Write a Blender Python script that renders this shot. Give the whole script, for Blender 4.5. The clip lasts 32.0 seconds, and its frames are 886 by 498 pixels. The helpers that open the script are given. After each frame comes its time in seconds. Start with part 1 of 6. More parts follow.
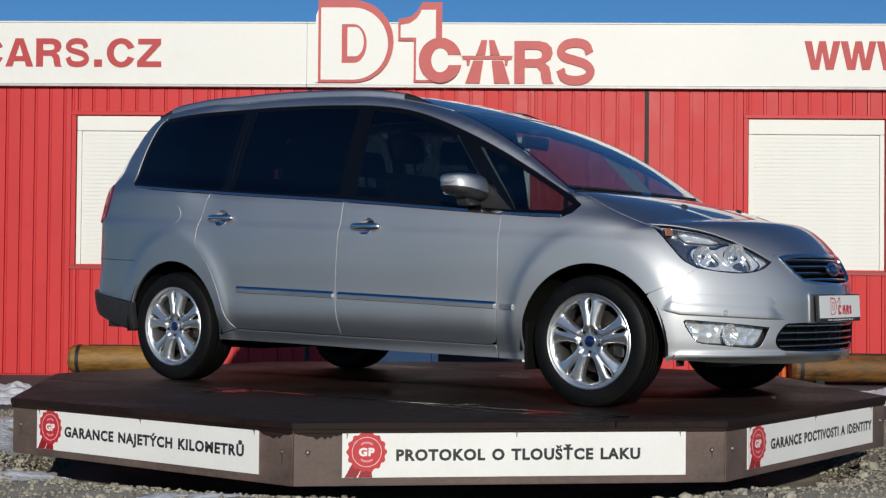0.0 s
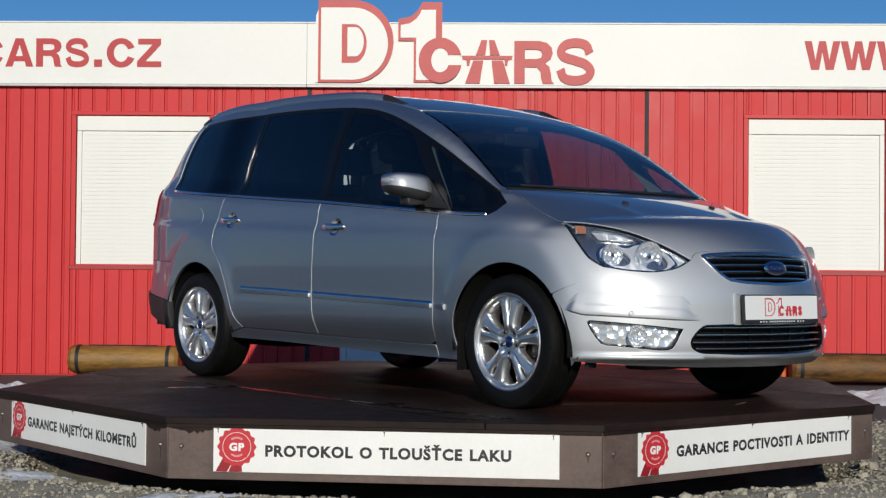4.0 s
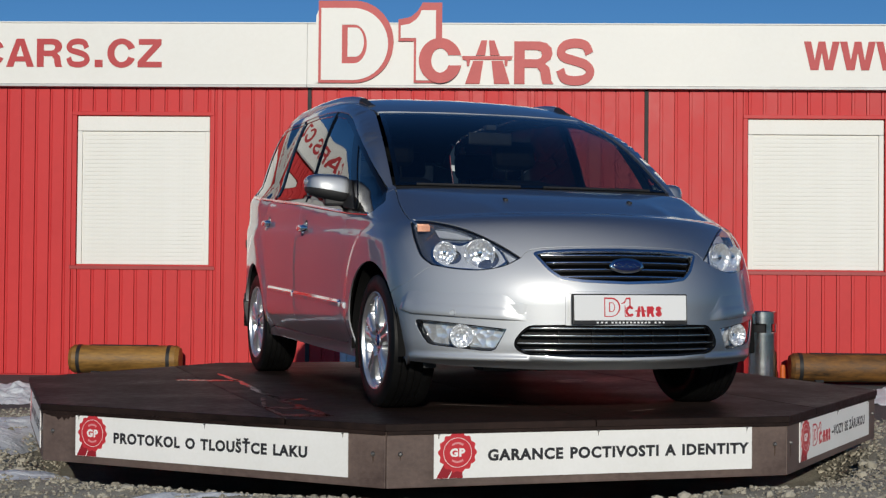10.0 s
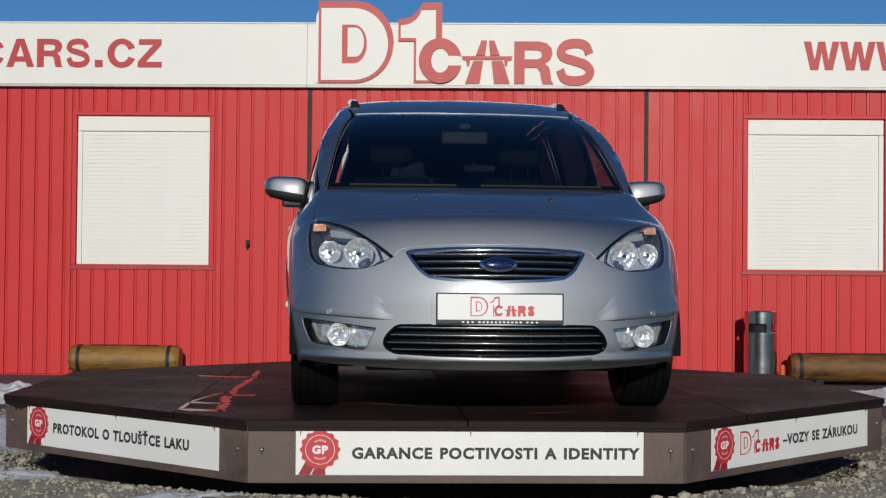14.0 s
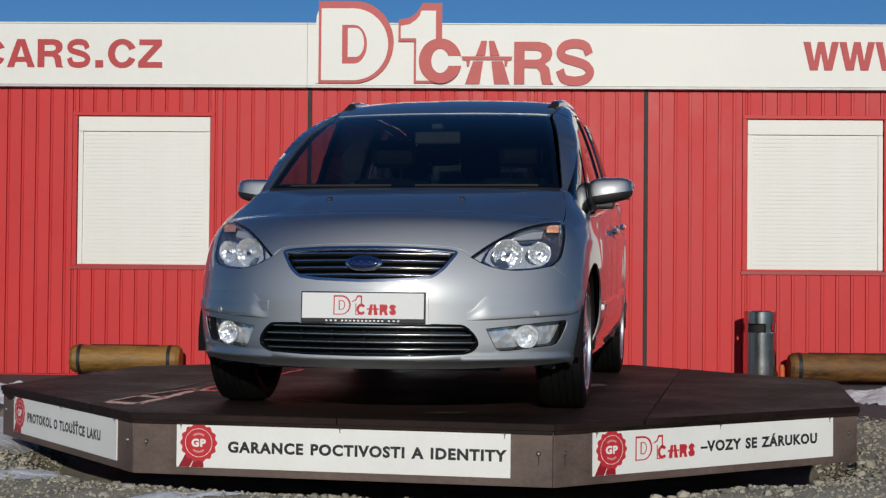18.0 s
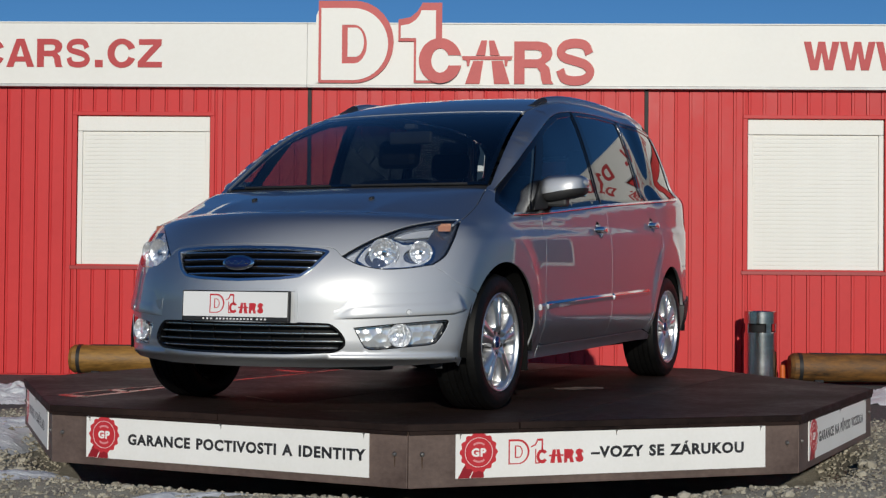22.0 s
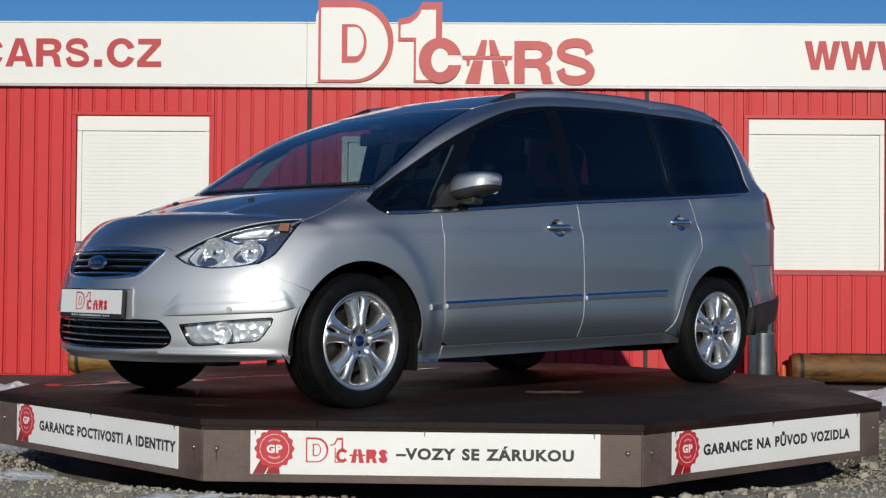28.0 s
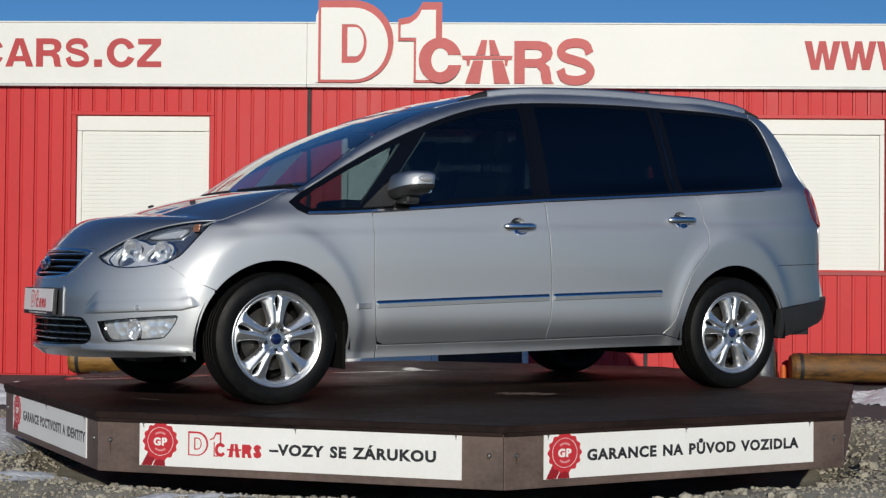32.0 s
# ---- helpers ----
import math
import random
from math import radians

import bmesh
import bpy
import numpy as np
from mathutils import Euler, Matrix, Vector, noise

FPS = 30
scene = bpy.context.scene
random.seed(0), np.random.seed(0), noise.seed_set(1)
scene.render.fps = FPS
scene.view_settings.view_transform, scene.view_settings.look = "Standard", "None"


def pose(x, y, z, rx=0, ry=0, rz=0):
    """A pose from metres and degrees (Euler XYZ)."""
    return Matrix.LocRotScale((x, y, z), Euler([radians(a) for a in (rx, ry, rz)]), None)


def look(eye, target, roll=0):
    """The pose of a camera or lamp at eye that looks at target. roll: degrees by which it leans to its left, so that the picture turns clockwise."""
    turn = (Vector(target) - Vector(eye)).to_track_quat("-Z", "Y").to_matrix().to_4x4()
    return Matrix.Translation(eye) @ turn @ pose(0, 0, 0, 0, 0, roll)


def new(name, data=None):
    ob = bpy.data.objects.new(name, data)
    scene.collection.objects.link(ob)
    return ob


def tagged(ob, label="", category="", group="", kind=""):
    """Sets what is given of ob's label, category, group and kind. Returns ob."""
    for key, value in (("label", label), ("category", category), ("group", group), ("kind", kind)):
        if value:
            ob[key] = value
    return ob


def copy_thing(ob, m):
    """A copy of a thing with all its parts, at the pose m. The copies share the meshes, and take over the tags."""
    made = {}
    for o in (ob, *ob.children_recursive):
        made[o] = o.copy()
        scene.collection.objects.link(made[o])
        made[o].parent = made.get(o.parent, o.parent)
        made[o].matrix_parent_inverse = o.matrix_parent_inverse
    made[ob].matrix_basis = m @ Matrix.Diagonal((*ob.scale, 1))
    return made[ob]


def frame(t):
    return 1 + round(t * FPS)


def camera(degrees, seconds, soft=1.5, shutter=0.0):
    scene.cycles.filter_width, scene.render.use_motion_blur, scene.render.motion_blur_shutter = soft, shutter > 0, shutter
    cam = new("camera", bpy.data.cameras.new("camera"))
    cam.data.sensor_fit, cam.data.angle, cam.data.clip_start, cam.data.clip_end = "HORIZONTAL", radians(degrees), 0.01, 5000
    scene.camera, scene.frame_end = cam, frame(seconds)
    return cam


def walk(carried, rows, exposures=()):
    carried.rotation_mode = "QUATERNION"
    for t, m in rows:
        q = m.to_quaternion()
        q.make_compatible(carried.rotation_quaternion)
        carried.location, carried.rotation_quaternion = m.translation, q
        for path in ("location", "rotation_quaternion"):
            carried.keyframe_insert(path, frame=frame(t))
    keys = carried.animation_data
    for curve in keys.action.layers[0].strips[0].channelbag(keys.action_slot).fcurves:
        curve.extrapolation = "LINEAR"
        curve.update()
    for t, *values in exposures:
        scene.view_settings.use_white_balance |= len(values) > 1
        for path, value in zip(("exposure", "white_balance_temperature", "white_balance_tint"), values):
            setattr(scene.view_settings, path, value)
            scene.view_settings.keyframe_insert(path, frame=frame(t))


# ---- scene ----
# One still camera before a turning platform with a silver family van.
EYE = Vector((0.0, -8.515, 0.778))
AHEAD = Vector((0.00012, math.cos(radians(1.149)), math.sin(radians(1.149))))
cam = camera(33.08, 32.0, soft=1.32)


def station(back):
    """The camera's pose, a few centimetres further back."""
    eye = EYE - AHEAD * back
    return look(eye, eye + AHEAD * 10.0, LEAN)


LEAN = 0.5
walk(cam, [(0.0, station(0.0)), (4.5, station(0.0)), (7.0, station(0.02)), (14.0, station(0.03)),
           (16.6, station(0.068)), (17.2, station(0.07)), (19.0, station(0.025)), (25.0, station(0.038)),
           (27.2, station(0.0)), (32.0, station(0.0))],
     [(0.0, 0.03), (3.0, 0.06), (6.0, 0.06), (9.0, -0.06), (13.0, -0.15), (17.0, -0.18), (20.0, -0.19), (23.0, -0.10), (27.0, 0.0), (32.0, 0.0)])

# ---- light ----
SUN_AZ, SUN_EL = 1.5, 16.0          # degrees to the right behind the camera, and above the ground
sun_dir = Vector((math.sin(radians(SUN_AZ)) * math.cos(radians(SUN_EL)),
                  -math.cos(radians(SUN_AZ)) * math.cos(radians(SUN_EL)), math.sin(radians(SUN_EL))))
world = bpy.data.worlds.new("winter_sky")
scene.world = world
world.use_nodes = True
wn = world.node_tree.nodes
sky = wn.new("ShaderNodeTexSky")
sky.sky_type = "NISHITA"
sky.sun_disc = False
sky.sun_elevation = radians(SUN_EL)
sky.sun_rotation = math.atan2(sun_dir.x, sun_dir.y)
sky.altitude = 1500
sky.air_density, sky.dust_density, sky.ozone_density = 1.0, 0.0, 2.5
wn["Background"].inputs["Strength"].default_value = 0.061
clear = wn.new("ShaderNodeHueSaturation")
clear.inputs["Saturation"].default_value = 1.12
world.node_tree.links.new(sky.outputs[0], clear.inputs["Color"])
cold = wn.new("ShaderNodeMix")
cold.data_type, cold.blend_type = "RGBA", "MULTIPLY"
cold.inputs[0].default_value = 1.0
cold.inputs[7].default_value = (0.54, 0.85, 1.15, 1.0)
world.node_tree.links.new(clear.outputs["Color"], cold.inputs[6])
world.node_tree.links.new(cold.outputs[2], wn["Background"].inputs["Color"])
sun = new("sun", bpy.data.lights.new("sun", "SUN"))
sun.data.energy, sun.data.angle, sun.data.color = 3.12, radians(0.53), (1.0, 0.95, 0.84)
sun.matrix_world = look(sun_dir * 30, (0, 0, 0))


# ---- materials ----
def material(name, color, rough=0.5, metal=0.0, spec=None, coat=0.0, coat_rough=0.03):
    m = bpy.data.materials.new(name)
    m.use_nodes = True
    b = m.node_tree.nodes["Principled BSDF"]
    b.inputs["Base Color"].default_value = (*color, 1)
    b.inputs["Roughness"].default_value = rough
    b.inputs["Metallic"].default_value = metal
    b.inputs["Coat Weight"].default_value = coat
    b.inputs["Coat Roughness"].default_value = coat_rough
    if spec is not None:
        b.inputs["Specular IOR Level"].default_value = spec
    return m


def weather(m, dark, light, scales=(3.0, 40.0), mix=(0.6, 0.4), rough=None, bump=0.0, bump_scale=60.0,
            stretch=(1, 1, 1), rand=0.0):
    """Colour variation at two scales, roughness variation and fine relief, in object space."""
    t = m.node_tree
    n, l = t.nodes, t.links
    b = n["Principled BSDF"]
    co = n.new("ShaderNodeTexCoord")
    mp = n.new("ShaderNodeMapping")
    mp.inputs["Scale"].default_value = stretch
    l.new(co.outputs["Object"], mp.inputs["Vector"])
    vec = mp.outputs["Vector"]
    if rand:
        oi = n.new("ShaderNodeObjectInfo")
        ad = n.new("ShaderNodeVectorMath")
        ad.operation = "ADD"
        sc = n.new("ShaderNodeVectorMath")
        sc.operation = "SCALE"
        sc.inputs[0].default_value = (17.0, 31.0, 23.0)
        l.new(oi.outputs["Random"], sc.inputs["Scale"])
        l.new(vec, ad.inputs[0])
        l.new(sc.outputs[0], ad.inputs[1])
        vec = ad.outputs[0]
    out = None
    for s, w in zip(scales, mix):
        no = n.new("ShaderNodeTexNoise")
        no.inputs["Scale"].default_value = s
        no.inputs["Detail"].default_value = 5
        no.inputs["Roughness"].default_value = 0.6
        l.new(vec, no.inputs["Vector"])
        mu = n.new("ShaderNodeMath")
        mu.operation = "MULTIPLY"
        mu.inputs[1].default_value = w
        l.new(no.outputs["Fac"], mu.inputs[0])
        if out is None:
            out = mu.outputs[0]
        else:
            ad = n.new("ShaderNodeMath")
            ad.operation = "ADD"
            l.new(out, ad.inputs[0])
            l.new(mu.outputs[0], ad.inputs[1])
            out = ad.outputs[0]
    if rand:
        ma = n.new("ShaderNodeMath")
        ma.operation = "MULTIPLY_ADD"
        ma.inputs[1].default_value = rand
        oi = n.new("ShaderNodeObjectInfo")
        l.new(oi.outputs["Random"], ma.inputs[0])
        l.new(out, ma.inputs[2])
        out = ma.outputs[0]
    cr = n.new("ShaderNodeValToRGB")
    cr.color_ramp.elements[0].position, cr.color_ramp.elements[1].position = 0.36, 0.66 + rand * 0.5
    cr.color_ramp.elements[0].color, cr.color_ramp.elements[1].color = (*dark, 1), (*light, 1)
    l.new(out, cr.inputs["Fac"])
    l.new(cr.outputs["Color"], b.inputs["Base Color"])
    if rough:
        mr = n.new("ShaderNodeMapRange")
        mr.inputs["From Min"].default_value, mr.inputs["From Max"].default_value = 0.35, 0.65
        mr.inputs["To Min"].default_value, mr.inputs["To Max"].default_value = rough
        l.new(out, mr.inputs["Value"])
        l.new(mr.outputs[0], b.inputs["Roughness"])
    if bump:
        no = n.new("ShaderNodeTexNoise")
        no.inputs["Scale"].default_value = bump_scale
        no.inputs["Detail"].default_value = 6
        l.new(vec, no.inputs["Vector"])
        bu = n.new("ShaderNodeBump")
        bu.inputs["Strength"].default_value = 0.6
        bu.inputs["Distance"].default_value = bump
        l.new(no.outputs["Fac"], bu.inputs["Height"])
        l.new(bu.outputs["Normal"], b.inputs["Normal"])
    return m


M = {}
M["red_clad"] = weather(material("red_cladding_paint", (0.55, 0.028, 0.03), 0.45, spec=0.3), (0.53, 0.022, 0.024), (0.62, 0.036, 0.037),
                        (0.9, 14.0), (0.7, 0.3), (0.38, 0.55), 0.0006, 30, rand=0.12)
M["red_trim"] = weather(material("red_trim_paint", (0.33, 0.02, 0.02), 0.45), (0.30, 0.018, 0.018), (0.38, 0.03, 0.03), (3, 60), bump=0.0003)
M["white_panel"] = weather(material("white_sheet_panel", (0.80, 0.79, 0.74), 0.45), (0.76, 0.745, 0.69), (0.83, 0.82, 0.77), (0.7, 25.0), (0.75, 0.25), (0.4, 0.55), 0.0004, 12)
M["shutter"] = weather(material("white_shutter_plastic", (0.80, 0.79, 0.73), 0.5), (0.77, 0.755, 0.69), (0.83, 0.82, 0.77), (1.5, 60), bump=0.0002)
M["grey_flash"] = weather(material("grey_flashing_metal", (0.42, 0.42, 0.42), 0.5, 0.3), (0.36, 0.36, 0.36), (0.5, 0.5, 0.49), (4, 60), bump=0.0003)
M["text_red"] = weather(material("deep_red_vinyl", (0.47, 0.022, 0.028), 0.5), (0.44, 0.020, 0.025), (0.50, 0.030, 0.034), (4, 60))
M["logo_red"] = weather(material("red_vinyl_letter", (0.50, 0.045, 0.045), 0.5), (0.47, 0.042, 0.042), (0.55, 0.06, 0.055), (4, 60))
M["black_post"] = weather(material("black_joint_rubber", (0.02, 0.02, 0.022), 0.7), (0.015, 0.015, 0.016), (0.035, 0.034, 0.034), (8, 80))
M["deck"] = weather(material("dark_brown_deck_plywood", (0.022, 0.013, 0.011), 0.6, spec=0.14), (0.007, 0.0042, 0.0036), (0.034, 0.020, 0.0165),
                    (1.6, 24.0), (0.65, 0.35), (0.42, 0.75), 0.0012, 90, rand=0.05)
M["skirt"] = weather(material("brown_skirt_plywood", (0.085, 0.056, 0.045), 0.6), (0.062, 0.039, 0.032), (0.165, 0.116, 0.096),
                     (2.4, 40.0), (0.7, 0.3), (0.45, 0.75), 0.0008, 120, stretch=(1, 1, 1.4))
M["sign_white"] = weather(material("white_sign_board", (0.82, 0.81, 0.77), 0.35), (0.82, 0.81, 0.77), (0.88, 0.87, 0.84), (2.5, 70), rough=(0.3, 0.45))
M["sign_black"] = material("black_print", (0.022, 0.022, 0.024), 0.4)
M["sign_red"] = material("red_print", (0.55, 0.03, 0.04), 0.4)
M["steel"] = weather(material("zinc_screw", (0.2, 0.19, 0.18), 0.5, 0.8), (0.12, 0.11, 0.10), (0.26, 0.25, 0.24), (20, 200))
M["log_old"] = weather(material("weathered_log_wood", (0.15, 0.07, 0.015), 0.6), (0.030, 0.016, 0.006), (0.24, 0.105, 0.020), (5.0, 26.0), (0.65, 0.35), (0.5, 0.75), 0.003, 40, stretch=(0.6, 2, 2))
M["log"] = weather(material("varnished_log_wood", (0.25, 0.12, 0.02), 0.5), (0.10, 0.050, 0.012), (0.36, 0.185, 0.035), (4.0, 30.0), (0.6, 0.4), (0.4, 0.65), 0.002, 50, stretch=(0.4, 2, 2))
M["strap"] = material("black_strap_iron", (0.02, 0.02, 0.02), 0.6, 0.3)
M["stainless"] = weather(material("brushed_stainless", (0.66, 0.66, 0.65), 0.28, 1.0), (0.54, 0.54, 0.53), (0.68, 0.68, 0.67), (3, 50), rough=(0.12, 0.24), stretch=(1, 1, 8))
M["dark_in"] = material("dark_inside", (0.012, 0.012, 0.013), 0.8)
M["door_white"] = weather(material("white_door_plastic", (0.78, 0.78, 0.76), 0.35), (0.74, 0.74, 0.72), (0.82, 0.82, 0.8), (2, 50))


# ---- mesh helpers ----
def part(name, bm, mat, parent=None, label=""):
    me = bpy.data.meshes.new(name)
    bm.to_mesh(me)
    bm.free()
    me.materials.append(M[mat])
    ob = new(name, me)
    ob.parent = parent
    return tagged(ob, label)


def share(name, me, parent, m):
    """Another object on the same mesh."""
    ob = new(name, me)
    ob.parent = parent
    ob.matrix_basis = m
    return ob


def empty(name, m=Matrix(), label="", category="", group="", kind=""):
    ob = new(name)
    ob.matrix_basis = m
    return tagged(ob, label, category, group, kind)


def box(bm, x0, x1, y0, y1, z0, z1, bevel=0.0, seg=2):
    r = bmesh.ops.create_cube(bm, size=1, matrix=Matrix.Translation(((x0 + x1) / 2, (y0 + y1) / 2, (z0 + z1) / 2))
                              @ Matrix.Diagonal((abs(x1 - x0), abs(y1 - y0), abs(z1 - z0), 1)))
    if bevel:
        es = {e for v in r["verts"] for e in v.link_edges}
        bmesh.ops.bevel(bm, geom=list(es), offset=bevel, segments=seg, affect="EDGES", profile=0.5)
    return bm


def boxes(*rows, bevel=0.0):
    bm = bmesh.new()
    for r in rows:
        box(bm, *r, bevel=bevel)
    return bm


def tube(bm, p0, p1, r0, r1=None, seg=16, cap=True):
    p0, p1 = Vector(p0), Vector(p1)
    d = p1 - p0
    bmesh.ops.create_cone(bm, cap_ends=cap, segments=seg, radius1=r0, radius2=r0 if r1 is None else r1, depth=d.length,
                          matrix=Matrix.Translation((p0 + p1) / 2) @ d.to_track_quat("Z", "Y").to_matrix().to_4x4())
    return bm


def lathe(profile, seg=48, axis="Z"):
    """A turned body from (radius, height) pairs round an axis."""
    bm = bmesh.new()
    rings = []
    for r, h in profile:
        ring = []
        for k in range(seg):
            a = 2 * math.pi * k / seg
            c, s = r * math.cos(a), r * math.sin(a)
            ring.append(bm.verts.new((c, s, h) if axis == "Z" else (c, h, s) if axis == "Y" else (h, c, s)))
        rings.append(ring)
    for a, b in zip(rings, rings[1:]):
        for k in range(seg):
            bm.faces.new((a[k], a[(k + 1) % seg], b[(k + 1) % seg], b[k]))
    bmesh.ops.remove_doubles(bm, verts=bm.verts, dist=1e-5)
    bmesh.ops.recalc_face_normals(bm, faces=bm.faces)
    return bm


def smooth(ob, angle=35):
    me = ob.data
    me.polygons.foreach_set("use_smooth", [True] * len(me.polygons))
    me.set_sharp_from_angle(angle=radians(angle))
    return ob


def outline(pts, depth, y=0.0):
    """A flat shape in the x-z plane with depth towards -y, from its outline; holes follow as further loops."""
    loops = pts if isinstance(pts[0][0], (tuple, list)) else [pts]
    cu = bpy.data.curves.new("shape", "CURVE")
    cu.dimensions, cu.fill_mode, cu.extrude = "2D", "BOTH", depth / 2
    for lp in loops:
        sp = cu.splines.new("POLY")
        sp.points.add(len(lp) - 1)
        for q, (a, b) in zip(sp.points, lp):
            q.co = (a, b, 0, 1)
        sp.use_cyclic_u = True
    return curve_bm(cu, Matrix.Translation((0, y - depth / 2, 0)) @ Matrix.Rotation(radians(90), 4, "X"))


def curve_bm(cu, m):
    ob = bpy.data.objects.new("tmp", cu)
    scene.collection.objects.link(ob)
    dg = bpy.context.evaluated_depsgraph_get()
    me = bpy.data.meshes.new_from_object(ob.evaluated_get(dg))
    bpy.data.objects.remove(ob)
    bm = bmesh.new()
    bm.from_mesh(me)
    bpy.data.meshes.remove(me)
    bpy.data.curves.remove(cu)
    bmesh.ops.transform(bm, matrix=m, verts=bm.verts)
    return bm


def lettering(text, width, height, depth=0.002, bold=0.03, m=Matrix()):
    """Raised letters in the x-z plane, facing -y, from the lower left corner; scaled to width and capital height."""
    cu = bpy.data.curves.new("text", "FONT")
    cu.body, cu.size, cu.extrude, cu.offset = text, 1.0, 0.01, bold
    cu.space_character = 1.13
    cu.space_word = 1.25
    cu.resolution_u = 3
    bm = curve_bm(cu, Matrix())
    xs = [v.co.x for v in bm.verts]
    x0, x1 = min(xs), max(xs)
    cap = 0.70 + 2 * bold
    s = Matrix.Diagonal((width / (x1 - x0), height / cap, depth / 0.02, 1))
    bmesh.ops.transform(bm, verts=bm.verts, matrix=m @ Matrix.Rotation(radians(90), 4, "X") @ s @ Matrix.Translation((-x0, bold, -0.01)))
    return bm


def words(bm, gap):
    """Splits a line of letters into one mesh for each word."""
    vs = sorted(bm.verts, key=lambda v: v.co.x)
    spans, seen, todo = [], set(), None
    for v in vs:
        if v in seen:
            continue
        todo, isl = [v], []
        seen.add(v)
        while todo:
            q = todo.pop()
            isl.append(q)
            for e in q.link_edges:
                o = e.other_vert(q)
                if o not in seen:
                    seen.add(o)
                    todo.append(o)
        spans.append((min(q.co.x for q in isl), max(q.co.x for q in isl)))
    spans.sort()
    cuts, end = [], spans[0][1]
    for a, b in spans[1:]:
        if a - end > gap:
            cuts.append((a + end) / 2)
        end = max(end, b)
    cuts = [-1e9] + cuts + [1e9]
    out = []
    for a, b in zip(cuts, cuts[1:]):
        c = bm.copy()
        bmesh.ops.delete(c, geom=[v for v in c.verts if not a < v.co.x < b], context="VERTS")
        out.append(c)
    bm.free()
    return out


def arc(cx, cy, rx, ry, a0, a1, n=20):
    return [(cx + rx * math.cos(radians(a0 + (a1 - a0) * k / n)), cy + ry * math.sin(radians(a0 + (a1 - a0) * k / n))) for k in range(n + 1)]
# ---- the building ----
WALL = pose(0, 6.0, 0, 0, 0, -1.85)       # u to the right along the wall, -y towards the camera
GROUND_Z = -0.20
EAVE, HEAD = 3.268, 2.637
END_W, END_E = -9.45, 9.35                  # the ends of the building
SHUTTERED = [(-3.612, -2.294, 0.893, 2.350), (2.950, 4.268, 0.893, 2.350)]
GLAZED = [(-8.30, -6.98, 0.893, 2.350), (7.22, 8.54, 0.893, 2.350)]
WINDOWS = SHUTTERED + GLAZED
DOOR = (-1.00, 0.84, -0.13, 2.17)
POSTS = [-4.604, -1.317, 1.970, 5.257]
BOARD = 0.1424


def wall_core():
    """The wall's body behind the cladding, with the openings left out."""
    bm = bmesh.new()
    cuts = sorted(WINDOWS + [DOOR])
    x = END_W
    for a, b, z0, z1 in cuts:
        box(bm, x, a, 0.02, 0.22, GROUND_Z - 0.2, EAVE)
        box(bm, a, b, 0.02, 0.22, z1, EAVE)
        if z0 > 0:
            box(bm, a, b, 0.02, 0.22, GROUND_Z - 0.2, z0)
        x = b
    box(bm, x, END_E, 0.02, 0.22, GROUND_Z - 0.2, EAVE)
    return bm


wall = tagged(part("wall_north", wall_core(), "red_clad"), "long red clad wall of the sales building", "wall", kind="structure")
wall.matrix_basis = WALL


def board_mesh(w, h):
    """One tray of the profiled cladding: a flat face with folded edges and a fine rib beside the joint."""
    bm = bmesh.new()
    prof = [(0.0, 0.018), (0.0025, 0.0), (0.020, -0.001), (0.0225, 0.004), (0.026, 0.004), (0.0285, -0.001), (w - 0.0065, 0.0), (w - 0.004, 0.018)]
    if w < 0.05:
        prof = [(0.0, 0.018), (0.002, 0.0), (w - 0.003, 0.0), (w - 0.001, 0.018)]
    for (a, b), (c, d) in zip(prof, prof[1:]):
        bm.faces.new([bm.verts.new(p) for p in ((a, b, 0), (c, d, 0), (c, d, h), (a, b, h))])
    bmesh.ops.remove_doubles(bm, verts=bm.verts, dist=1e-6)
    me = bpy.data.meshes.new("cladding_board")
    bm.to_mesh(me)
    bm.free()
    me.materials.append(M["red_clad"])
    return me


def lay_cladding():
    foot = GROUND_Z + 0.015
    cache = {}
    marks = [END_W] + [q for q in (-11.0 + BOARD * k for k in range(155)) if END_W + 0.02 < q < END_E - 0.02] + [END_E]
    lips = [q for o in WINDOWS + [DOOR] for q in (o[0] - 0.045, o[1] + 0.045)]
    marks = sorted([q for q in marks if all(abs(q - e) > 0.02 for e in lips)] + lips)
    for x, x1 in zip(marks, marks[1:]):
        mid = (x + x1) / 2
        spans = [(foot, HEAD)]
        for o in WINDOWS + [DOOR]:
            if o[0] - 0.045 < mid < o[1] + 0.045:
                spans = [(o[3] + 0.045, HEAD)] + ([(foot, o[2] - 0.05)] if o[2] > 0 else [])
        for z0, z1 in spans:
            key = (round(x1 - x, 3), round(z1 - z0, 3))
            if key not in cache:
                cache[key] = board_mesh(*key)
            share("cladding_board", cache[key], wall, pose(x, 0, z0))


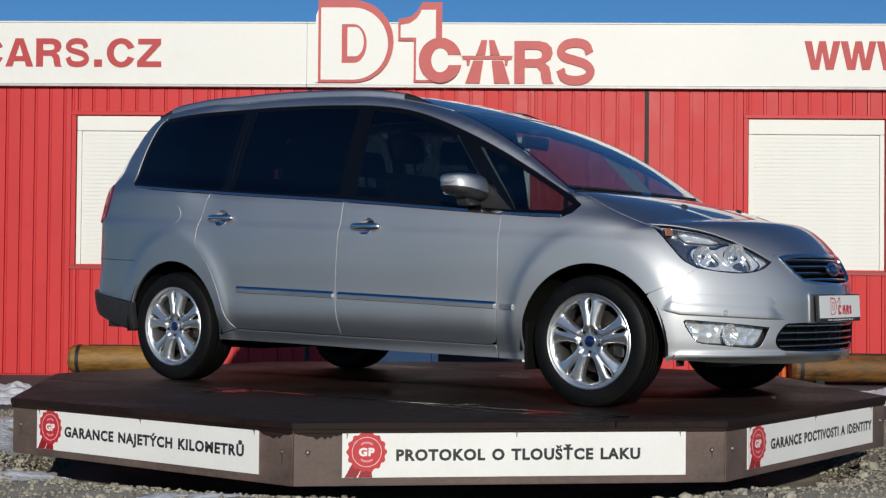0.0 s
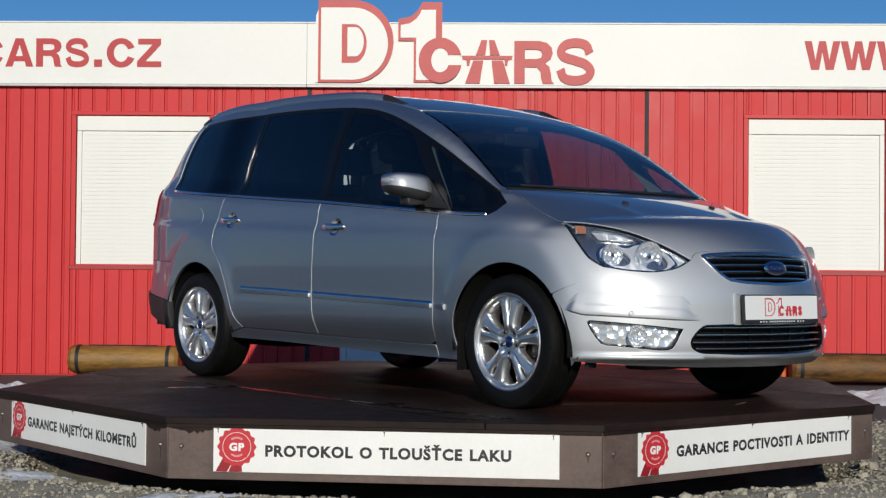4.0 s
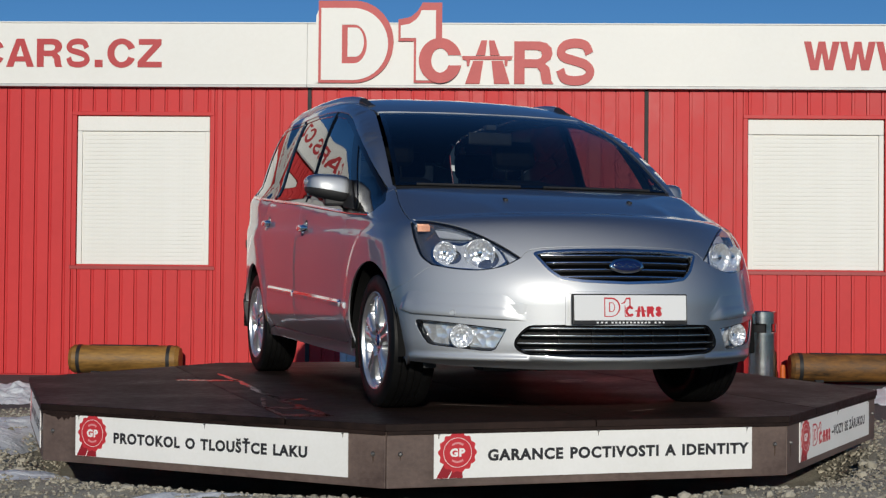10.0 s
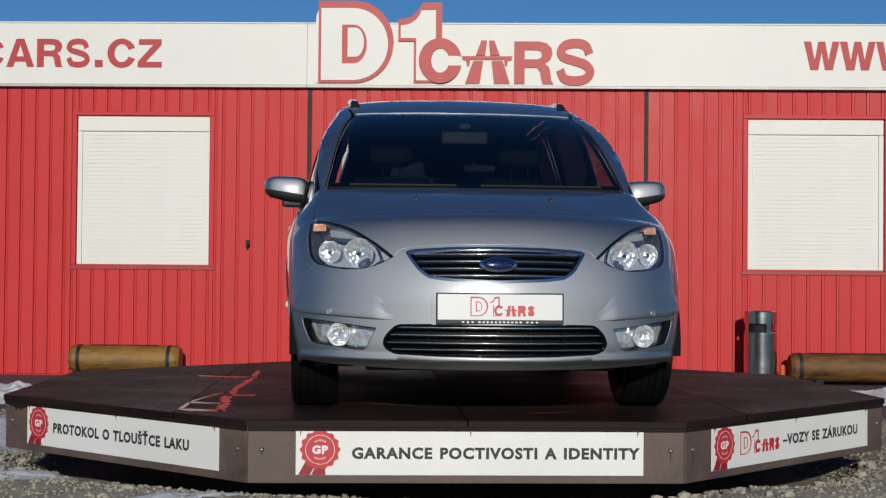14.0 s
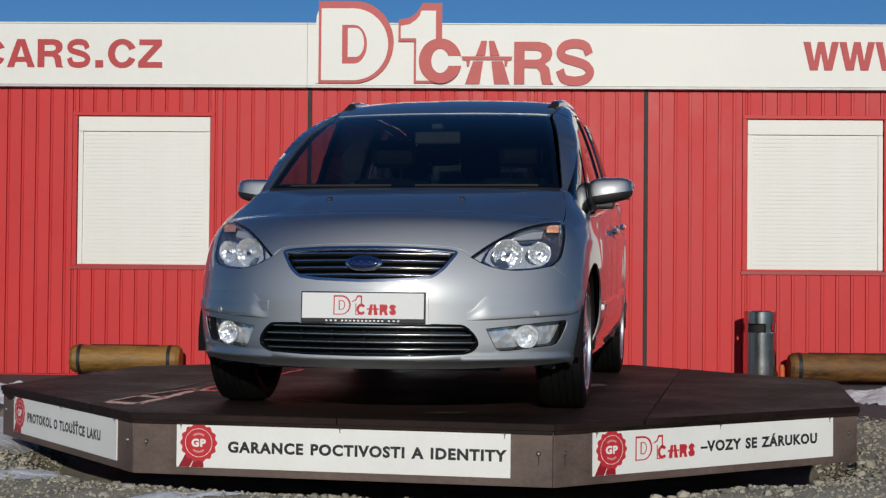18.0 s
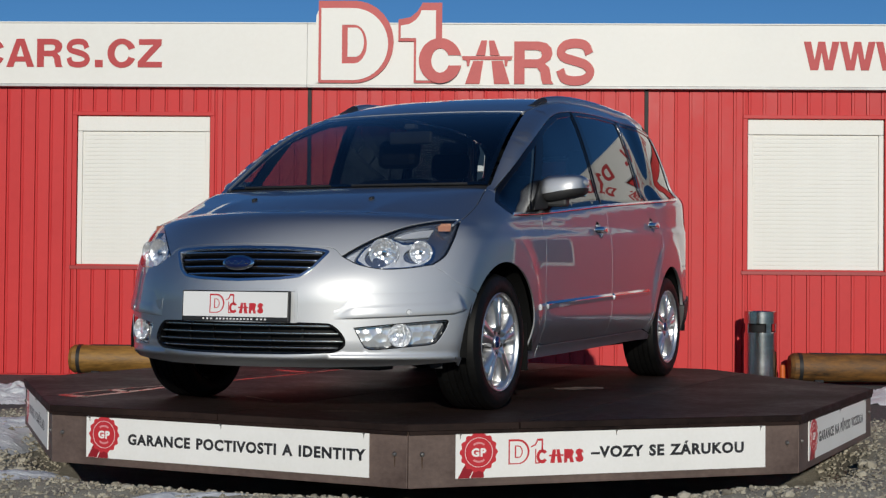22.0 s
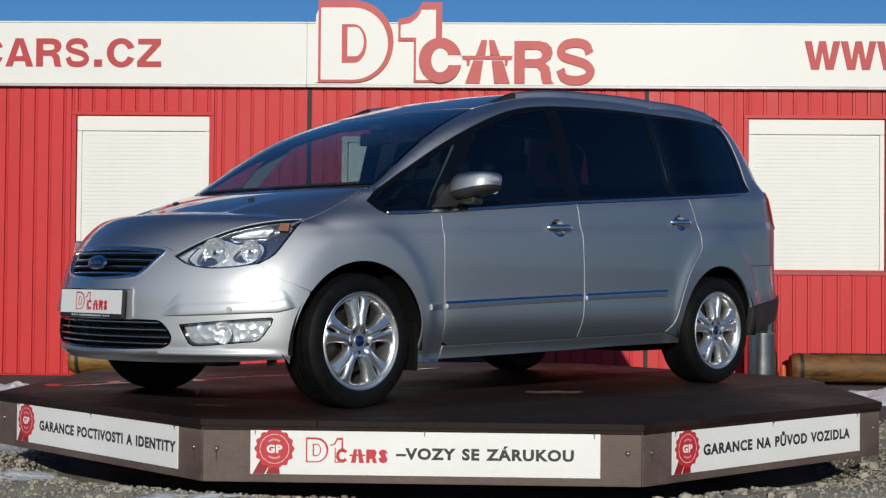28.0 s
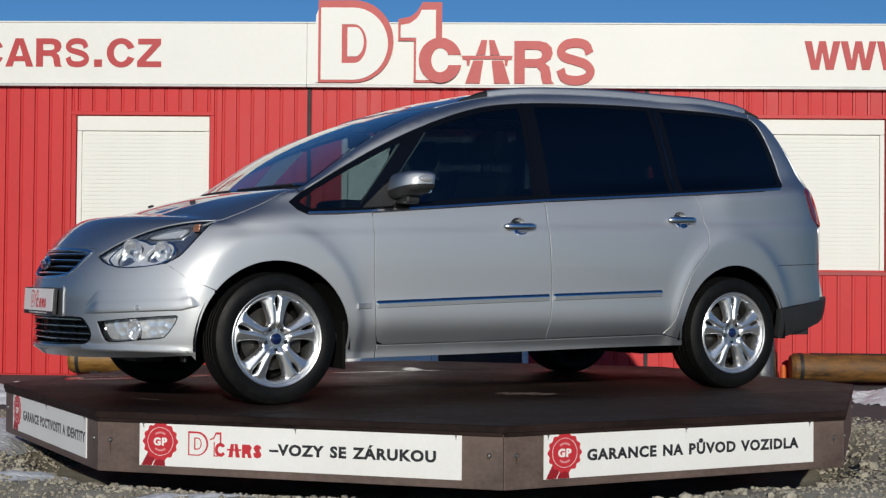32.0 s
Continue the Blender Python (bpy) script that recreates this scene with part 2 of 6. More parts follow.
def roller_window(name, u0, u1, z0, z1):
    w = empty(name, WALL @ pose(u0, 0, z0), "window closed by a white roller shutter, red metal surround", "window", kind="structure")
    W, H = u1 - u0, z1 - z0
    bm = boxes((-0.06, W + 0.06, -0.012, 0.03, -0.05, -0.012), bevel=0.004)
    part("window_sill", bm, "red_trim", w)
    part("surround", boxes((-0.045, 0.0, -0.008, 0.10, -0.012, H + 0.045), (W, W + 0.045, -0.008, 0.10, -0.012, H + 0.045),
                           (-0.045, W + 0.045, -0.016, 0.10, H + 0.008, H + 0.045), bevel=0.003), "red_clad", w)
    part("shutter_box", boxes((0.006, W - 0.006, 0.012, 0.16, H - 0.145, H), bevel=0.006), "shutter", w)
    for a, b in ((0.006, 0.052), (W - 0.052, W - 0.006)):
        part("guide_rail", boxes((a, b, 0.014, 0.09, 0.0, H - 0.147), bevel=0.004), "shutter", w)
    me = None
    n = 33
    p = (H - 0.15) / n
    for k in range(n):
        if me is None:
            bm = bmesh.new()
            prof = [(0.0342, 0), (0.0330, 0.0012), (0.0325, p * 0.3), (0.0322, p * 0.65), (0.0326, p - 0.0020), (0.0342, p - 0.0004)]
            for (a, b), (c, d) in zip(prof, prof[1:]):
                bm.faces.new([bm.verts.new(q) for q in ((0.053, a, b), (W - 0.053, a, b), (W - 0.053, c, d), (0.053, c, d))])
            bmesh.ops.remove_doubles(bm, verts=bm.verts, dist=1e-6)
            ob = part("slat", bm, "shutter", w)
            ob.matrix_basis = pose(0, 0, 0.002)
            me = ob.data
        else:
            share("slat", me, w, pose(0, 0, 0.002 + k * p))
    part("backing", boxes((0.05, W - 0.05, 0.045, 0.052, 0, H - 0.15)), "shutter", w)


def glazed_window(name, u0, u1, z0, z1):
    w = empty(name, WALL @ pose(u0, 0, z0), "dark glazed window in a white frame, red metal surround", "window", kind="structure")
    W, H = u1 - u0, z1 - z0
    part("window_sill", boxes((-0.06, W + 0.06, -0.012, 0.03, -0.05, -0.012), bevel=0.004), "red_trim", w)
    part("surround", boxes((-0.045, 0.0, -0.008, 0.10, -0.012, H + 0.045), (W, W + 0.045, -0.008, 0.10, -0.012, H + 0.045),
                           (-0.045, W + 0.045, -0.016, 0.10, H + 0.008, H + 0.045), bevel=0.003), "red_clad", w)
    part("window_frame", boxes((0.006, 0.09, 0.03, 0.09, 0.0, H - 0.20), (W - 0.09, W - 0.006, 0.03, 0.09, 0.0, H - 0.20), (0.09, W - 0.09, 0.03, 0.09, 0.0, 0.085),
                               (0.006, W - 0.006, 0.02, 0.14, H - 0.20, H), bevel=0.004), "shutter", w)
    part("pane", boxes((0.088, W - 0.088, 0.055, 0.065, 0.083, H - 0.198)), "tint_glass", w)


M["tint_glass"] = material("dark_window_glass", (0.02, 0.025, 0.03), 0.03, 0.0, 0.6)
for k, o in enumerate(SHUTTERED):
    roller_window("window_%d" % (k + 1), *o)
for k, o in enumerate(GLAZED):
    glazed_window("window_%d" % (k + 3), *o)
for u0, u1 in ((END_W - 0.02, END_W + 0.13), (END_E - 0.13, END_E + 0.02)):
    p = part("corner_post", boxes((u0, u1, -0.022, 0.24, GROUND_Z + 0.005, HEAD - 0.008), bevel=0.006), "white_panel")
    p.matrix_basis = WALL
    tagged(p, "white sheet-metal corner post of the red building", "trim", "corner posts of the building", "structure")

for u in POSTS:
    p = part("joint_strip", boxes((u - 0.020, u + 0.020, -0.010, 0.02, GROUND_Z + 0.01, HEAD), bevel=0.004), "black_post")
    p.matrix_basis = WALL
    tagged(p, "black upright joint strip between the wall units", "trim", "joint strips on the red wall", "structure")

roof = part("roof", boxes((END_W, END_E, 0.06, 5.8, EAVE - 0.02, EAVE + 0.02)), "grey_flash")
roof.matrix_basis = WALL
tagged(roof, "flat grey sheet roof of the sales building", "roof", kind="structure")
back = part("wall_back", boxes((END_W, END_E, 5.6, 5.8, GROUND_Z - 0.2, EAVE - 0.021), (END_W, END_W + 0.2, 0.25, 5.59, GROUND_Z - 0.2, EAVE - 0.021),
                               (END_E - 0.2, END_E, 0.25, 5.59, GROUND_Z - 0.2, EAVE - 0.021)), "red_clad")
back.matrix_basis = WALL
tagged(back, "red end and back walls of the sales building", "wall", kind="structure")

# fascia of white sheets with a grey drip edge
fascia = empty("fascia", WALL, "white sheet-metal sign fascia along the eaves", "fascia", kind="structure")
joints = [END_W - 0.05, -4.7, -1.34, 6.4, END_E + 0.05]
for a, b in zip(joints, joints[1:]):
    part("panel", boxes((a + 0.001, b - 0.001, -0.060, 0.019, HEAD + 0.024, EAVE - 0.012), bevel=0.002), "white_panel", fascia)
    part("drip_edge", boxes((a + 0.001, b - 0.001, -0.072, 0.019, HEAD - 0.004, HEAD + 0.022), bevel=0.003), "grey_flash", fascia)
    part("cap_flashing", boxes((a + 0.001, b - 0.001, -0.066, 0.058, EAVE - 0.010, EAVE + 0.004), bevel=0.003), "white_panel", fascia)


def L(x, z):
    """The emblem's own drawing units to metres on the wall."""
    return (-0.02 + (x / 2.9 - 244) * 0.00551, 3.5 - z / 2.9 * 0.00554)


def softened(poly, times=2):
    """Corners of a closed outline cut off, again and again."""
    for _ in range(times):
        poly = [tuple(a[k] * w + b[k] * (1 - w) for k in (0, 1)) for a, b in zip(poly, poly[1:] + poly[:1]) for w in (0.75, 0.25)]
    return poly


def emblem(parent_pose):
    """The company mark on the fascia: a round-ended frame, a stepped bar, an open ring, a road pictogram and two blocks."""
    e = empty("company_emblem", parent_pose, "large red and white company mark standing above the fascia", "sign")
    y = -0.064

    def shape(name, mat, *loops, depth=0.012, off=0.0, label=""):
        return part(name, outline([[L(*q) for q in lp] for lp in loops], depth, y - off), mat, e, label)

    def round_frame(x0, x1, top, bottom, r=0.55):
        rx, ry = (x1 - x0) * 0.52, (bottom - top) / 2
        cx, cy = x1 - rx, (top + bottom) / 2
        return [(x0, bottom), (x0, top)] + [(cx + rx * math.sin(radians(a)), cy - ry * math.cos(radians(a))) for a in range(0, 181, 9)]

    shape("round_panel", "logo_red", round_frame(72, 458, 10, 430), depth=0.02, label="red round-ended border panel")
    shape("round_panel_face", "white_panel", round_frame(86, 430, 48, 416), round_frame(193, 321, 133, 331), depth=0.006, off=0.02)
    shape("inner_face", "white_panel", round_frame(222, 306, 148, 297), depth=0.006, off=0.02)
    shape("side_panel", "white_panel", [(58, 128), (60, 85), (74, 52), (74, 430), (58, 430)], depth=0.012)
    bar = [(482, 105), (545, 92), (580, 62), (606, 18), (706, 18), (706, 428), (562, 428), (562, 216), (482, 216)]
    bar_in = [(494, 136), (540, 128), (574, 104), (590, 84), (600, 58), (674, 58), (674, 416), (574, 416), (574, 200), (494, 200)]
    shape("stepped_bar", "logo_red", bar, depth=0.016, label="red stepped upright border panel")
    shape("stepped_bar_face", "white_panel", bar_in, depth=0.006, off=0.016)
    ring = [(806, 288), *[(698 + 110 * math.cos(radians(a)), 315 - 115 * math.sin(radians(a))) for a in range(14, 345, 8)], (806, 340), (744, 340),
            *[(698 + 46 * math.cos(radians(a)), 315 - 62 * math.sin(radians(a))) for a in range(336, 22, -12)], (744, 288)]
    shape("ring_field", "white_panel", [(698 + 106 * math.cos(radians(a)), 315 - 111 * math.sin(radians(a))) for a in range(0, 360, 10)], depth=0.0012, off=0.0224)
    shape("open_ring", "logo_red", ring, depth=0.010, off=0.024)
    for q in ([(907, 210), (937, 210), (928, 286), (880, 286)], [(946, 210), (974, 210), (1002, 286), (953, 286)],
              [(866, 314), (918, 314), (900, 431), (826, 431)], [(960, 314), (1018, 314), (1054, 431), (974, 431)]):
        shape("road_strip", "logo_red", q, depth=0.010)
    shape("bridge_beam", "logo_red", [(808, 290), (1068, 290), (1064, 308), (1044, 312), (1040, 340), (1028, 340), (1026, 308), (852, 308), (846, 340), (834, 340), (832, 312), (812, 308)], depth=0.010)
    shape("block", "logo_red", *[[(1076 + a * 206, 431 - b * 217) for a, b in lp] for lp in GLYPHS["R"]], depth=0.010)
    shape("notched_block", "logo_red", *[[(1288 + a * 204, 434 - b * 232) for a, b in lp] for lp in GLYPHS["S"]], depth=0.010)
    return e


def ribbon(points, width, n=6):
    """The outline of an even stroke along a smooth line."""
    p = [Vector(q) for q in points]
    p = [2 * p[0] - p[1]] + p + [2 * p[-1] - p[-2]]
    line = []
    for i in range(1, len(p) - 2):
        a, b, c, d = p[i - 1:i + 3]
        line += [0.5 * (2 * b + (c - a) * t + (2 * a - 5 * b + 4 * c - d) * t * t + (3 * b - a - 3 * c + d) * t ** 3) for t in (k / n for k in range(n))]
    line.append(p[-2])
    left, right = [], []
    for k, q in enumerate(line):
        t = (line[min(k + 1, len(line) - 1)] - line[max(k - 1, 0)]).normalized()
        left.append((q.x - t.y * width / 2, q.y + t.x * width / 2))
        right.append((q.x + t.y * width / 2, q.y - t.x * width / 2))
    return left + right[::-1]


# heavy grotesque capitals in a unit box: outer line and counters
GLYPHS = {
    "A": [[(0, 0), (0.36, 1), (0.64, 1), (1, 0), (0.75, 0), (0.69, 0.19), (0.31, 0.19), (0.25, 0)], [(0.37, 0.37), (0.63, 0.37), (0.5, 0.78)]],
    "R": [[(0, 0), (0, 1), (0.62, 1), (0.80, 0.96), (0.92, 0.85), (0.95, 0.71), (0.90, 0.58), (0.76, 0.48), (0.87, 0.39), (0.91, 0.2), (0.92, 0.08), (0.98, 0), (0.71, 0), (0.67, 0.12),
           (0.65, 0.28), (0.57, 0.38), (0.26, 0.385), (0.26, 0)], [(0.26, 0.58), (0.26, 0.80), (0.56, 0.80), (0.66, 0.77), (0.69, 0.69), (0.66, 0.61), (0.56, 0.58)]],
    "Z": [[(0, 0), (0, 0.2), (0.64, 0.8), (0.04, 0.8), (0.04, 1), (0.98, 1), (0.98, 0.8), (0.34, 0.2), (1, 0.2), (1, 0)]],
    "W": [[(0, 1), (0.20, 1), (0.305, 0.34), (0.405, 1), (0.595, 1), (0.695, 0.34), (0.80, 1), (1, 1), (0.815, 0), (0.595, 0), (0.50, 0.62), (0.405, 0), (0.185, 0)]],
    ".": [[(0, 0), (0, 0.26), (1, 0.26), (1, 0)]],
    "C": [arc(0.52, 0.5, 0.52, 0.52, 22, 338, 30) + arc(0.52, 0.5, 0.265, 0.32, 338, 22, 26)],
    "S": [ribbon([(0.84, 0.68), (0.74, 0.86), (0.48, 0.912), (0.23, 0.86), (0.125, 0.72), (0.21, 0.60), (0.48, 0.525), (0.74, 0.44), (0.865, 0.29), (0.76, 0.14), (0.49, 0.086), (0.21, 0.14), (0.11, 0.33)], 0.205)]}


def fascia_words(text, u0, scale):
    """One word in raised red capitals; widths and gaps as on the fascia."""
    widths = {"A": 0.275, "R": 0.262, "S": 0.243, ".": 0.078, "C": 0.272, "Z": 0.238, "W": 0.342}
    gaps = {"A": 0.028, "R": 0.026, "S": 0.042, ".": 0.046, "C": 0.028, "W": 0.004, "Z": 0.0}
    loops, u = [], 0.0
    for ch in text:
        loops += [[(u + a * widths[ch] * scale, b * 0.277) for a, b in lp] for lp in GLYPHS[ch]]
        u += (widths[ch] + gaps[ch]) * scale
    t = part("fascia_lettering", outline(loops, 0.006, -0.0605), "text_red")
    t.matrix_basis = WALL @ pose(u0, 0, 2.824)
    return tagged(t, "red bold web address letters on the white fascia", "lettering", "fascia lettering")


emblem(WALL)
fascia_words("CARS.CZ", -4.605, 1.0)
fascia_words("WWW.", 3.475, 1.0)
fascia_words("CARS.CZ", 5.6, 1.0)
fascia_words("WWW.", -7.2, 1.0)
for u in (-5.62, 5.02):
    ring = [(0.0, 0.0), (0.0, 0.275)] + [(0.12 + 0.15 * math.sin(radians(a)), 0.1375 + 0.1375 * math.cos(radians(a))) for a in range(0, 181, 12)]
    hole = [(0.075, 0.06), (0.075, 0.215)] + [(0.12 + 0.075 * math.sin(radians(a)), 0.1375 + 0.0775 * math.cos(radians(a))) for a in range(0, 181, 15)]
    bar = [(0.36, 0.0), (0.36, 0.19), (0.30, 0.17), (0.30, 0.22), (0.38, 0.275), (0.435, 0.275), (0.435, 0.0)]
    for loops in ([ring, hole], [bar]):
        t = part("fascia_block", outline(loops, 0.006, -0.0605), "text_red")
        t.matrix_basis = WALL @ pose(u, 0, 2.826)
        tagged(t, "red block of the company mark on the white fascia", "lettering", "fascia lettering")


def entrance():
    u0, u1, z0, z1 = DOOR
    d = empty("door_1", WALL @ pose(u0, 0, z0), "white entrance door with a glazed side light", "door", kind="structure")
    W, H = u1 - u0, z1 - z0
    part("frame", boxes((0, 0.06, 0.03, 0.12, 0, H), (W - 0.06, W, 0.03, 0.12, 0, H), (0.06, W - 0.06, 0.03, 0.12, H - 0.06, H),
                        (0.90, 0.96, 0.03, 0.12, 0, H - 0.06), bevel=0.004), "door_white", d)
    leaf = part("leaf", boxes((0.065, 0.895, 0.05, 0.10, 0.02, H - 0.065), bevel=0.004), "door_white", d)
    part("panel", boxes((0.20, 0.76, 0.042, 0.049, 0.15, 0.85), (0.20, 0.76, 0.042, 0.049, 1.0, H - 0.2), bevel=0.003), "door_white", leaf)
    bm = boxes((0.10, 0.13, 0.034, 0.049, 1.0, 1.2), bevel=0.004)
    tube(bm, (0.115, 0.035, 1.1), (0.115, 0.0, 1.1), 0.010)
    tube(bm, (0.115, 0.0, 1.1), (0.24, 0.0, 1.1), 0.010)
    part("handle", bm, "stainless", leaf, "steel lever handle")
    part("transom", boxes((0.965, W - 0.065, 0.035, 0.115, 0.9, 0.98), (0.965, W - 0.065, 0.035, 0.115, H - 0.34, H - 0.28), bevel=0.004), "door_white", d)
    for a, b in ((0.01, 0.898), (0.982, H - 0.342), (H - 0.278, H - 0.062)):
        part("pane", boxes((0.962, W - 0.062, 0.07, 0.08, a, b)), "tint_glass", d)
    part("step", boxes((-0.1, W + 0.1, -0.5, 0.02, -0.10, -0.005), bevel=0.01), "grey_flash", d)
    # unseen dark sheet in place of the unlit room behind the panes
    part("room_dark", boxes((-0.02, W + 0.02, 0.35, 0.37, -0.05, H + 0.05)), "dark_in", d)


entrance()

# ---- things along the wall ----
def bollard_log(name, m, length, label, wood="log"):
    e = empty(name, m, label, "log", "banded logs along the wall")
    r = 0.135
    body = part("log_body", lathe([(0.0, 0.0), (r * 0.82, 0.0), (r, 0.035), (r * 1.0, length - 0.035), (r * 0.82, length), (0.0, length)], 40, "X"), wood, e)
    smooth(body, 30)
    for x in (0.075, length - 0.12):
        b = part("strap", lathe([(r - 0.004, x), (r + 0.004, x), (r + 0.004, x + 0.035), (r - 0.004, x + 0.035)], 40, "X"), "strap", e, "black iron strap")
        smooth(b, 30)
    # nothing is cut: a raised dark strip gives the slot's shade
    part("slot_shade_strip", boxes((0.19, length - 0.22, -0.035, 0.035, r - 0.02, r + 0.003), bevel=0.003), "dark_in", e, "dark strip for the shade of a slot along the top")
    for x in (0.22, length - 0.30):
        part("foot_block", boxes((x, x + 0.08, -0.12, 0.12, -r - 0.03, -r * 0.82), bevel=0.006), "dark_in", e)
    return e


bollard_log("timber_log", WALL @ pose(-3.56, -0.28, -0.02), 1.06, "varnished yellow-brown log with black iron straps by the wall")
bollard_log("timber_log", WALL @ pose(3.30, -0.30, -0.03), 1.5, "weathered dark orange-brown log with black iron straps by the wall", "log_old")


def ash_bin():
    e = empty("litter_bin", WALL @ pose(3.01, -0.40, GROUND_Z), "cylindrical stainless-steel litter bin with a dark slot", "bin")
    r = 0.152
    smooth(part("base_ring", lathe([(0, 0), (r * 0.96, 0), (r * 0.96, 0.02), (0, 0.02)], 48), "strap", e))
    smooth(part("can", lathe([(0, 0.02), (r, 0.02), (r, 0.50), (r - 0.006, 0.505), (r - 0.006, 0.3), (0, 0.3)], 64), "stainless", e))
    smooth(part("liner", lathe([(r * 0.72, 0.40), (r * 0.72, 0.60)], 40), "dark_in", e))
    for a in (20, 110, 200, 290):
        c, s = math.cos(radians(a)), math.sin(radians(a))
        bm = bmesh.new()
        bmesh.ops.create_cube(bm, size=1, matrix=Matrix.Translation((r * 0.955 * c, r * 0.955 * s, 0.54)) @ Matrix.Rotation(radians(a), 4, "Z") @ Matrix.Diagonal((0.008, 0.05, 0.13, 1)))
        part("upright", bm, "stainless", e)
    smooth(part("lid", lathe([(r * 0.7, 0.585), (r, 0.585), (r, 0.695), (r - 0.004, 0.70), (r - 0.02, 0.70), (r - 0.03, 0.685), (0, 0.685)], 64), "stainless", e))
    return e


ash_bin()
M["orange"] = material("orange_plastic", (0.6, 0.12, 0.02), 0.5)
mk = part("marker_stub", lathe([(0, 0), (0.028, 0), (0.026, 0.16), (0.018, 0.19), (0, 0.19)], 16), "orange")
mk.matrix_basis = WALL @ pose(3.245, -0.26, GROUND_Z)
tagged(mk, "small orange plastic stub beside the bin", "marker")
bm = boxes((-0.02, 0.02, -0.02, 0.0, -0.03, 0.03), bevel=0.005)
tube(bm, (0, -0.02, 0), (0.015, -0.07, -0.01), 0.010)
tube(bm, (0.015, -0.07, -0.01), (-0.005, -0.075, -0.045), 0.009)
tap = part("wall_tap", bm, "strap")
tap.matrix_basis = WALL @ pose(-1.91, -0.001, 1.11)
tagged(tap, "small black tap on the red wall", "tap")
# ---- the turning platform ----
DECK_Z = 0.180
APO = 2.236                                   # from the axis to the middle of a side
CORNER = APO / math.cos(radians(22.5))
SIDE = 2 * APO * math.tan(radians(22.5))
SKIRT_Z = -0.085
turntable = empty("display_platform", pose(0, 0, 0), "dark brown eight-sided wooden turntable with white signs", "platform")


def deck_board(x0, x1):
    """A deck board between two lines, cut to the octagon."""
    pts = [(CORNER * math.cos(radians(a)), CORNER * math.sin(radians(a))) for a in [22.5 + 45 * k for k in range(8)]]
    pts = [((APO + 0.012) / APO * a, (APO + 0.012) / APO * b) for a, b in pts]

    def clip(poly, side, lim):
        out = []
        for (a, b), (c, d) in zip(poly, poly[1:] + poly[:1]):
            ina, inc = (a - lim) * side <= 0, (c - lim) * side <= 0
            if ina:
                out.append((a, b))
            if ina != inc:
                t = (lim - a) / (c - a)
                out.append((lim, b + t * (d - b)))
        return out
    poly = clip(clip(pts, 1, x1 - 0.003), -1, x0 + 0.003)
    bm = bmesh.new()
    f = bm.faces.new([bm.verts.new((a, b, DECK_Z - 0.028)) for a, b in poly])
    r = bmesh.ops.extrude_face_region(bm, geom=[f])
    bmesh.ops.translate(bm, verts=[v for v in r["geom"] if isinstance(v, bmesh.types.BMVert)], vec=(0, 0, 0.028))
    bmesh.ops.recalc_face_normals(bm, faces=bm.faces)
    bmesh.ops.bevel(bm, geom=[e for e in bm.edges if all(v.co.z > DECK_Z - 0.01 for v in e.verts)], offset=0.003, segments=1, affect="EDGES")
    return bm


edges = [-2.26, -1.28, 0.0, 1.28, 2.26]
for a, b in zip(edges, edges[1:]):
    part("deck_sheet", deck_board(a, b), "deck", turntable)
smooth(part("turning_hub", lathe([(0, GROUND_Z), (0.5, GROUND_Z), (0.5, DECK_Z - 0.03), (0, DECK_Z - 0.03)], 40), "dark_in", turntable))
part("underframe", boxes((-2.0, 2.0, -0.06, 0.06, -0.02, DECK_Z - 0.03), (-0.06, 0.06, -2.0, -0.061, -0.02, DECK_Z - 0.03), (-0.06, 0.06, 0.061, 2.0, -0.02, DECK_Z - 0.03)), "dark_in", turntable)


def seal(m, parent):
    """A red award rosette with two ribbon tails."""
    n = 14
    r = 0.081
    star = []
    for k in range(n * 6):
        a = 2 * math.pi * k / (n * 6)
        star.append((r * (1 + 0.055 * math.cos(n * a)) * math.cos(a), r * (1 + 0.055 * math.cos(n * a)) * math.sin(a)))
    s = part("seal", outline(star, 0.0012), "sign_red", parent, "red rosette seal")
    s.matrix_basis = m
    tails = [[(-0.060, -0.048), (-0.020, -0.066), (-0.042, -0.106), (-0.092, -0.106)], [(-0.018, -0.066), (0.020, -0.070), (0.024, -0.106), (-0.036, -0.106)]]
    for t in tails:
        q = part("ribbon", outline(t, 0.0008, 0.0), "sign_dark_red", s)
    part("ring", outline([arc(0, 0, 0.062, 0.062, 0, 360, 40)[:-1], arc(0, 0, 0.0600, 0.0600, 0, 360, 40)[:-1]], 0.0006, -0.0014), "sign_white", s)
    part("letters", lettering("GP", 0.066, 0.036, 0.0008, 0.05, Matrix.Translation((-0.033, -0.0015, -0.018))), "sign_white", s)
    for a0, rr in ((90, 0.043), (270, 0.043)):
        part("print_line", outline(arc(0, 0, rr, rr, a0 - 38, a0 + 38, 10) + arc(0, 0, rr - 0.008, rr - 0.008, a0 + 38, a0 - 38, 10), 0.0006, -0.0014), "sign_pale_red", s)
    return s


M["rust"] = weather(material("rust_stain", (0.06, 0.035, 0.02), 0.9), (0.04, 0.022, 0.013), (0.09, 0.055, 0.035), (20, 200))
M["sign_dark_red"] = material("dark_red_print", (0.30, 0.012, 0.02), 0.4)
M["sign_pale_red"] = material("pale_red_print", (0.7, 0.3, 0.3), 0.4)


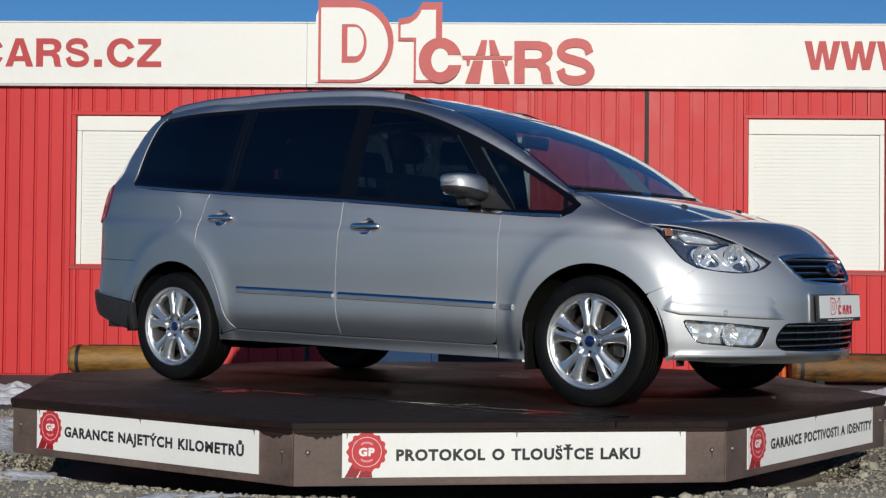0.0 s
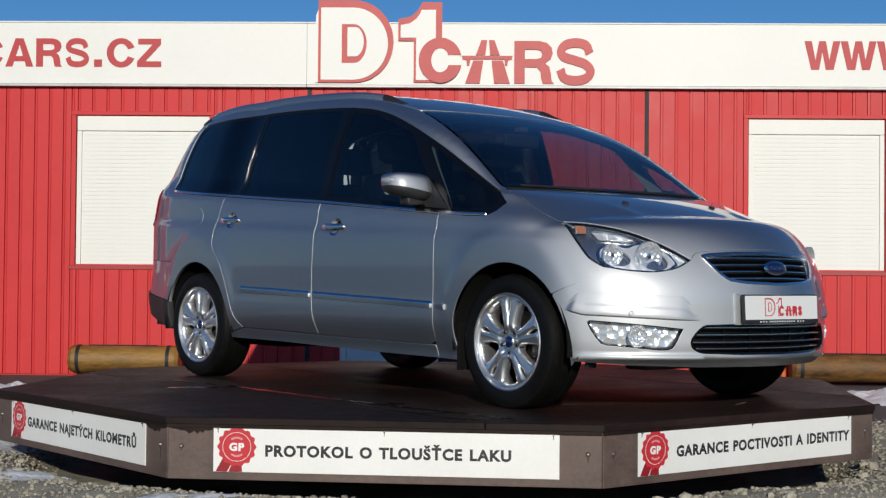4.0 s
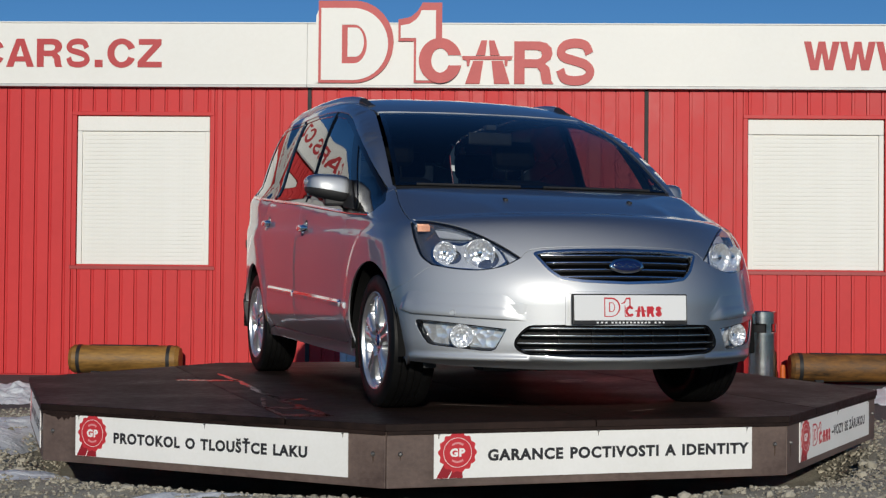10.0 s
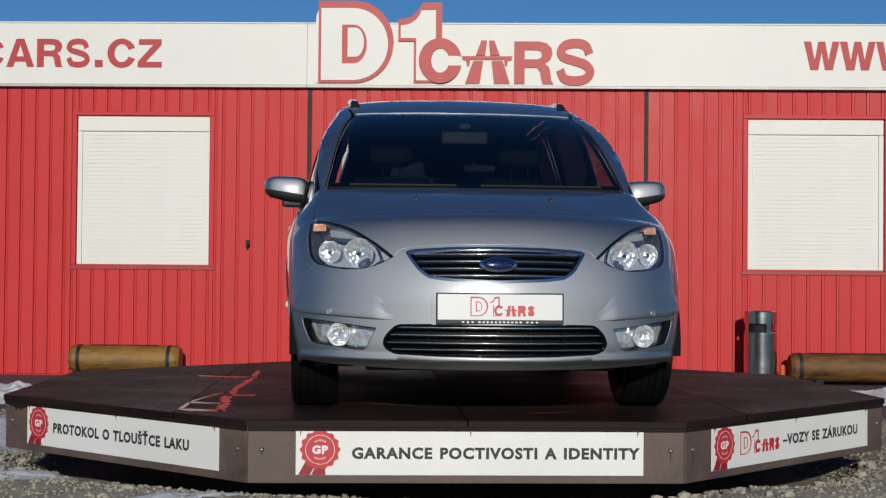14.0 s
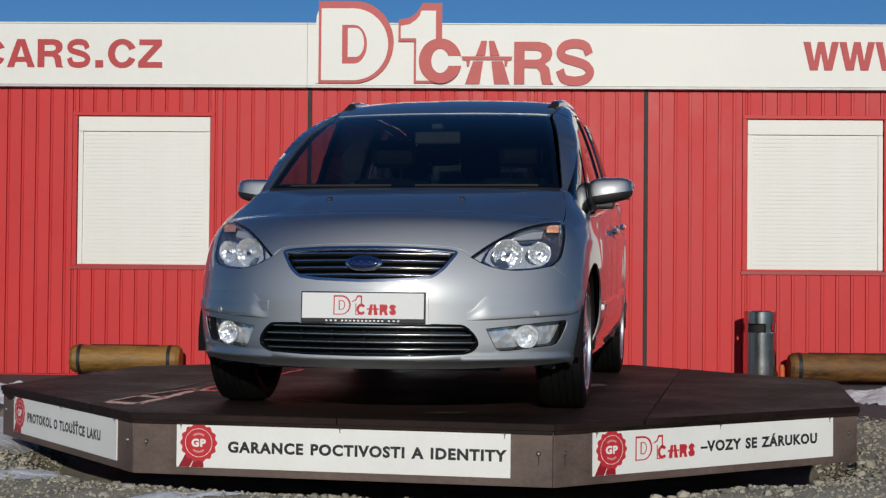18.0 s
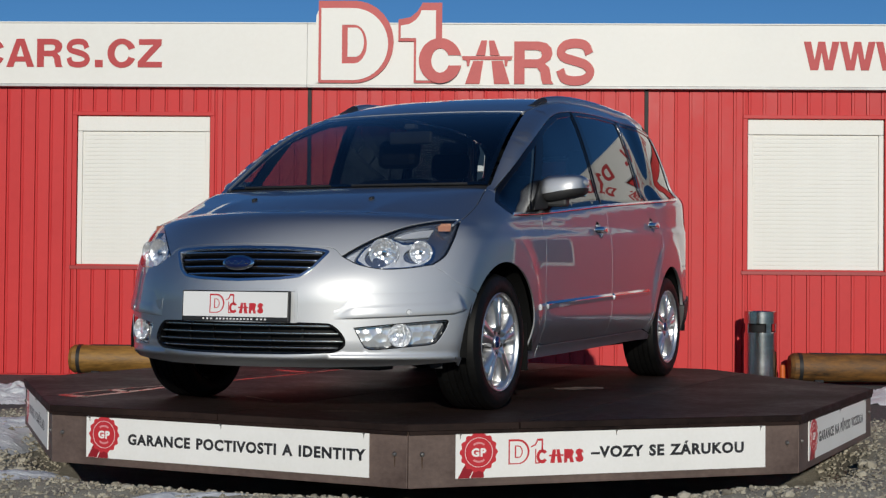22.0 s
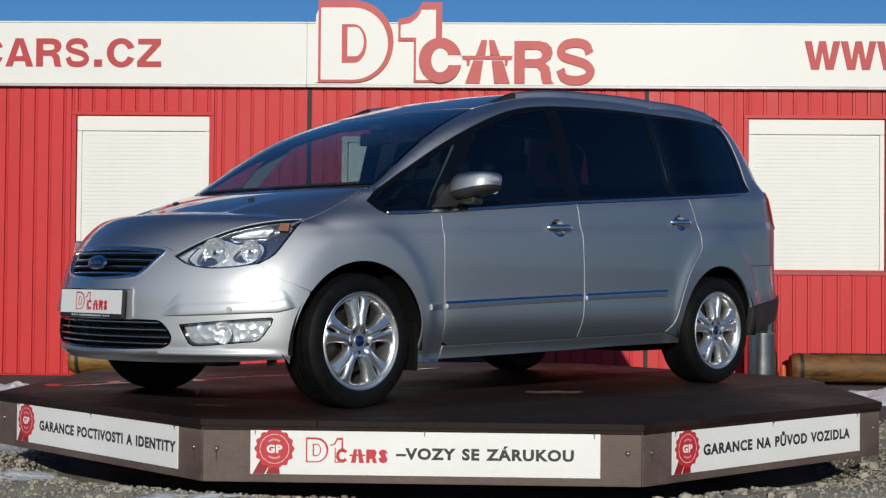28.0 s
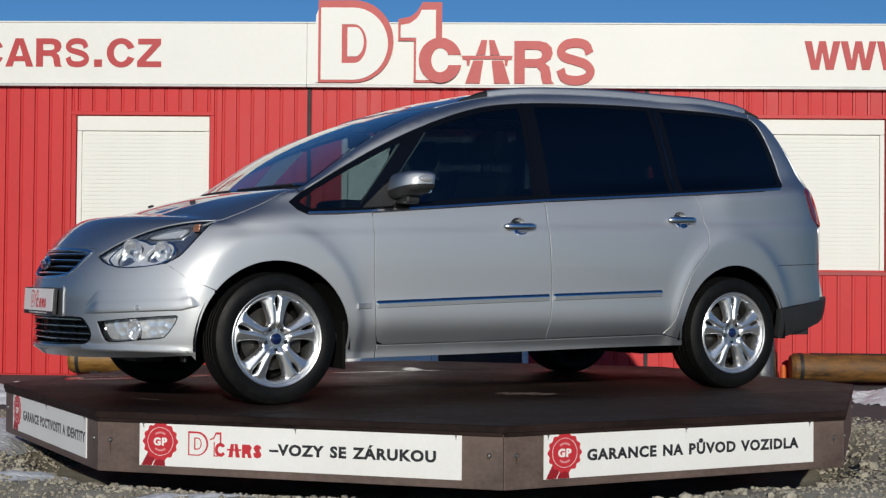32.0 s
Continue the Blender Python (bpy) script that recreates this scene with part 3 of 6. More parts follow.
def small_mark(parent, m, s, line="sign_red", solid="sign_red"):
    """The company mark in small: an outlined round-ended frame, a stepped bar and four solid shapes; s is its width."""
    k = s / 1.45

    def put(name, mat, *loops, y=0.0):
        q = part(name, outline([[(a * k, b * k) for a, b in lp] for lp in loops], 0.0008, y), mat, parent)
        q.matrix_basis = m

    def rf(x0, x1, z0, z1):
        rx, rz = (x1 - x0) * 0.55, (z1 - z0) / 2
        return [(x0, z1), (x0, z0)] + [(x1 - rx + rx * math.sin(radians(a)), (z0 + z1) / 2 - rz * math.cos(radians(a))) for a in range(0, 181, 12)]
    put("frame_mark", line, rf(0, 0.40, 0, 0.44), rf(0.025, 0.365, 0.02, 0.405))
    put("frame_mark", line, rf(0.12, 0.27, 0.11, 0.33), rf(0.145, 0.25, 0.13, 0.31))
    put("bar_mark", line, [(0.43, 0.31), (0.5, 0.34), (0.55, 0.44), (0.66, 0.44), (0.66, 0.2), (0.63, 0.2), (0.63, 0.40), (0.56, 0.40), (0.52, 0.32), (0.43, 0.29)])
    put("bar_mark", line, [(0.51, 0.26), (0.53, 0.26), (0.53, 0.02), (0.6, 0.02), (0.6, 0.0), (0.51, 0.0)])
    c = [(0.645 + 0.11 * math.cos(radians(a)), 0.125 + 0.125 * math.sin(radians(a))) for a in range(35, 330, 12)]
    c2 = [(0.645 + 0.055 * math.cos(radians(a)), 0.125 + 0.065 * math.sin(radians(a))) for a in range(325, 34, -15)]
    put("ring_mark", solid, c + c2)
    put("road_mark", solid, [(0.85, 0.24), (0.91, 0.24), (0.885, 0.0), (0.80, 0.0)])
    put("road_mark", solid, [(0.92, 0.24), (0.98, 0.24), (1.03, 0.0), (0.945, 0.0)])
    put("beam_mark", solid, [(0.775, 0.15), (1.055, 0.15), (1.055, 0.12), (0.775, 0.12)], y=-0.0008)
    put("block_mark", solid, [(1.07, 0), (1.07, 0.24), (1.22, 0.24), (1.26, 0.19), (1.23, 0.11), (1.26, 0.0), (1.19, 0), (1.17, 0.07), (1.13, 0.07), (1.13, 0)])
    put("notched_mark", solid, [(1.45, 0.17), (1.43, 0.22), (1.37, 0.245), (1.31, 0.22), (1.29, 0.17), (1.33, 0.12), (1.33, 0.10), (1.285, 0.09), (1.31, 0.02), (1.37, 0.0), (1.43, 0.02), (1.45, 0.07), (1.42, 0.13), (1.41, 0.17)])


SIGNS = {-2: "GARANCE NAJETÝCH KILOMETRŮ", -1: "PROTOKOL O TLOUŠŤCE LAKU", 0: "GARANCE POCTIVOSTI A IDENTITY",
         1: "–VOZY SE ZÁRUKOU", 2: "GARANCE NA PŮVOD VOZIDLA"}
TEXT_X = {-2: (0.205, 1.385), -1: (0.225, 1.27), 0: (0.235, 1.455), 1: (0.615, 1.36), 2: (0.215, 1.38)}
SHIFT = {-2: 0.0, -1: 0.012, 0: 0.013, 1: 0.015, 2: 0.0}
for k in range(-3, 5):
    face = Matrix.Rotation(radians(45 * k), 4, "Z") @ Matrix.Translation((0, -APO, 0))
    half = SIDE / 2 - 0.003
    sk = part("skirt_panel", boxes((-half, half, 0.0, 0.024, SKIRT_Z, DECK_Z - 0.030), bevel=0.003), "skirt", turntable)
    sk.matrix_basis = face
    st = part("deck_edge_strip", boxes((-half, half, -0.008, 0.004, DECK_Z - 0.046, DECK_Z - 0.0295), bevel=0.002), "deck", turntable)
    st.matrix_basis = face
    for u in (-0.865, 0.865):
        bm = lathe([(0, -0.010), (0.006, -0.009), (0.010, -0.003), (0.011, 0.0)], 12, "Y")
        q = part("bolt", bm, "steel", turntable)
        q.matrix_basis = face @ pose(u, 0, 0.055)
        ln = (0.018, 0.055, 0.03, 0.045, 0.012)[(k + (3 if u > 0 else 0)) % 5]
        q = part("rust_run", outline([(u - 0.004, 0.055), (u + 0.004, 0.055), (u + 0.0025, 0.055 - ln), (u - 0.001, 0.045 - ln)], 0.0004, -0.0002), "rust", turntable)
        q.matrix_basis = face
    if k in (-2, -1, 1):
        rnd = random.Random(k + 77)
        u0 = {-2: 0.72, -1: -0.915, 1: -0.35}[k]
        edge = [(u0 + j * 0.012, DECK_Z - 0.046 - 0.020 * rnd.random() * math.sin(math.pi * j / 17) - 0.010 * math.sin(math.pi * j / 17)) for j in range(18)]
        q = part("felt_overhang", outline([(u0, DECK_Z - 0.0455)] + edge[1:-1] + [(u0 + 0.204, DECK_Z - 0.0455)], 0.003, -0.0006), "deck", turntable, "ragged dark roofing felt hanging over the edge")
        q.matrix_basis = face
    if k in SIGNS:
        s = part("sign", boxes((0, 1.47, -0.006, -0.001, 0, 0.195), bevel=0.0008), "sign_white", turntable, "white guarantee sign with a red rosette")
        s.matrix_basis = face @ pose(-0.735 + SHIFT[k], 0, -0.050)
        seal(pose(0.102, -0.0062, 0.107), s)
        a, b = TEXT_X[k]
        for wd in words(lettering(SIGNS[k], b - a, 0.050, 0.0010, 0.044, Matrix.Translation((a, -0.0062, 0.068))), 0.018):
            part("lettering", wd, "sign_black", s, "bold dark capitals")
        if k == 1:
            small_mark(s, pose(0.235, -0.0064, 0.052), 0.345)
        for u in (0.02, 0.735, 1.445):
            q = part("screw", lathe([(0, -0.0075), (0.004, -0.007), (0.0045, -0.004), (0.0045, 0.0)], 10, "Y"), "steel", s)
            q.matrix_basis = pose(u, -0.005, 0.183)
            run = part("rust_run", outline([(u - 0.0022, 0.183), (u + 0.0022, 0.183), (u + 0.0012, 0.166), (u - 0.0010, 0.163)], 0.0004, -0.0061), "rust", s)

# wet streaks of melting ice along the seams and a worn spot on the deck
M["wet_film"] = weather(material("meltwater_film", (0.03, 0.02, 0.018), 0.2, spec=0.4), (0.018, 0.012, 0.011), (0.045, 0.030, 0.026), (14, 80), rough=(0.05, 0.36))
M["pale_scrape"] = weather(material("pale_worn_wood", (0.22, 0.15, 0.12), 0.7), (0.10, 0.06, 0.05), (0.32, 0.24, 0.20), (14, 90))


def scrape(path, width, mat, seed):
    """A ragged streak lying on the deck."""
    rnd = random.Random(seed)
    bm = bmesh.new()
    pts = [Vector((a, b, 0)) for a, b in path]
    fine = [p.lerp(q, k / 14) for p, q in zip(pts, pts[1:]) for k in range(14)] + [pts[-1]]
    rows = []
    for i, p in enumerate(fine):
        t = (fine[min(i + 1, len(fine) - 1)] - fine[max(i - 1, 0)]).normalized()
        n = Vector((-t.y, t.x, 0))
        f = min(1.0, 0.15 + min(i, len(fine) - 1 - i) * 0.25)
        rows.append([bm.verts.new(p + n * width * f * rnd.uniform(0.3, 1.0) * k + Vector((0, 0, DECK_Z + 0.0012))) for k in (-0.5, 0.5)])
    for (a, b), (c, d) in zip(rows, rows[1:]):
        bm.faces.new((a, c, d, b))
    part("wet_streak" if mat == "wet_film" else "worn_spot", bm, mat, turntable)


for k, (path, wd, mat) in enumerate((
        ([(-1.12, 1.10), (-1.10, 0.35), (-1.13, -0.45), (-1.11, -0.94)], 0.055, "wet_film"), ([(-1.13, -0.90), (-1.10, -1.45), (-1.08, -1.86)], 0.075, "wet_film"),
        ([(-1.45, 0.55), (-1.25, 0.46), (-1.08, 0.42)], 0.16, "wet_film"), ([(-1.28, -1.76), (-1.16, -1.80), (-1.05, -1.84)], 0.13, "wet_film"),
        ([(-1.15, -0.92), (-1.05, -0.95), (-0.98, -0.94)], 0.15, "wet_film"), ([(-1.28, -1.36), (-1.18, -1.42), (-1.10, -1.46)], 0.10, "wet_film"),
        ([(-1.17, -0.77), (-1.21, -1.0), (-1.26, -1.3), (-1.27, -1.8)], 0.035, "wet_film"), ([(0.73, -0.08), (0.80, 0.03), (0.90, 0.20)], 0.22, "pale_scrape"),
        ([(-0.45, -1.35), (-0.15, -1.55)], 0.04, "pale_scrape"), ([(0.3, -1.9), (0.5, -1.8)], 0.03, "pale_scrape"))):
    scrape(path, wd, mat, 40 + k)

# ---- ground ----
def soft(a, b, x):
    t = min(1.0, max(0.0, (x - a) / (b - a)))
    return t * t * (3 - 2 * t)


def ground_height(x, y):
    r = math.hypot(x, y)
    if r > 14:
        return GROUND_Z
    z = GROUND_Z + 0.070 * math.exp(-((r - 2.62) / 0.34) ** 2) - 0.11 * soft(2.40, 2.05, r)
    rough = soft(4.2, 3.0, r)
    z += (0.010 + 0.018 * rough) * noise.noise(Vector((x * 0.9, y * 0.9, 0.3))) + 0.020 * rough * noise.noise(Vector((x * 3.3, y * 3.3, 1.7)))
    if y > 4.6:
        z = z * (1 - soft(4.6, 5.6, y)) + GROUND_Z * soft(4.6, 5.6, y)
    return z


def ground_sheet():
    xs = sorted(set([-600, -200, -80, -40, -24, -16, -12, -9, -7.5, -6, -5] + [round(-4.5 + 0.07 * k, 3) for k in range(130)] + [5, 6, 7.5, 9, 12, 16, 24, 40, 80, 200, 600]))
    ys = sorted(set([-600, -200, -80, -40, -24, -16, -12, -9, -7, -5.5, -4.6] + [round(-4 + 0.07 * k, 3) for k in range(144)] + [7, 9, 12, 16, 24, 40, 80, 200, 600]))
    bm = bmesh.new()
    grid = [[bm.verts.new((x, y, ground_height(x, y))) for x in xs] for y in ys]
    for a, b in zip(grid, grid[1:]):
        for k in range(len(xs) - 1):
            bm.faces.new((a[k], a[k + 1], b[k + 1], b[k]))
    return bm


def yard_material():
    """Pale gravel round the platform that runs out into worn asphalt."""
    m = weather(material("gravel_and_asphalt", (0.2, 0.2, 0.19), 0.9), (0.20, 0.178, 0.135), (0.48, 0.44, 0.35), (5.0, 130.0), (0.35, 0.65), (0.85, 0.95), 0.014, 70)
    n, l = m.node_tree.nodes, m.node_tree.links
    b = n["Principled BSDF"]
    gravel = b.inputs["Base Color"].links[0].from_socket
    co = n.new("ShaderNodeTexCoord")
    ln = n.new("ShaderNodeVectorMath")
    ln.operation = "LENGTH"
    fl = n.new("ShaderNodeVectorMath")
    fl.operation = "MULTIPLY"
    fl.inputs[1].default_value = (1, 1, 0)
    l.new(co.outputs["Object"], fl.inputs[0])
    l.new(fl.outputs[0], ln.inputs[0])
    no = n.new("ShaderNodeTexNoise")
    no.inputs["Scale"].default_value = 2.5
    no.inputs["Detail"].default_value = 6
    l.new(co.outputs["Object"], no.inputs["Vector"])
    ad = n.new("ShaderNodeMath")
    ad.operation = "MULTIPLY_ADD"
    ad.inputs[1].default_value = 2.0
    l.new(no.outputs["Fac"], ad.inputs[0])
    l.new(ln.outputs["Value"], ad.inputs[2])
    mr = n.new("ShaderNodeMapRange")
    mr.inputs["From Min"].default_value, mr.inputs["From Max"].default_value = 4.5, 5.1
    l.new(ad.outputs[0], mr.inputs["Value"])
    asp = n.new("ShaderNodeTexNoise")
    asp.inputs["Scale"].default_value = 90
    l.new(co.outputs["Object"], asp.inputs["Vector"])
    cr = n.new("ShaderNodeValToRGB")
    cr.color_ramp.elements[0].color, cr.color_ramp.elements[1].color = (0.045, 0.045, 0.045, 1), (0.12, 0.118, 0.112, 1)
    l.new(asp.outputs["Fac"], cr.inputs["Fac"])
    mx = n.new("ShaderNodeMix")
    mx.data_type = "RGBA"
    l.new(mr.outputs[0], mx.inputs["Factor"])
    l.new(gravel, mx.inputs["A"])
    l.new(cr.outputs["Color"], mx.inputs["B"])
    l.new(mx.outputs["Result"], b.inputs["Base Color"])
    return m


M["yard"] = yard_material()
ground = smooth(part("ground", ground_sheet(), "yard"), 60)
tagged(ground, "grey gravel and asphalt yard round the platform", "ground", kind="structure")

M["stone"] = bpy.data.materials.new("pale_gravel_stone")
M["stone"].use_nodes = True
sn = M["stone"].node_tree
gi = sn.nodes.new("ShaderNodeNewGeometry")
rp = sn.nodes.new("ShaderNodeValToRGB")
rp.color_ramp.elements[0].color, rp.color_ramp.elements[1].color = (0.20, 0.178, 0.135, 1), (0.47, 0.43, 0.34, 1)
sn.links.new(gi.outputs["Random Per Island"], rp.inputs["Fac"])
sn.links.new(rp.outputs["Color"], sn.nodes["Principled BSDF"].inputs["Base Color"])
sn.nodes["Principled BSDF"].inputs["Roughness"].default_value = 0.9


def gravel_stones(name, count, r0, r1, s0, s1, seed, label):
    """Loose broken stones on a ring of the ground, denser towards the platform."""
    rng = np.random.default_rng(seed)
    t = (1 + 5 ** 0.5) / 2
    ico = np.array([(-1, t, 0), (1, t, 0), (-1, -t, 0), (1, -t, 0), (0, -1, t), (0, 1, t), (0, -1, -t), (0, 1, -t), (t, 0, -1), (t, 0, 1), (-t, 0, -1), (-t, 0, 1)]) / 1.9
    fac = [(0, 11, 5), (0, 5, 1), (0, 1, 7), (0, 7, 10), (0, 10, 11), (1, 5, 9), (5, 11, 4), (11, 10, 2), (10, 7, 6), (7, 1, 8), (3, 9, 4), (3, 4, 2), (3, 2, 6), (3, 6, 8), (3, 8, 9), (4, 9, 5), (2, 4, 11), (6, 2, 10), (8, 6, 7), (9, 8, 1)]
    V, F = [], []
    for k in range(count):
        a = rng.uniform(0, 2 * math.pi)
        r = r0 + (r1 - r0) * rng.random() ** 1.25
        x, y = r * math.sin(a), -r * math.cos(a)
        if y > 4.6:
            continue
        s = s0 + (s1 - s0) * rng.random() ** 3
        sc = s * rng.uniform(0.65, 1.3, 3) * [1, 1, 0.75]
        q = ico * rng.uniform(0.75, 1.2, (12, 1)) * sc
        c, sn_ = math.cos(a * 7), math.sin(a * 7)
        q = np.stack([c * q[:, 0] - sn_ * q[:, 1], sn_ * q[:, 0] + c * q[:, 1], q[:, 2]], 1)
        base = len(V)
        V += (q + [x, y, ground_height(x, y) + sc[2] * 0.35]).tolist()
        F += [tuple(i + base for i in f) for f in fac]
    me = bpy.data.meshes.new(name)
    me.from_pydata(V, [], F)
    me.materials.append(M["stone"])
    return tagged(new(name, me), label, "gravel", kind="stuff")


gravel_stones("gravel", 30000, 2.12, 3.9, 0.004, 0.014, 3, "loose pale grey gravel heaped round the platform")
gravel_stones("rubble", 420, 2.30, 2.95, 0.012, 0.034, 5, "larger broken stones along the platform's foot")

# old snow
M["snow"] = weather(material("old_snow", (0.78, 0.80, 0.83), 0.8), (0.66, 0.67, 0.68), (0.90, 0.91, 0.92), (2.5, 30), bump=0.03, bump_scale=22)
M["snow"].node_tree.nodes["Principled BSDF"].inputs["Subsurface Weight"].default_value = 0.0


def snow_patch(cx, cy, rx, ry, thick, seed, label):
    step_ = 0.035
    nx, ny = int(2 * rx / step_), int(2 * ry / step_)
    bm = bmesh.new()
    idx = {}
    for i in range(nx + 1):
        for j in range(ny + 1):
            x, y = cx - rx + i * step_, cy - ry + j * step_
            d = 1.0 - math.hypot((x - cx) / rx, (y - cy) / ry)
            h = d * 1.3 + 0.75 * noise.noise(Vector((x * 1.7, y * 1.7, seed))) + 0.35 * noise.noise(Vector((x * 5, y * 5, seed + 3)))
            if h > -0.05:
                idx[i, j] = bm.verts.new((x, y, ground_height(x, y) - 0.012 + thick * min(1.0, max(0.0, h + 0.05)) ** 0.5 * (0.75 + 0.55 * noise.noise(Vector((x * 5, y * 5, seed + 9))) + 0.5 * noise.noise(Vector((x * 13, y * 13, seed + 4))))))
    for (i, j), v in list(idx.items()):
        q = [idx.get(k) for k in ((i, j), (i + 1, j), (i + 1, j + 1), (i, j + 1))]
        if all(q):
            bm.faces.new(q)
    bmesh.ops.delete(bm, geom=[v for v in bm.verts if not v.link_faces], context="VERTS")
    ob = smooth(part("snow_patch", bm, "snow"), 70)
    return tagged(ob, label, "snow", "snow patches in the yard", "stuff")


for k, row in enumerate(((-4.1, 3.4, 1.5, 1.0, 0.11), (-3.0, 0.9, 0.55, 0.5, 0.05), (-2.75, -0.15, 0.5, 0.9, 0.05), (-1.95, -1.62, 0.55, 0.22, 0.035), (-1.0, -2.42, 0.35, 0.10, 0.03),
                         (4.1, 3.7, 1.0, 0.7, 0.10), (4.4, 1.8, 0.9, 0.5, 0.05), (-4.9, 0.2, 0.8, 1.3, 0.06), (2.2, 5.35, 0.5, 0.12, 0.04))):
    snow_patch(*row, 7.0 + k * 2.3, "dirty white old snow lying on the gravel")
# ---- the car: one rounded body surface, cut into panels ----
from mathutils.geometry import delaunay_2d_cdt

# car space: x forwards, y to its left, z up from 8 mm under the deck's face; origin midway between the axles
CAR = Matrix(((0.0225, 0.9997, 0, 0.07), (-0.9997, 0.0225, 0, -0.025), (0, 0, 1, DECK_Z - 0.008), (0, 0, 0, 1)))
AXLE_F, AXLE_R, HUB_Z, TYRE_R = 1.403, -1.370, 0.318, 0.313
ARCH_F, ARCH_R = (1.420, 0.305, 0.380), (-1.360, 0.322, 0.372)


class Spline:
    """A natural cubic spline through given knots."""

    def __init__(self, knots):
        self.x = np.array([k[0] for k in knots], float)
        self.y = np.array([k[1] for k in knots], float)
        n = len(self.x)
        h = np.diff(self.x)
        A = np.eye(n)
        r = np.zeros(n)
        for i in range(1, n - 1):
            A[i, i - 1], A[i, i], A[i, i + 1] = h[i - 1], 2 * (h[i - 1] + h[i]), h[i]
            r[i] = 6 * ((self.y[i + 1] - self.y[i]) / h[i] - (self.y[i] - self.y[i - 1]) / h[i - 1])
        self.m = np.linalg.solve(A, r)

    def __call__(self, q):
        q = np.clip(q, self.x[0], self.x[-1])
        i = np.clip(np.searchsorted(self.x, q) - 1, 0, len(self.x) - 2)
        h = self.x[i + 1] - self.x[i]
        a, b = (self.x[i + 1] - q) / h, (q - self.x[i]) / h
        return a * self.y[i] + b * self.y[i + 1] + ((a ** 3 - a) * self.m[i] + (b ** 3 - b) * self.m[i + 1]) * h * h / 6


ROOF = Spline([(-2.5, 1.36), (-2.2, 1.545), (-1.8, 1.640), (-1.3, 1.676), (-0.8, 1.682), (-0.4, 1.667), (0.04, 1.625), (0.43, 1.520), (0.9, 1.302), (1.28, 1.050), (1.5, 0.915)])
BELT = Spline([(-2.5, 1.20), (-1.76, 1.145), (-0.9, 1.085), (-0.09, 1.026), (0.9, 0.945), (1.3, 0.925), (2.4, 0.80)])
PLAN = Spline([(-2.6, 0.70), (-2.2, 0.793), (-1.7, 0.861), (-1.0, 0.899), (0.0, 0.913), (0.9, 0.906), (1.4, 0.893), (1.8, 0.877), (2.1, 0.848), (2.4, 0.80)])


def smax(a, b, k):
    return 0.5 * (a + b + np.sqrt((a - b) ** 2 + k * k))


def smin(a, b, k):
    return -smax(-a, -b, k)


def step(a, b, x):
    t = np.clip((x - a) / (b - a), 0, 1)
    return t * t * t * (t * (6 * t - 15) + 10)


def hood_z(x, y):
    ridge = 0.011 * np.exp(-((np.abs(y) - 0.44 + 0.06 * (x - 1.6)) / 0.055) ** 2) * step(1.45, 1.90, x) * step(2.30, 2.15, x)
    return 0.992 - 0.262 * (x - 1.60) - 0.235 * (x - 1.60) ** 2 - (0.02 + 0.20 * np.maximum(x - 1.3, 0)) * y ** 2 - 0.11 * step(1.25, 1.6, x) * y ** 6 + ridge


def top_z(x, y):
    shell = ROOF(x + 0.05 * y ** 2) - 0.030 * y ** 2
    return smax(hood_z(x, y), shell, 0.006)


def side_y(x, z):
    zb = BELT(x)
    w = PLAN(x) + 0 * z
    w = w - 0.042 * step(0.46, 0.16, z) - 0.008 * np.tanh((z - (0.835 + 0.04 * (0.9 - x))) / 0.022) - 0.19 * (np.clip(z, 0.25, zb) - 0.70) ** 2 * step(1.40, 1.0, np.abs(x)) + 0.005
    up = np.maximum(z - zb + 0.05, 0)
    w = w - 0.21 * up - 0.14 * up ** 2
    over = step(zb - 0.06, zb + 0.10, z)
    w = w - over * (0.060 * (np.maximum(x - 0.5, 0) / 0.8) ** 2 + 0.021 * smax(0.45 - x, 0.0, 0.5))
    w = w + 0.012 * np.exp(-((z - 0.40) / 0.10) ** 2) * step(1.05, 0.8, np.abs(x))
    for cx, cz, r in (ARCH_F, ARCH_R):
        d = np.hypot(x - cx, (z - cz) * 0.82)
        w = w + 0.007 * step(0.488, 0.412, d) + 0.007 * step(0.550, 0.40, d)
    return w


def nose_x(y, z):
    lean = 1.45 * np.maximum(z - 0.50, 0) ** 2 + 0.9 * np.maximum(0.34 - z, 0) ** 2 * 4
    x = 2.292 - 0.50 * y ** 2 - 0.18 * y ** 6 - lean
    x = x + 0.022 * np.exp(-((z - 0.262) / 0.016) ** 2)
    return x


def body(x, y, z):
    """Below zero inside the body."""
    y = np.abs(y)
    k = 0.085 - 0.045 * step(0.1, 0.9, x) + 0.02 * step(1.3, 1.7, x)
    g = smax(y - side_y(x, z), (z - top_z(x, y)) * 0.95, k)
    g = smax(g, (x - nose_x(y, z)) * 0.9, 0.060)
    tail = -2.315 + 0.20 * y ** 2 + 0.22 * y ** 6 + 0.70 * np.maximum(z - 0.95, 0) ** 1.35 - 0.04 * np.exp(-((z - 0.5) / 0.10) ** 2)
    return smax(g, tail - x, 0.09)


RAYS = {"side": (1.25, 0.0), "top": (2.1, 0.3), "front": (2.7, 0.6), "rear": (-2.8, -1.0)}


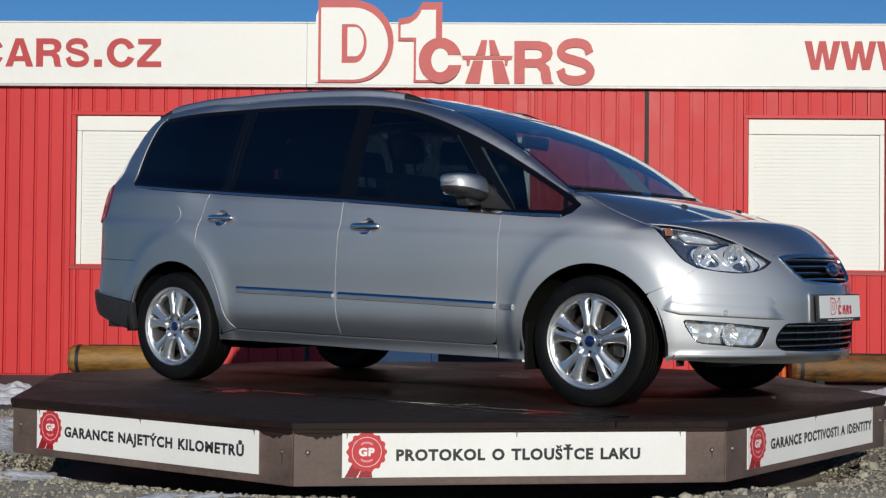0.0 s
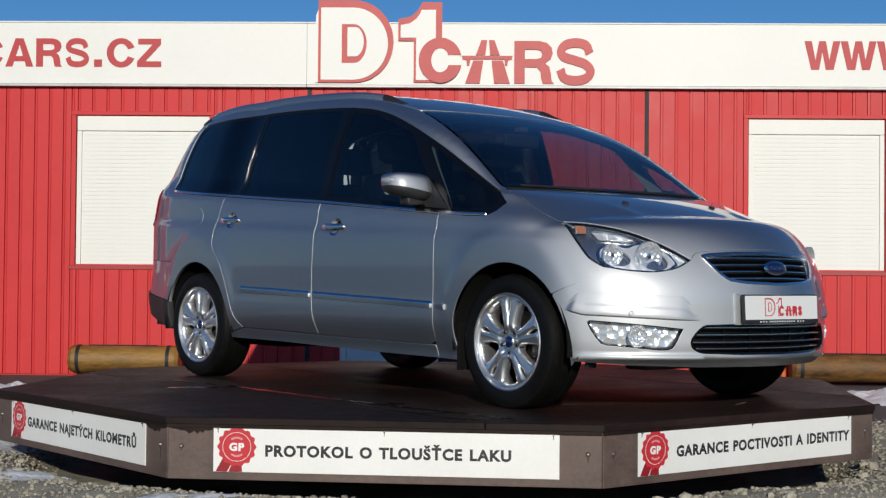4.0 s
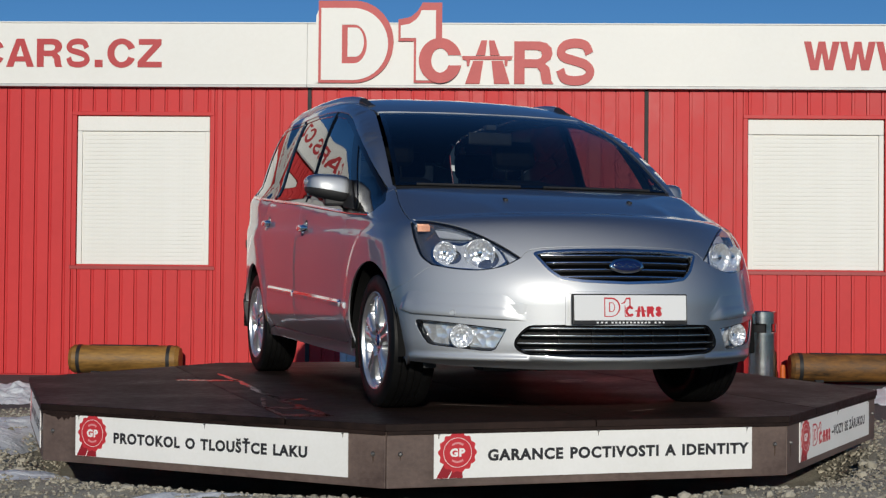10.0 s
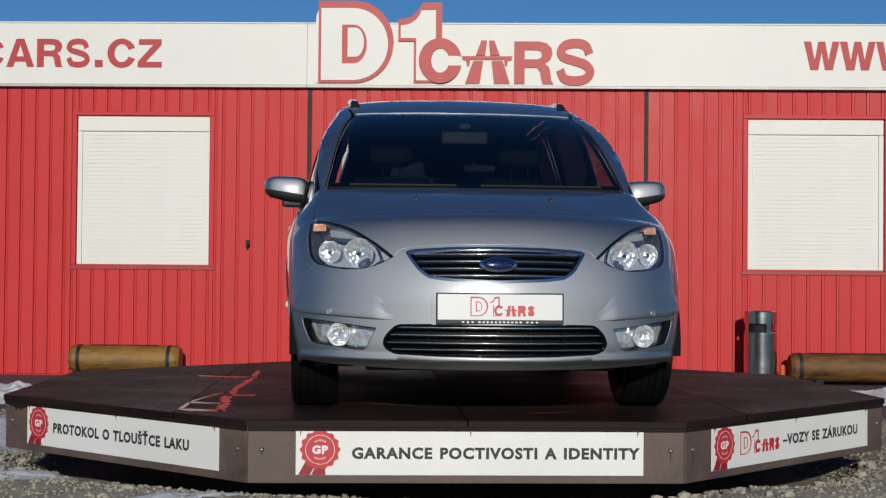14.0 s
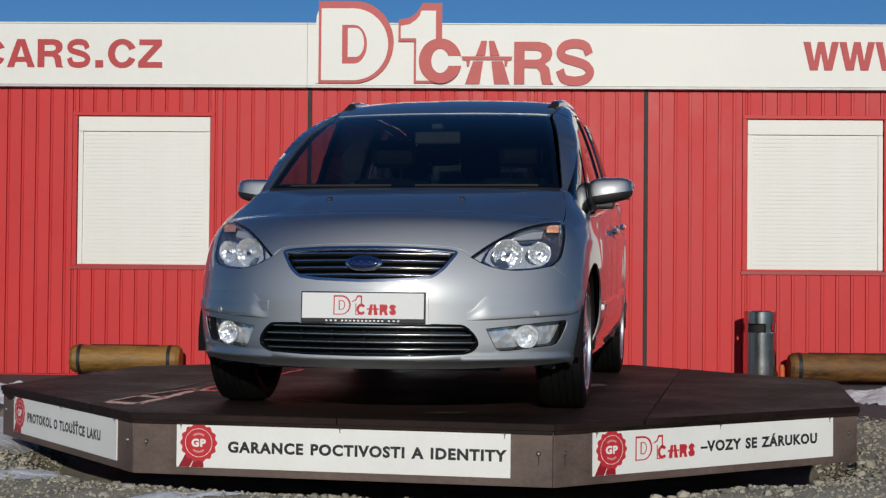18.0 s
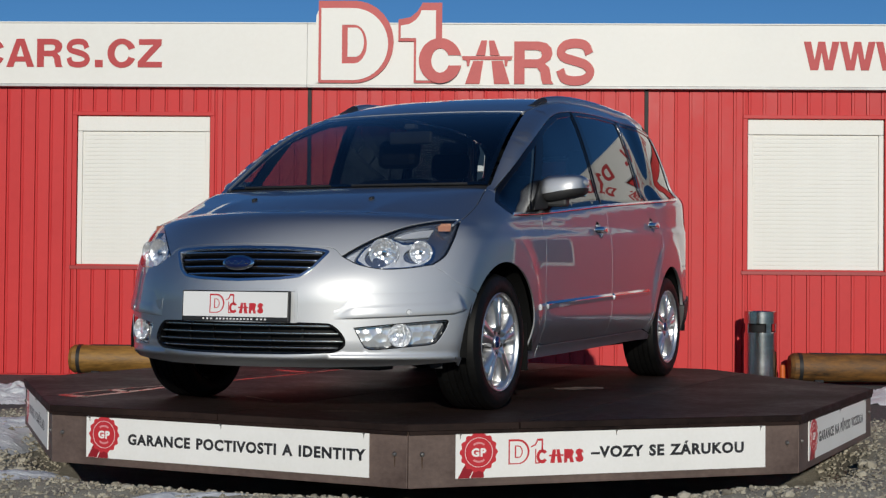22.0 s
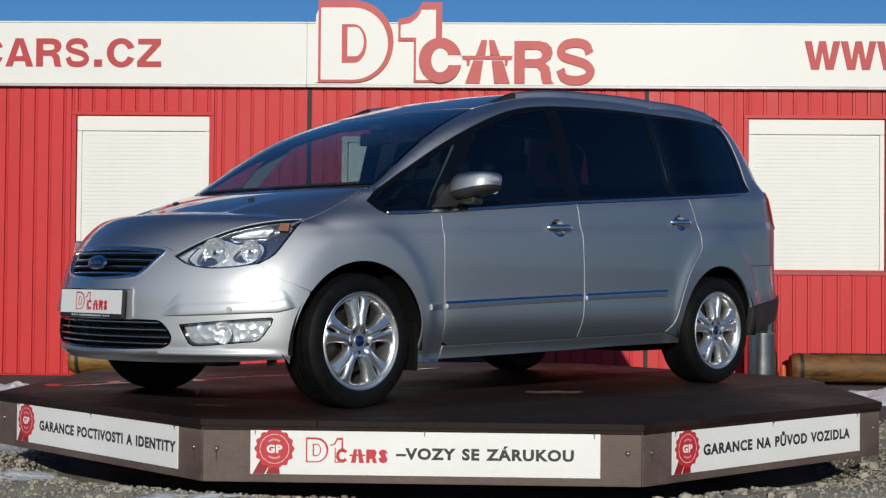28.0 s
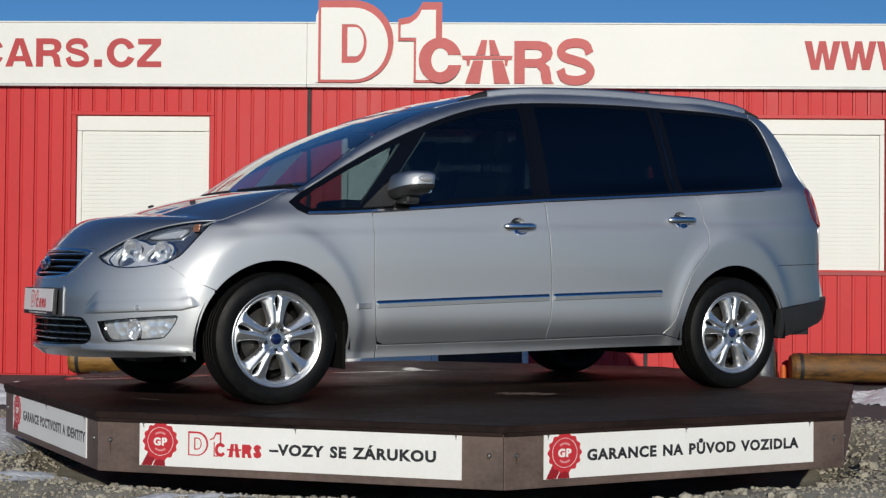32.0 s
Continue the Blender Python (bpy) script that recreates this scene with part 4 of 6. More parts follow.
def onto(kind, u, v):
    """Points of the body seen along one axis: side (x, z), top (x, y), front and rear (y, z)."""
    u, v = np.asarray(u, float), np.asarray(v, float)
    far, near = RAYS[kind]
    a, b = np.full(u.shape, far), np.full(u.shape, near)

    def at(t):
        return (u, t, v) if kind == "side" else (u, v, t) if kind == "top" else (t, u, v)
    n = 60
    ts = np.linspace(0, 1, n + 1)
    g = np.stack([body(*at(a + (b - a) * t)) for t in ts])
    first = np.argmax(g < 0, axis=0)
    first = np.where(first == 0, n, first)
    hi, lo = a + (b - a) * ts[first], a + (b - a) * ts[first - 1]
    for _ in range(34):
        mid = (hi + lo) / 2
        inside = body(*at(mid)) < 0
        hi, lo = np.where(inside, mid, hi), np.where(inside, lo, mid)
    return np.stack(at((hi + lo) / 2), -1)


def normals(p):
    e = 0.004
    x, y, z = p[:, 0], p[:, 1], p[:, 2]
    n = np.stack([body(x + e, y, z) - body(x - e, y, z), body(x, y + e, z) - body(x, y - e, z), body(x, y, z + e) - body(x, y, z - e)], -1)
    return n / np.linalg.norm(n, axis=1)[:, None]


def dense(pts, d=0.018, closed=True):
    out = []
    pts = [tuple(map(float, q)) for q in pts]
    for a, b in zip(pts, pts[1:] + pts[:1] if closed else pts[1:]):
        n = max(1, int(math.hypot(b[0] - a[0], b[1] - a[1]) / d))
        out += [(a[0] + (b[0] - a[0]) * k / n, a[1] + (b[1] - a[1]) * k / n) for k in range(n)]
    return out if closed else out + [pts[-1]]


def curve(pts, n=8):
    """An open smooth line through control points."""
    P = [np.array(p, float) for p in pts]
    P = [2 * P[0] - P[1]] + P + [2 * P[-1] - P[-2]]
    out = []
    for i in range(1, len(P) - 2):
        a, b, c, d = P[i - 1:i + 3]
        for k in range(n):
            t = k / n
            out.append(tuple(0.5 * (2 * b + (c - a) * t + (2 * a - 5 * b + 4 * c - d) * t * t + (3 * b - a - 3 * c + d) * t ** 3)))
    return out + [tuple(P[-2])]


def inset(poly, d):
    a = np.array(poly)
    area = np.sum(a[:, 0] * np.roll(a[:, 1], -1) - np.roll(a[:, 0], -1) * a[:, 1])
    t = np.roll(a, -1, 0) - np.roll(a, 1, 0)
    t = t / (np.linalg.norm(t, axis=1)[:, None] + 1e-12)
    n = np.stack([-t[:, 1], t[:, 0]], 1) * (1 if area > 0 else -1)
    return [tuple(q) for q in a + n * d]


def within(poly, q):
    a = np.array(poly)
    b = np.roll(a, -1, 0)
    x, y = q[:, 0][:, None], q[:, 1][:, None]
    hit = ((a[:, 1] > y) != (b[:, 1] > y)) & (x < (b[:, 0] - a[:, 0]) * (y - a[:, 1]) / (b[:, 1] - a[:, 1] + 1e-15) + a[:, 0])
    return hit.sum(1) % 2 == 1


def near_edge(poly, q, d):
    a = np.array(poly)
    return (np.min((q[:, None, 0] - a[None, :, 0]) ** 2 + (q[:, None, 1] - a[None, :, 1]) ** 2, axis=1) < d * d)


def sheet(kind, poly, holes=(), h=0.035, off=0.0, rim=0.018, gap=0.0025, fine=0.016):
    """Vertices, normals and faces of the body surface inside an outline, with turned-in edges."""
    loops = [inset(dense(poly, fine), gap) if gap else dense(poly, fine)] + [dense(q, fine) for q in holes]
    out = np.array(loops[0])
    lo, hi = out.min(0), out.max(0)
    gx, gy = np.meshgrid(np.arange(lo[0] + h / 2, hi[0], h), np.arange(lo[1] + h / 2, hi[1], h))
    q = np.stack([gx.ravel(), gy.ravel()], 1)
    keep = within(loops[0], q)
    for lp in loops[1:]:
        keep &= ~within(lp, q)
    for lp in loops:
        keep &= ~near_edge(lp, q, h * 0.45)
    q = q[keep]
    verts, edges, base = [], [], 0
    for lp in loops:
        verts += [Vector(p) for p in lp]
        edges += [(base + i, base + (i + 1) % len(lp)) for i in range(len(lp))]
        base += len(lp)
    verts += [Vector(p) for p in q]
    vo, eo, fo, *_ = delaunay_2d_cdt(verts, edges, [], 0, 1e-6)
    uv = np.array([tuple(p) for p in vo])
    tri = np.array([f for f in fo if len(f) == 3])
    cen = uv[tri].mean(1)
    ok = within(loops[0], cen)
    for lp in loops[1:]:
        ok &= ~within(lp, cen)
    tri = tri[ok]
    P = onto(kind, uv[:, 0], uv[:, 1])
    N = normals(P)
    P = P + N * off
    fn = np.cross(P[tri[:, 1]] - P[tri[:, 0]], P[tri[:, 2]] - P[tri[:, 0]])
    flip = np.einsum("ij,ij->i", fn, N[tri[:, 0]]) < 0
    tri[flip] = tri[flip][:, ::-1]
    count = set()
    for f in tri:
        count.update(((f[0], f[1]), (f[1], f[2]), (f[2], f[0])))
    border = [e for e in count if (e[1], e[0]) not in count]
    border.sort()
    used = sorted(set(tri.ravel()))
    new_id = {o: i for i, o in enumerate(used)}
    V = [P[o] for o in used]
    NN = [N[o] for o in used]
    F = [tuple(new_id[i] for i in f) for f in tri]
    rim_id = {}
    if rim:
        out_dir = {}
        for a, b in border:
            d = np.cross(P[b] - P[a], N[a] + N[b])
            d = d / (np.linalg.norm(d) + 1e-12)
            for o in (a, b):
                out_dir[o] = out_dir.get(o, 0) + d
        for o, d in out_dir.items():
            d = d - N[o] * (d @ N[o])
            d = d / (np.linalg.norm(d) + 1e-9)
            rim_id[o] = (new_id[o], len(V), len(V) + 1)
            V += [P[o] + d * 0.0013 - N[o] * 0.0022, P[o] + d * 0.0013 - N[o] * rim]
            turned = d + 0.25 * N[o]
            NN += [turned / np.linalg.norm(turned), np.zeros(3)]
        for a, b in border:
            for k in (0, 1):
                F.append((rim_id[b][k], rim_id[a][k], rim_id[a][k + 1], rim_id[b][k + 1]))
    return np.array(V), np.array(NN), F


def mesh_part(name, sheets, mat, parent, mirror=False, label=""):
    V, NN, F, base = [], [], [], 0
    for v, n, f in sheets:
        V.append(v)
        NN.append(n)
        F += [tuple(i + base for i in q) for q in f]
        base += len(v)
    V, NN = np.concatenate(V), np.concatenate(NN)
    if mirror:
        V, NN = V * [1, -1, 1], NN * [1, -1, 1]
        F = [f[::-1] for f in F]
    me = bpy.data.meshes.new(name)
    me.from_pydata(V.tolist(), [], F)
    me.polygons.foreach_set("use_smooth", [True] * len(me.polygons))
    me.normals_split_custom_set_from_vertices(NN.tolist())
    me.materials.append(M[mat])
    ob = new(name, me)
    ob.parent = parent
    return tagged(ob, label)


def panel(name, kind, poly, mat, parent, mirror=False, label="", **kw):
    return mesh_part(name, [sheet(kind, poly, **kw)], mat, parent, mirror, label)


def pair(name, kind, poly, mat, parents, label="", **kw):
    """The same panel on the left and the right of the car."""
    s = [sheet(kind, poly, **kw)]
    return [mesh_part(name, s, mat, p, side, label) for p, side in zip(parents, (False, True))]


def band(path, width, taper=False):
    """The outline of a strip of even width along a path."""
    a = np.array(path, float)
    t = np.gradient(a, axis=0)
    t = t / np.linalg.norm(t, axis=1)[:, None]
    n = np.stack([-t[:, 1], t[:, 0]], 1)
    w = np.full(len(a), width / 2)
    if taper:
        w[0] = w[-1] = width * 0.12
    return [tuple(q) for q in a + n * w[:, None]] + [tuple(q) for q in (a - n * w[:, None])[::-1]]


def trace(kind, pts, want):
    """Body points over an outline, as pairs of the wanted coordinates."""
    p = onto(kind, [q[0] for q in pts], [q[1] for q in pts])
    return [(r[want[0]], r[want[1]]) for r in p]


# ---- car materials ----
def car_paint():
    """Silver flakes: a broad lobe with a short tail and a tight one, under a clear mirror-smooth lacquer."""
    m = bpy.data.materials.new("silver_metallic_paint")
    m.use_nodes = True
    t = m.node_tree
    n, l = t.nodes, t.links
    n.remove(n["Principled BSDF"])
    co = n.new("ShaderNodeTexCoord")
    fl = n.new("ShaderNodeTexNoise")
    fl.inputs["Scale"].default_value = 900
    l.new(co.outputs["Object"], fl.inputs["Vector"])
    bu = n.new("ShaderNodeBump")
    bu.inputs["Strength"].default_value, bu.inputs["Distance"].default_value = 0.05, 0.0005
    l.new(fl.outputs["Fac"], bu.inputs["Height"])
    du = n.new("ShaderNodeTexNoise")
    du.inputs["Scale"].default_value = 2.2
    du.inputs["Detail"].default_value = 5
    l.new(co.outputs["Object"], du.inputs["Vector"])

    def lobe(kind, color, lo, hi, normal=True):
        g = n.new("ShaderNodeBsdfGlossy")
        g.distribution = kind
        g.inputs["Color"].default_value = (*color, 1)
        mr = n.new("ShaderNodeMapRange")
        mr.inputs["To Min"].default_value, mr.inputs["To Max"].default_value = lo, hi
        l.new(du.outputs["Fac"], mr.inputs["Value"])
        l.new(mr.outputs[0], g.inputs["Roughness"])
        if normal:
            l.new(bu.outputs["Normal"], g.inputs["Normal"])
        return g.outputs[0]

    def mixed(fac, a, b):
        x = n.new("ShaderNodeMixShader")
        if isinstance(fac, float):
            x.inputs[0].default_value = fac
        else:
            l.new(fac, x.inputs[0])
        l.new(a, x.inputs[1])
        l.new(b, x.inputs[2])
        return x.outputs[0]
    base = n.new("ShaderNodeBsdfDiffuse")
    base.inputs["Color"].default_value = (0.42, 0.42, 0.42, 1)
    flakes = mixed(0.26, lobe("BECKMANN", (0.56, 0.577, 0.60), 0.69, 0.73), lobe("GGX", (0.70, 0.71, 0.72), 0.35, 0.42))
    flakes = mixed(0.07, flakes, base.outputs[0])
    fr = n.new("ShaderNodeFresnel")
    fr.inputs["IOR"].default_value = 1.5
    l.new(mixed(fr.outputs[0], flakes, lobe("GGX", (1.0, 1.0, 1.0), 0.008, 0.02, False)), n["Material Output"].inputs["Surface"])
    return m


def glass(name, tint, gloss=1.0, ior=1.5):
    """A thin pane: tinted see-through with a clear mirror reflection that grows at a glancing angle."""
    m = bpy.data.materials.new(name)
    m.use_nodes = True
    n, l = m.node_tree.nodes, m.node_tree.links
    n.remove(n["Principled BSDF"])
    tr = n.new("ShaderNodeBsdfTransparent")
    tr.inputs[0].default_value = (*tint, 1)
    gl = n.new("ShaderNodeBsdfGlossy")
    gl.inputs["Roughness"].default_value = 0.0
    gl.inputs["Color"].default_value = (gloss, gloss, gloss, 1)
    lw = n.new("ShaderNodeLayerWeight")
    lw.inputs["Blend"].default_value = 0.5
    pw = n.new("ShaderNodeMath")
    pw.operation = "POWER"
    pw.inputs[1].default_value = 4.5
    l.new(lw.outputs["Facing"], pw.inputs[0])
    fr = n.new("ShaderNodeMath")
    fr.operation = "MULTIPLY_ADD"
    base = 1.7 * ((ior - 1) / (ior + 1)) ** 2
    fr.inputs[1].default_value, fr.inputs[2].default_value = 0.95 - base, base
    l.new(pw.outputs[0], fr.inputs[0])
    mx = n.new("ShaderNodeMixShader")
    l.new(fr.outputs[0], mx.inputs[0])
    l.new(tr.outputs[0], mx.inputs[1])
    l.new(gl.outputs[0], mx.inputs[2])
    l.new(mx.outputs[0], n["Material Output"].inputs["Surface"])
    return m


M["paint"] = car_paint()
M["ws_glass"] = glass("windscreen_glass", (0.58, 0.63, 0.63), ior=1.6)
M["side_glass"] = glass("front_side_glass", (0.34, 0.41, 0.41), ior=1.55)
M["privacy_glass"] = glass("dark_privacy_glass", (0.018, 0.021, 0.025), ior=1.55)
M["lens"] = glass("clear_lamp_lens", (0.93, 0.95, 0.96), ior=1.45)
M["chrome"] = material("chrome", (0.72, 0.73, 0.75), 0.06, 1.0)
M["satin_chrome"] = material("satin_chrome", (0.82, 0.83, 0.85), 0.20, 1.0)
M["reflector_soft"] = material("lamp_housing_metal", (0.82, 0.83, 0.85), 0.30, 0.55)
fn_ = M["reflector_soft"].node_tree
flute = fn_.nodes.new("ShaderNodeTexWave")
flute.bands_direction = "Y"
flute.inputs["Scale"].default_value, flute.inputs["Distortion"].default_value = 9.0, 2.5
fco = fn_.nodes.new("ShaderNodeTexCoord")
fbu = fn_.nodes.new("ShaderNodeBump")
fbu.inputs["Strength"].default_value, fbu.inputs["Distance"].default_value = 0.5, 0.003
fn_.links.new(fco.outputs["Object"], flute.inputs["Vector"])
fn_.links.new(flute.outputs["Fac"], fbu.inputs["Height"])
fn_.links.new(fbu.outputs["Normal"], fn_.nodes["Principled BSDF"].inputs["Normal"])
M["black_gloss"] = material("black_gloss_trim", (0.004, 0.004, 0.0045), 0.03)
M["black_plastic"] = weather(material("black_plastic", (0.018, 0.018, 0.019), 0.55), (0.013, 0.013, 0.014), (0.026, 0.026, 0.027), (6, 120), bump=0.0003, bump_scale=300)
M["rubber"] = weather(material("tyre_rubber", (0.005, 0.005, 0.005), 0.6, spec=0.22), (0.003, 0.003, 0.0032), (0.007, 0.0068, 0.0066), (6, 60), rough=(0.42, 0.62), bump=0.0005, bump_scale=150)
M["alloy"] = weather(material("silver_alloy", (0.68, 0.69, 0.70), 0.4, 0.95, coat=0.8), (0.76, 0.765, 0.77), (0.84, 0.845, 0.85), (5, 80), rough=(0.32, 0.42))
M["grille_black"] = material("grille_recess", (0.004, 0.004, 0.0042), 0.5, spec=0.2)
M["dark_chrome"] = material("dark_chrome_trim", (0.40, 0.43, 0.48), 0.22, 0.9)
M["nut"] = material("dark_steel_nut", (0.07, 0.07, 0.072), 0.35, 0.8)
M["disc"] = material("brake_disc_iron", (0.07, 0.065, 0.06), 0.5, 0.9)
# near-black in place of shade: shut lines, wheel arches, underside, inside of wheels
M["shell"] = material("shade_black", (0.005, 0.005, 0.005), 0.85, spec=0.15)
M["tail_red"] = material("red_tail_lens", (0.13, 0.005, 0.008), 0.06, coat=1.0)
M["badge_blue"] = material("blue_enamel", (0.006, 0.014, 0.07), 0.12, coat=1.0)
M["leather"] = weather(material("black_leather", (0.005, 0.005, 0.0052), 0.7, spec=0.12), (0.004, 0.004, 0.0042), (0.007, 0.007, 0.0072), (4, 90), bump=0.0006, bump_scale=200)
M["cabin"] = weather(material("dark_cabin_plastic", (0.015, 0.015, 0.016), 0.65), (0.011, 0.011, 0.012), (0.021, 0.021, 0.022), (5, 120))
M["headliner"] = material("grey_headliner_cloth", (0.06, 0.059, 0.056), 0.9)
M["chrome_dark"] = material("dark_chrome", (0.16, 0.16, 0.17), 0.06, 1.0)
M["lens_white"] = material("clear_indicator", (0.6, 0.6, 0.6), 0.1, 0.5, coat=1.0)
M["plate_white"] = material("white_plate", (0.80, 0.80, 0.79), 0.3)

car = empty("family_van", pose(0, 0, 0), "silver metallic family van standing on the turning platform", "car")


def cpart(name, bm, mat, parent=None, m=Matrix(), label=""):
    """A part in car space, under the car or under one of its parts."""
    ob = part(name, bm, mat, parent or car, label)
    ob.matrix_basis = (CAR if (parent or car) is car else Matrix()) @ m
    return ob


def seat_in(obs):
    """Panels made in car space take the car's place on the deck."""
    for o in obs if isinstance(obs, list) else [obs]:
        if o.parent is car:
            o.matrix_basis = CAR
    return obs


# ---- outlines, left side ----
def arch(c, a0, a1, extra=0.0, n=30):
    cx, cz, r = c
    return [(cx + (r + extra) * math.cos(radians(a0 + (a1 - a0) * k / n)), cz + (r + extra) * math.sin(radians(a0 + (a1 - a0) * k / n))) for k in range(n + 1)]


LAMP_TOP = curve([(0.437, 0.697), (0.52, 0.764), (0.62, 0.826), (0.72, 0.862), (0.778, 0.872)], 6)
LAMP_OUT = curve([(0.778, 0.872), (0.796, 0.856), (0.806, 0.820), (0.808, 0.77), (0.798, 0.705), (0.765, 0.664)], 6)
LAMP_BOT = curve([(0.765, 0.664), (0.69, 0.648), (0.60, 0.643), (0.51, 0.661), (0.437, 0.697)], 6)
LAMP = LAMP_TOP[:-1] + LAMP_OUT[:-1] + LAMP_BOT[:-1]
HOOD_SIDE = curve([(1.745, 0.782), (1.58, 0.786), (1.42, 0.772), (1.255, 0.737)], 7)     # top view
WS_SIDE = curve([(1.205, 0.722), (0.95, 0.678), (0.65, 0.628), (0.41, 0.585)], 6)                        # top view
NOSE_TOP = curve([(0.437, 0.697), (0.395, 0.730), (0.30, 0.742), (0.15, 0.749), (0.0, 0.752)], 5)        # front view
BELT_TRIM = [(1.250, 0.912), (1.10, 0.920), (0.92, 0.931), (0.42, 0.973), (-0.09, 1.016), (-0.52, 1.046), (-0.95, 1.077), (-1.40, 1.111), (-1.765, 1.141)]
DLO_TOP = curve([(1.318, 0.976), (1.22, 1.036), (1.04, 1.142), (0.80, 1.272), (0.52, 1.395), (0.22, 1.495), (-0.07, 1.540), (-0.50, 1.566), (-0.95, 1.576), (-1.40, 1.572), (-1.67, 1.560)], 5)
DLO_REAR = curve([(-1.67, 1.560), (-1.725, 1.51), (-1.775, 1.37), (-1.805, 1.23), (-1.80, 1.17), (-1.765, 1.149)], 4)
SHUT_REAR = curve([(-1.10, 1.080), (-1.14, 0.96), (-1.165, 0.85), (-1.145, 0.775), (-1.06, 0.685), (-1.00, 0.58), (-0.955, 0.47), (-0.915, 0.37), (-0.865, 0.316)], 5)
DOOR_GAP = curve([(-0.088, 1.010), (-0.098, 0.80), (-0.110, 0.55), (-0.104, 0.40), (-0.100, 0.300)], 5)
FENDER_GAP = [(0.915, 0.925), (0.917, 0.76), (0.915, 0.59), (0.905, 0.42), (0.893, 0.335)]


def belt_low(x):
    xs, zs = [q[0] for q in BELT_TRIM][::-1], [q[1] for q in BELT_TRIM][::-1]
    return float(np.interp(x, xs, zs)) - 0.006


both = (car, car)
# front door, rear door
FRONT_DOOR = [(x, belt_low(x)) for x in np.linspace(0.915, -0.088, 12)] + DOOR_GAP[1:] + [(0.30, 0.292), (0.84, 0.283), (0.875, 0.297)] + FENDER_GAP[::-1]
REAR_DOOR = [(x, belt_low(x)) for x in np.linspace(-0.088, -1.10, 12)] + SHUT_REAR[1:] + [(-0.5, 0.309)] + DOOR_GAP[::-1]
def cup_rim(x, z, n=28):
    return [(x + 0.052 * math.cos(a), z + 0.047 * math.sin(a)) for a in np.linspace(0, 2 * math.pi, n, endpoint=False)]


HANDLES = {"front": (0.085, 0.876), "rear": (-0.982, 0.938)}
front_doors = seat_in(pair("front_door", "side", FRONT_DOOR, "paint", both, gap=0.0035, h=0.025, holes=[cup_rim(*HANDLES["front"])]))
rear_doors = seat_in(pair("rear_door", "side", REAR_DOOR, "paint", both, gap=0.0035, h=0.022, holes=[cup_rim(*HANDLES["rear"])]))

# front fender, with the hood line, the lamp and the bumper seam as its borders
hood_edge = trace("top", HOOD_SIDE, (0, 2))
lamp_edge = trace("front", LAMP_OUT, (0, 2))
seam = trace("front", [(0.765, 0.664), (0.81, 0.630), (0.840, 0.596)], (0, 2)) + [(1.725, 0.545)]
arch_f = arch(ARCH_F, 39, 194, n=34)
FENDER = (hood_edge[::-1] + lamp_edge[1:-1] + seam[:-1] + arch_f + [(1.046, 0.2165), (0.96, 0.2172), (0.876, 0.2185), (0.8755, 0.281), (0.8775, 0.2955)]
          + [(0.893, 0.335)] + FENDER_GAP[::-1][1:] + [(0.92, 0.925), (1.10, 0.911), (1.25, 0.905), (1.300, 0.928), (1.324, 0.966), (1.262, 1.018)])
fenders = seat_in(pair("front_fender", "side", FENDER, "paint", both, rim=0.008, fine=0.010, gap=0.0016, h=0.017))

# windscreen pillar and roof rail
cut = [(0.408, 0.588), (0.2, 0.612), (-0.1, 0.625), (-0.6, 0.63), (-1.2, 0.628), (-1.7, 0.615), (-1.98, 0.60)]
roof_cut = trace("top", curve(cut, 5), (0, 2))
ws_edge = trace("top", WS_SIDE, (0, 2))
base_join = trace("top", [(1.250, 0.737)], (0, 2))
FRAME = DLO_TOP + [(-1.69, 1.60)] + [q for q in roof_cut[::-1] if q[0] > -1.70] + ws_edge[::-1][1:] + base_join + [(1.256, 1.020)]
seat_in(pair("roof_side_frame", "side", FRAME, "paint", both, h=0.03, fine=0.012))

# rear quarter with the wheel arch and the rear pillar
arch_r = arch(ARCH_R, 178, 5, n=34)
tail_edge = [(-2.09, 0.50), (-2.115, 0.72), (-2.08, 0.93), (-2.035, 1.09), (-1.955, 1.30), (-1.86, 1.50)]
QUARTER = (SHUT_REAR + [(-0.93, 0.30), (-1.008, 0.285)] + arch_r[::-1] + [(-1.713, 0.455), (-1.9, 0.475)] + tail_edge
           + trace("top", [(-1.80, 0.607), (-1.69, 0.615)], (0, 2)) + [(-1.672, 1.552)] + DLO_REAR[1:] + [(-1.6, 1.120), (-1.3, 1.096)])
seat_in(pair("quarter_panel", "side", QUARTER, "paint", both, fine=0.010, h=0.019))
SILL = [(0.872, 0.2185), (0.871, 0.280), (-0.10, 0.296), (-0.86, 0.312), (-0.93, 0.298), (-1.012, 0.283), (-1.02, 0.252), (-0.5, 0.246), (0.3, 0.228)]
seat_in(pair("sill", "side", SILL, "paint", both, rim=0.015))

# roof, hood, windscreen
ROOF_PANEL = [(x, y) for x, y in curve(cut, 5)] + [(-2.02, 0.4), (-2.03, 0.0), (-2.02, -0.4)] + [(x, -y) for x, y in curve(cut, 5)[::-1]] + [(0.440, -0.4), (0.462, 0.0), (0.440, 0.4)]
seat_in(panel("roof", "top", ROOF_PANEL, "paint", car))
hood_front = trace("front", NOSE_TOP, (0, 1))
hood_lamp = trace("front", LAMP_TOP, (0, 1))
cowl = [(1.268 + 0.042 * (1 - (y / 0.737) ** 2), y) for y in np.linspace(0.737, 0.0, 10)]
half = hood_front[::-1] + hood_lamp[1:] + HOOD_SIDE + cowl
HOOD = half + [(x, -y) for x, y in half[::-1][1:-1]]
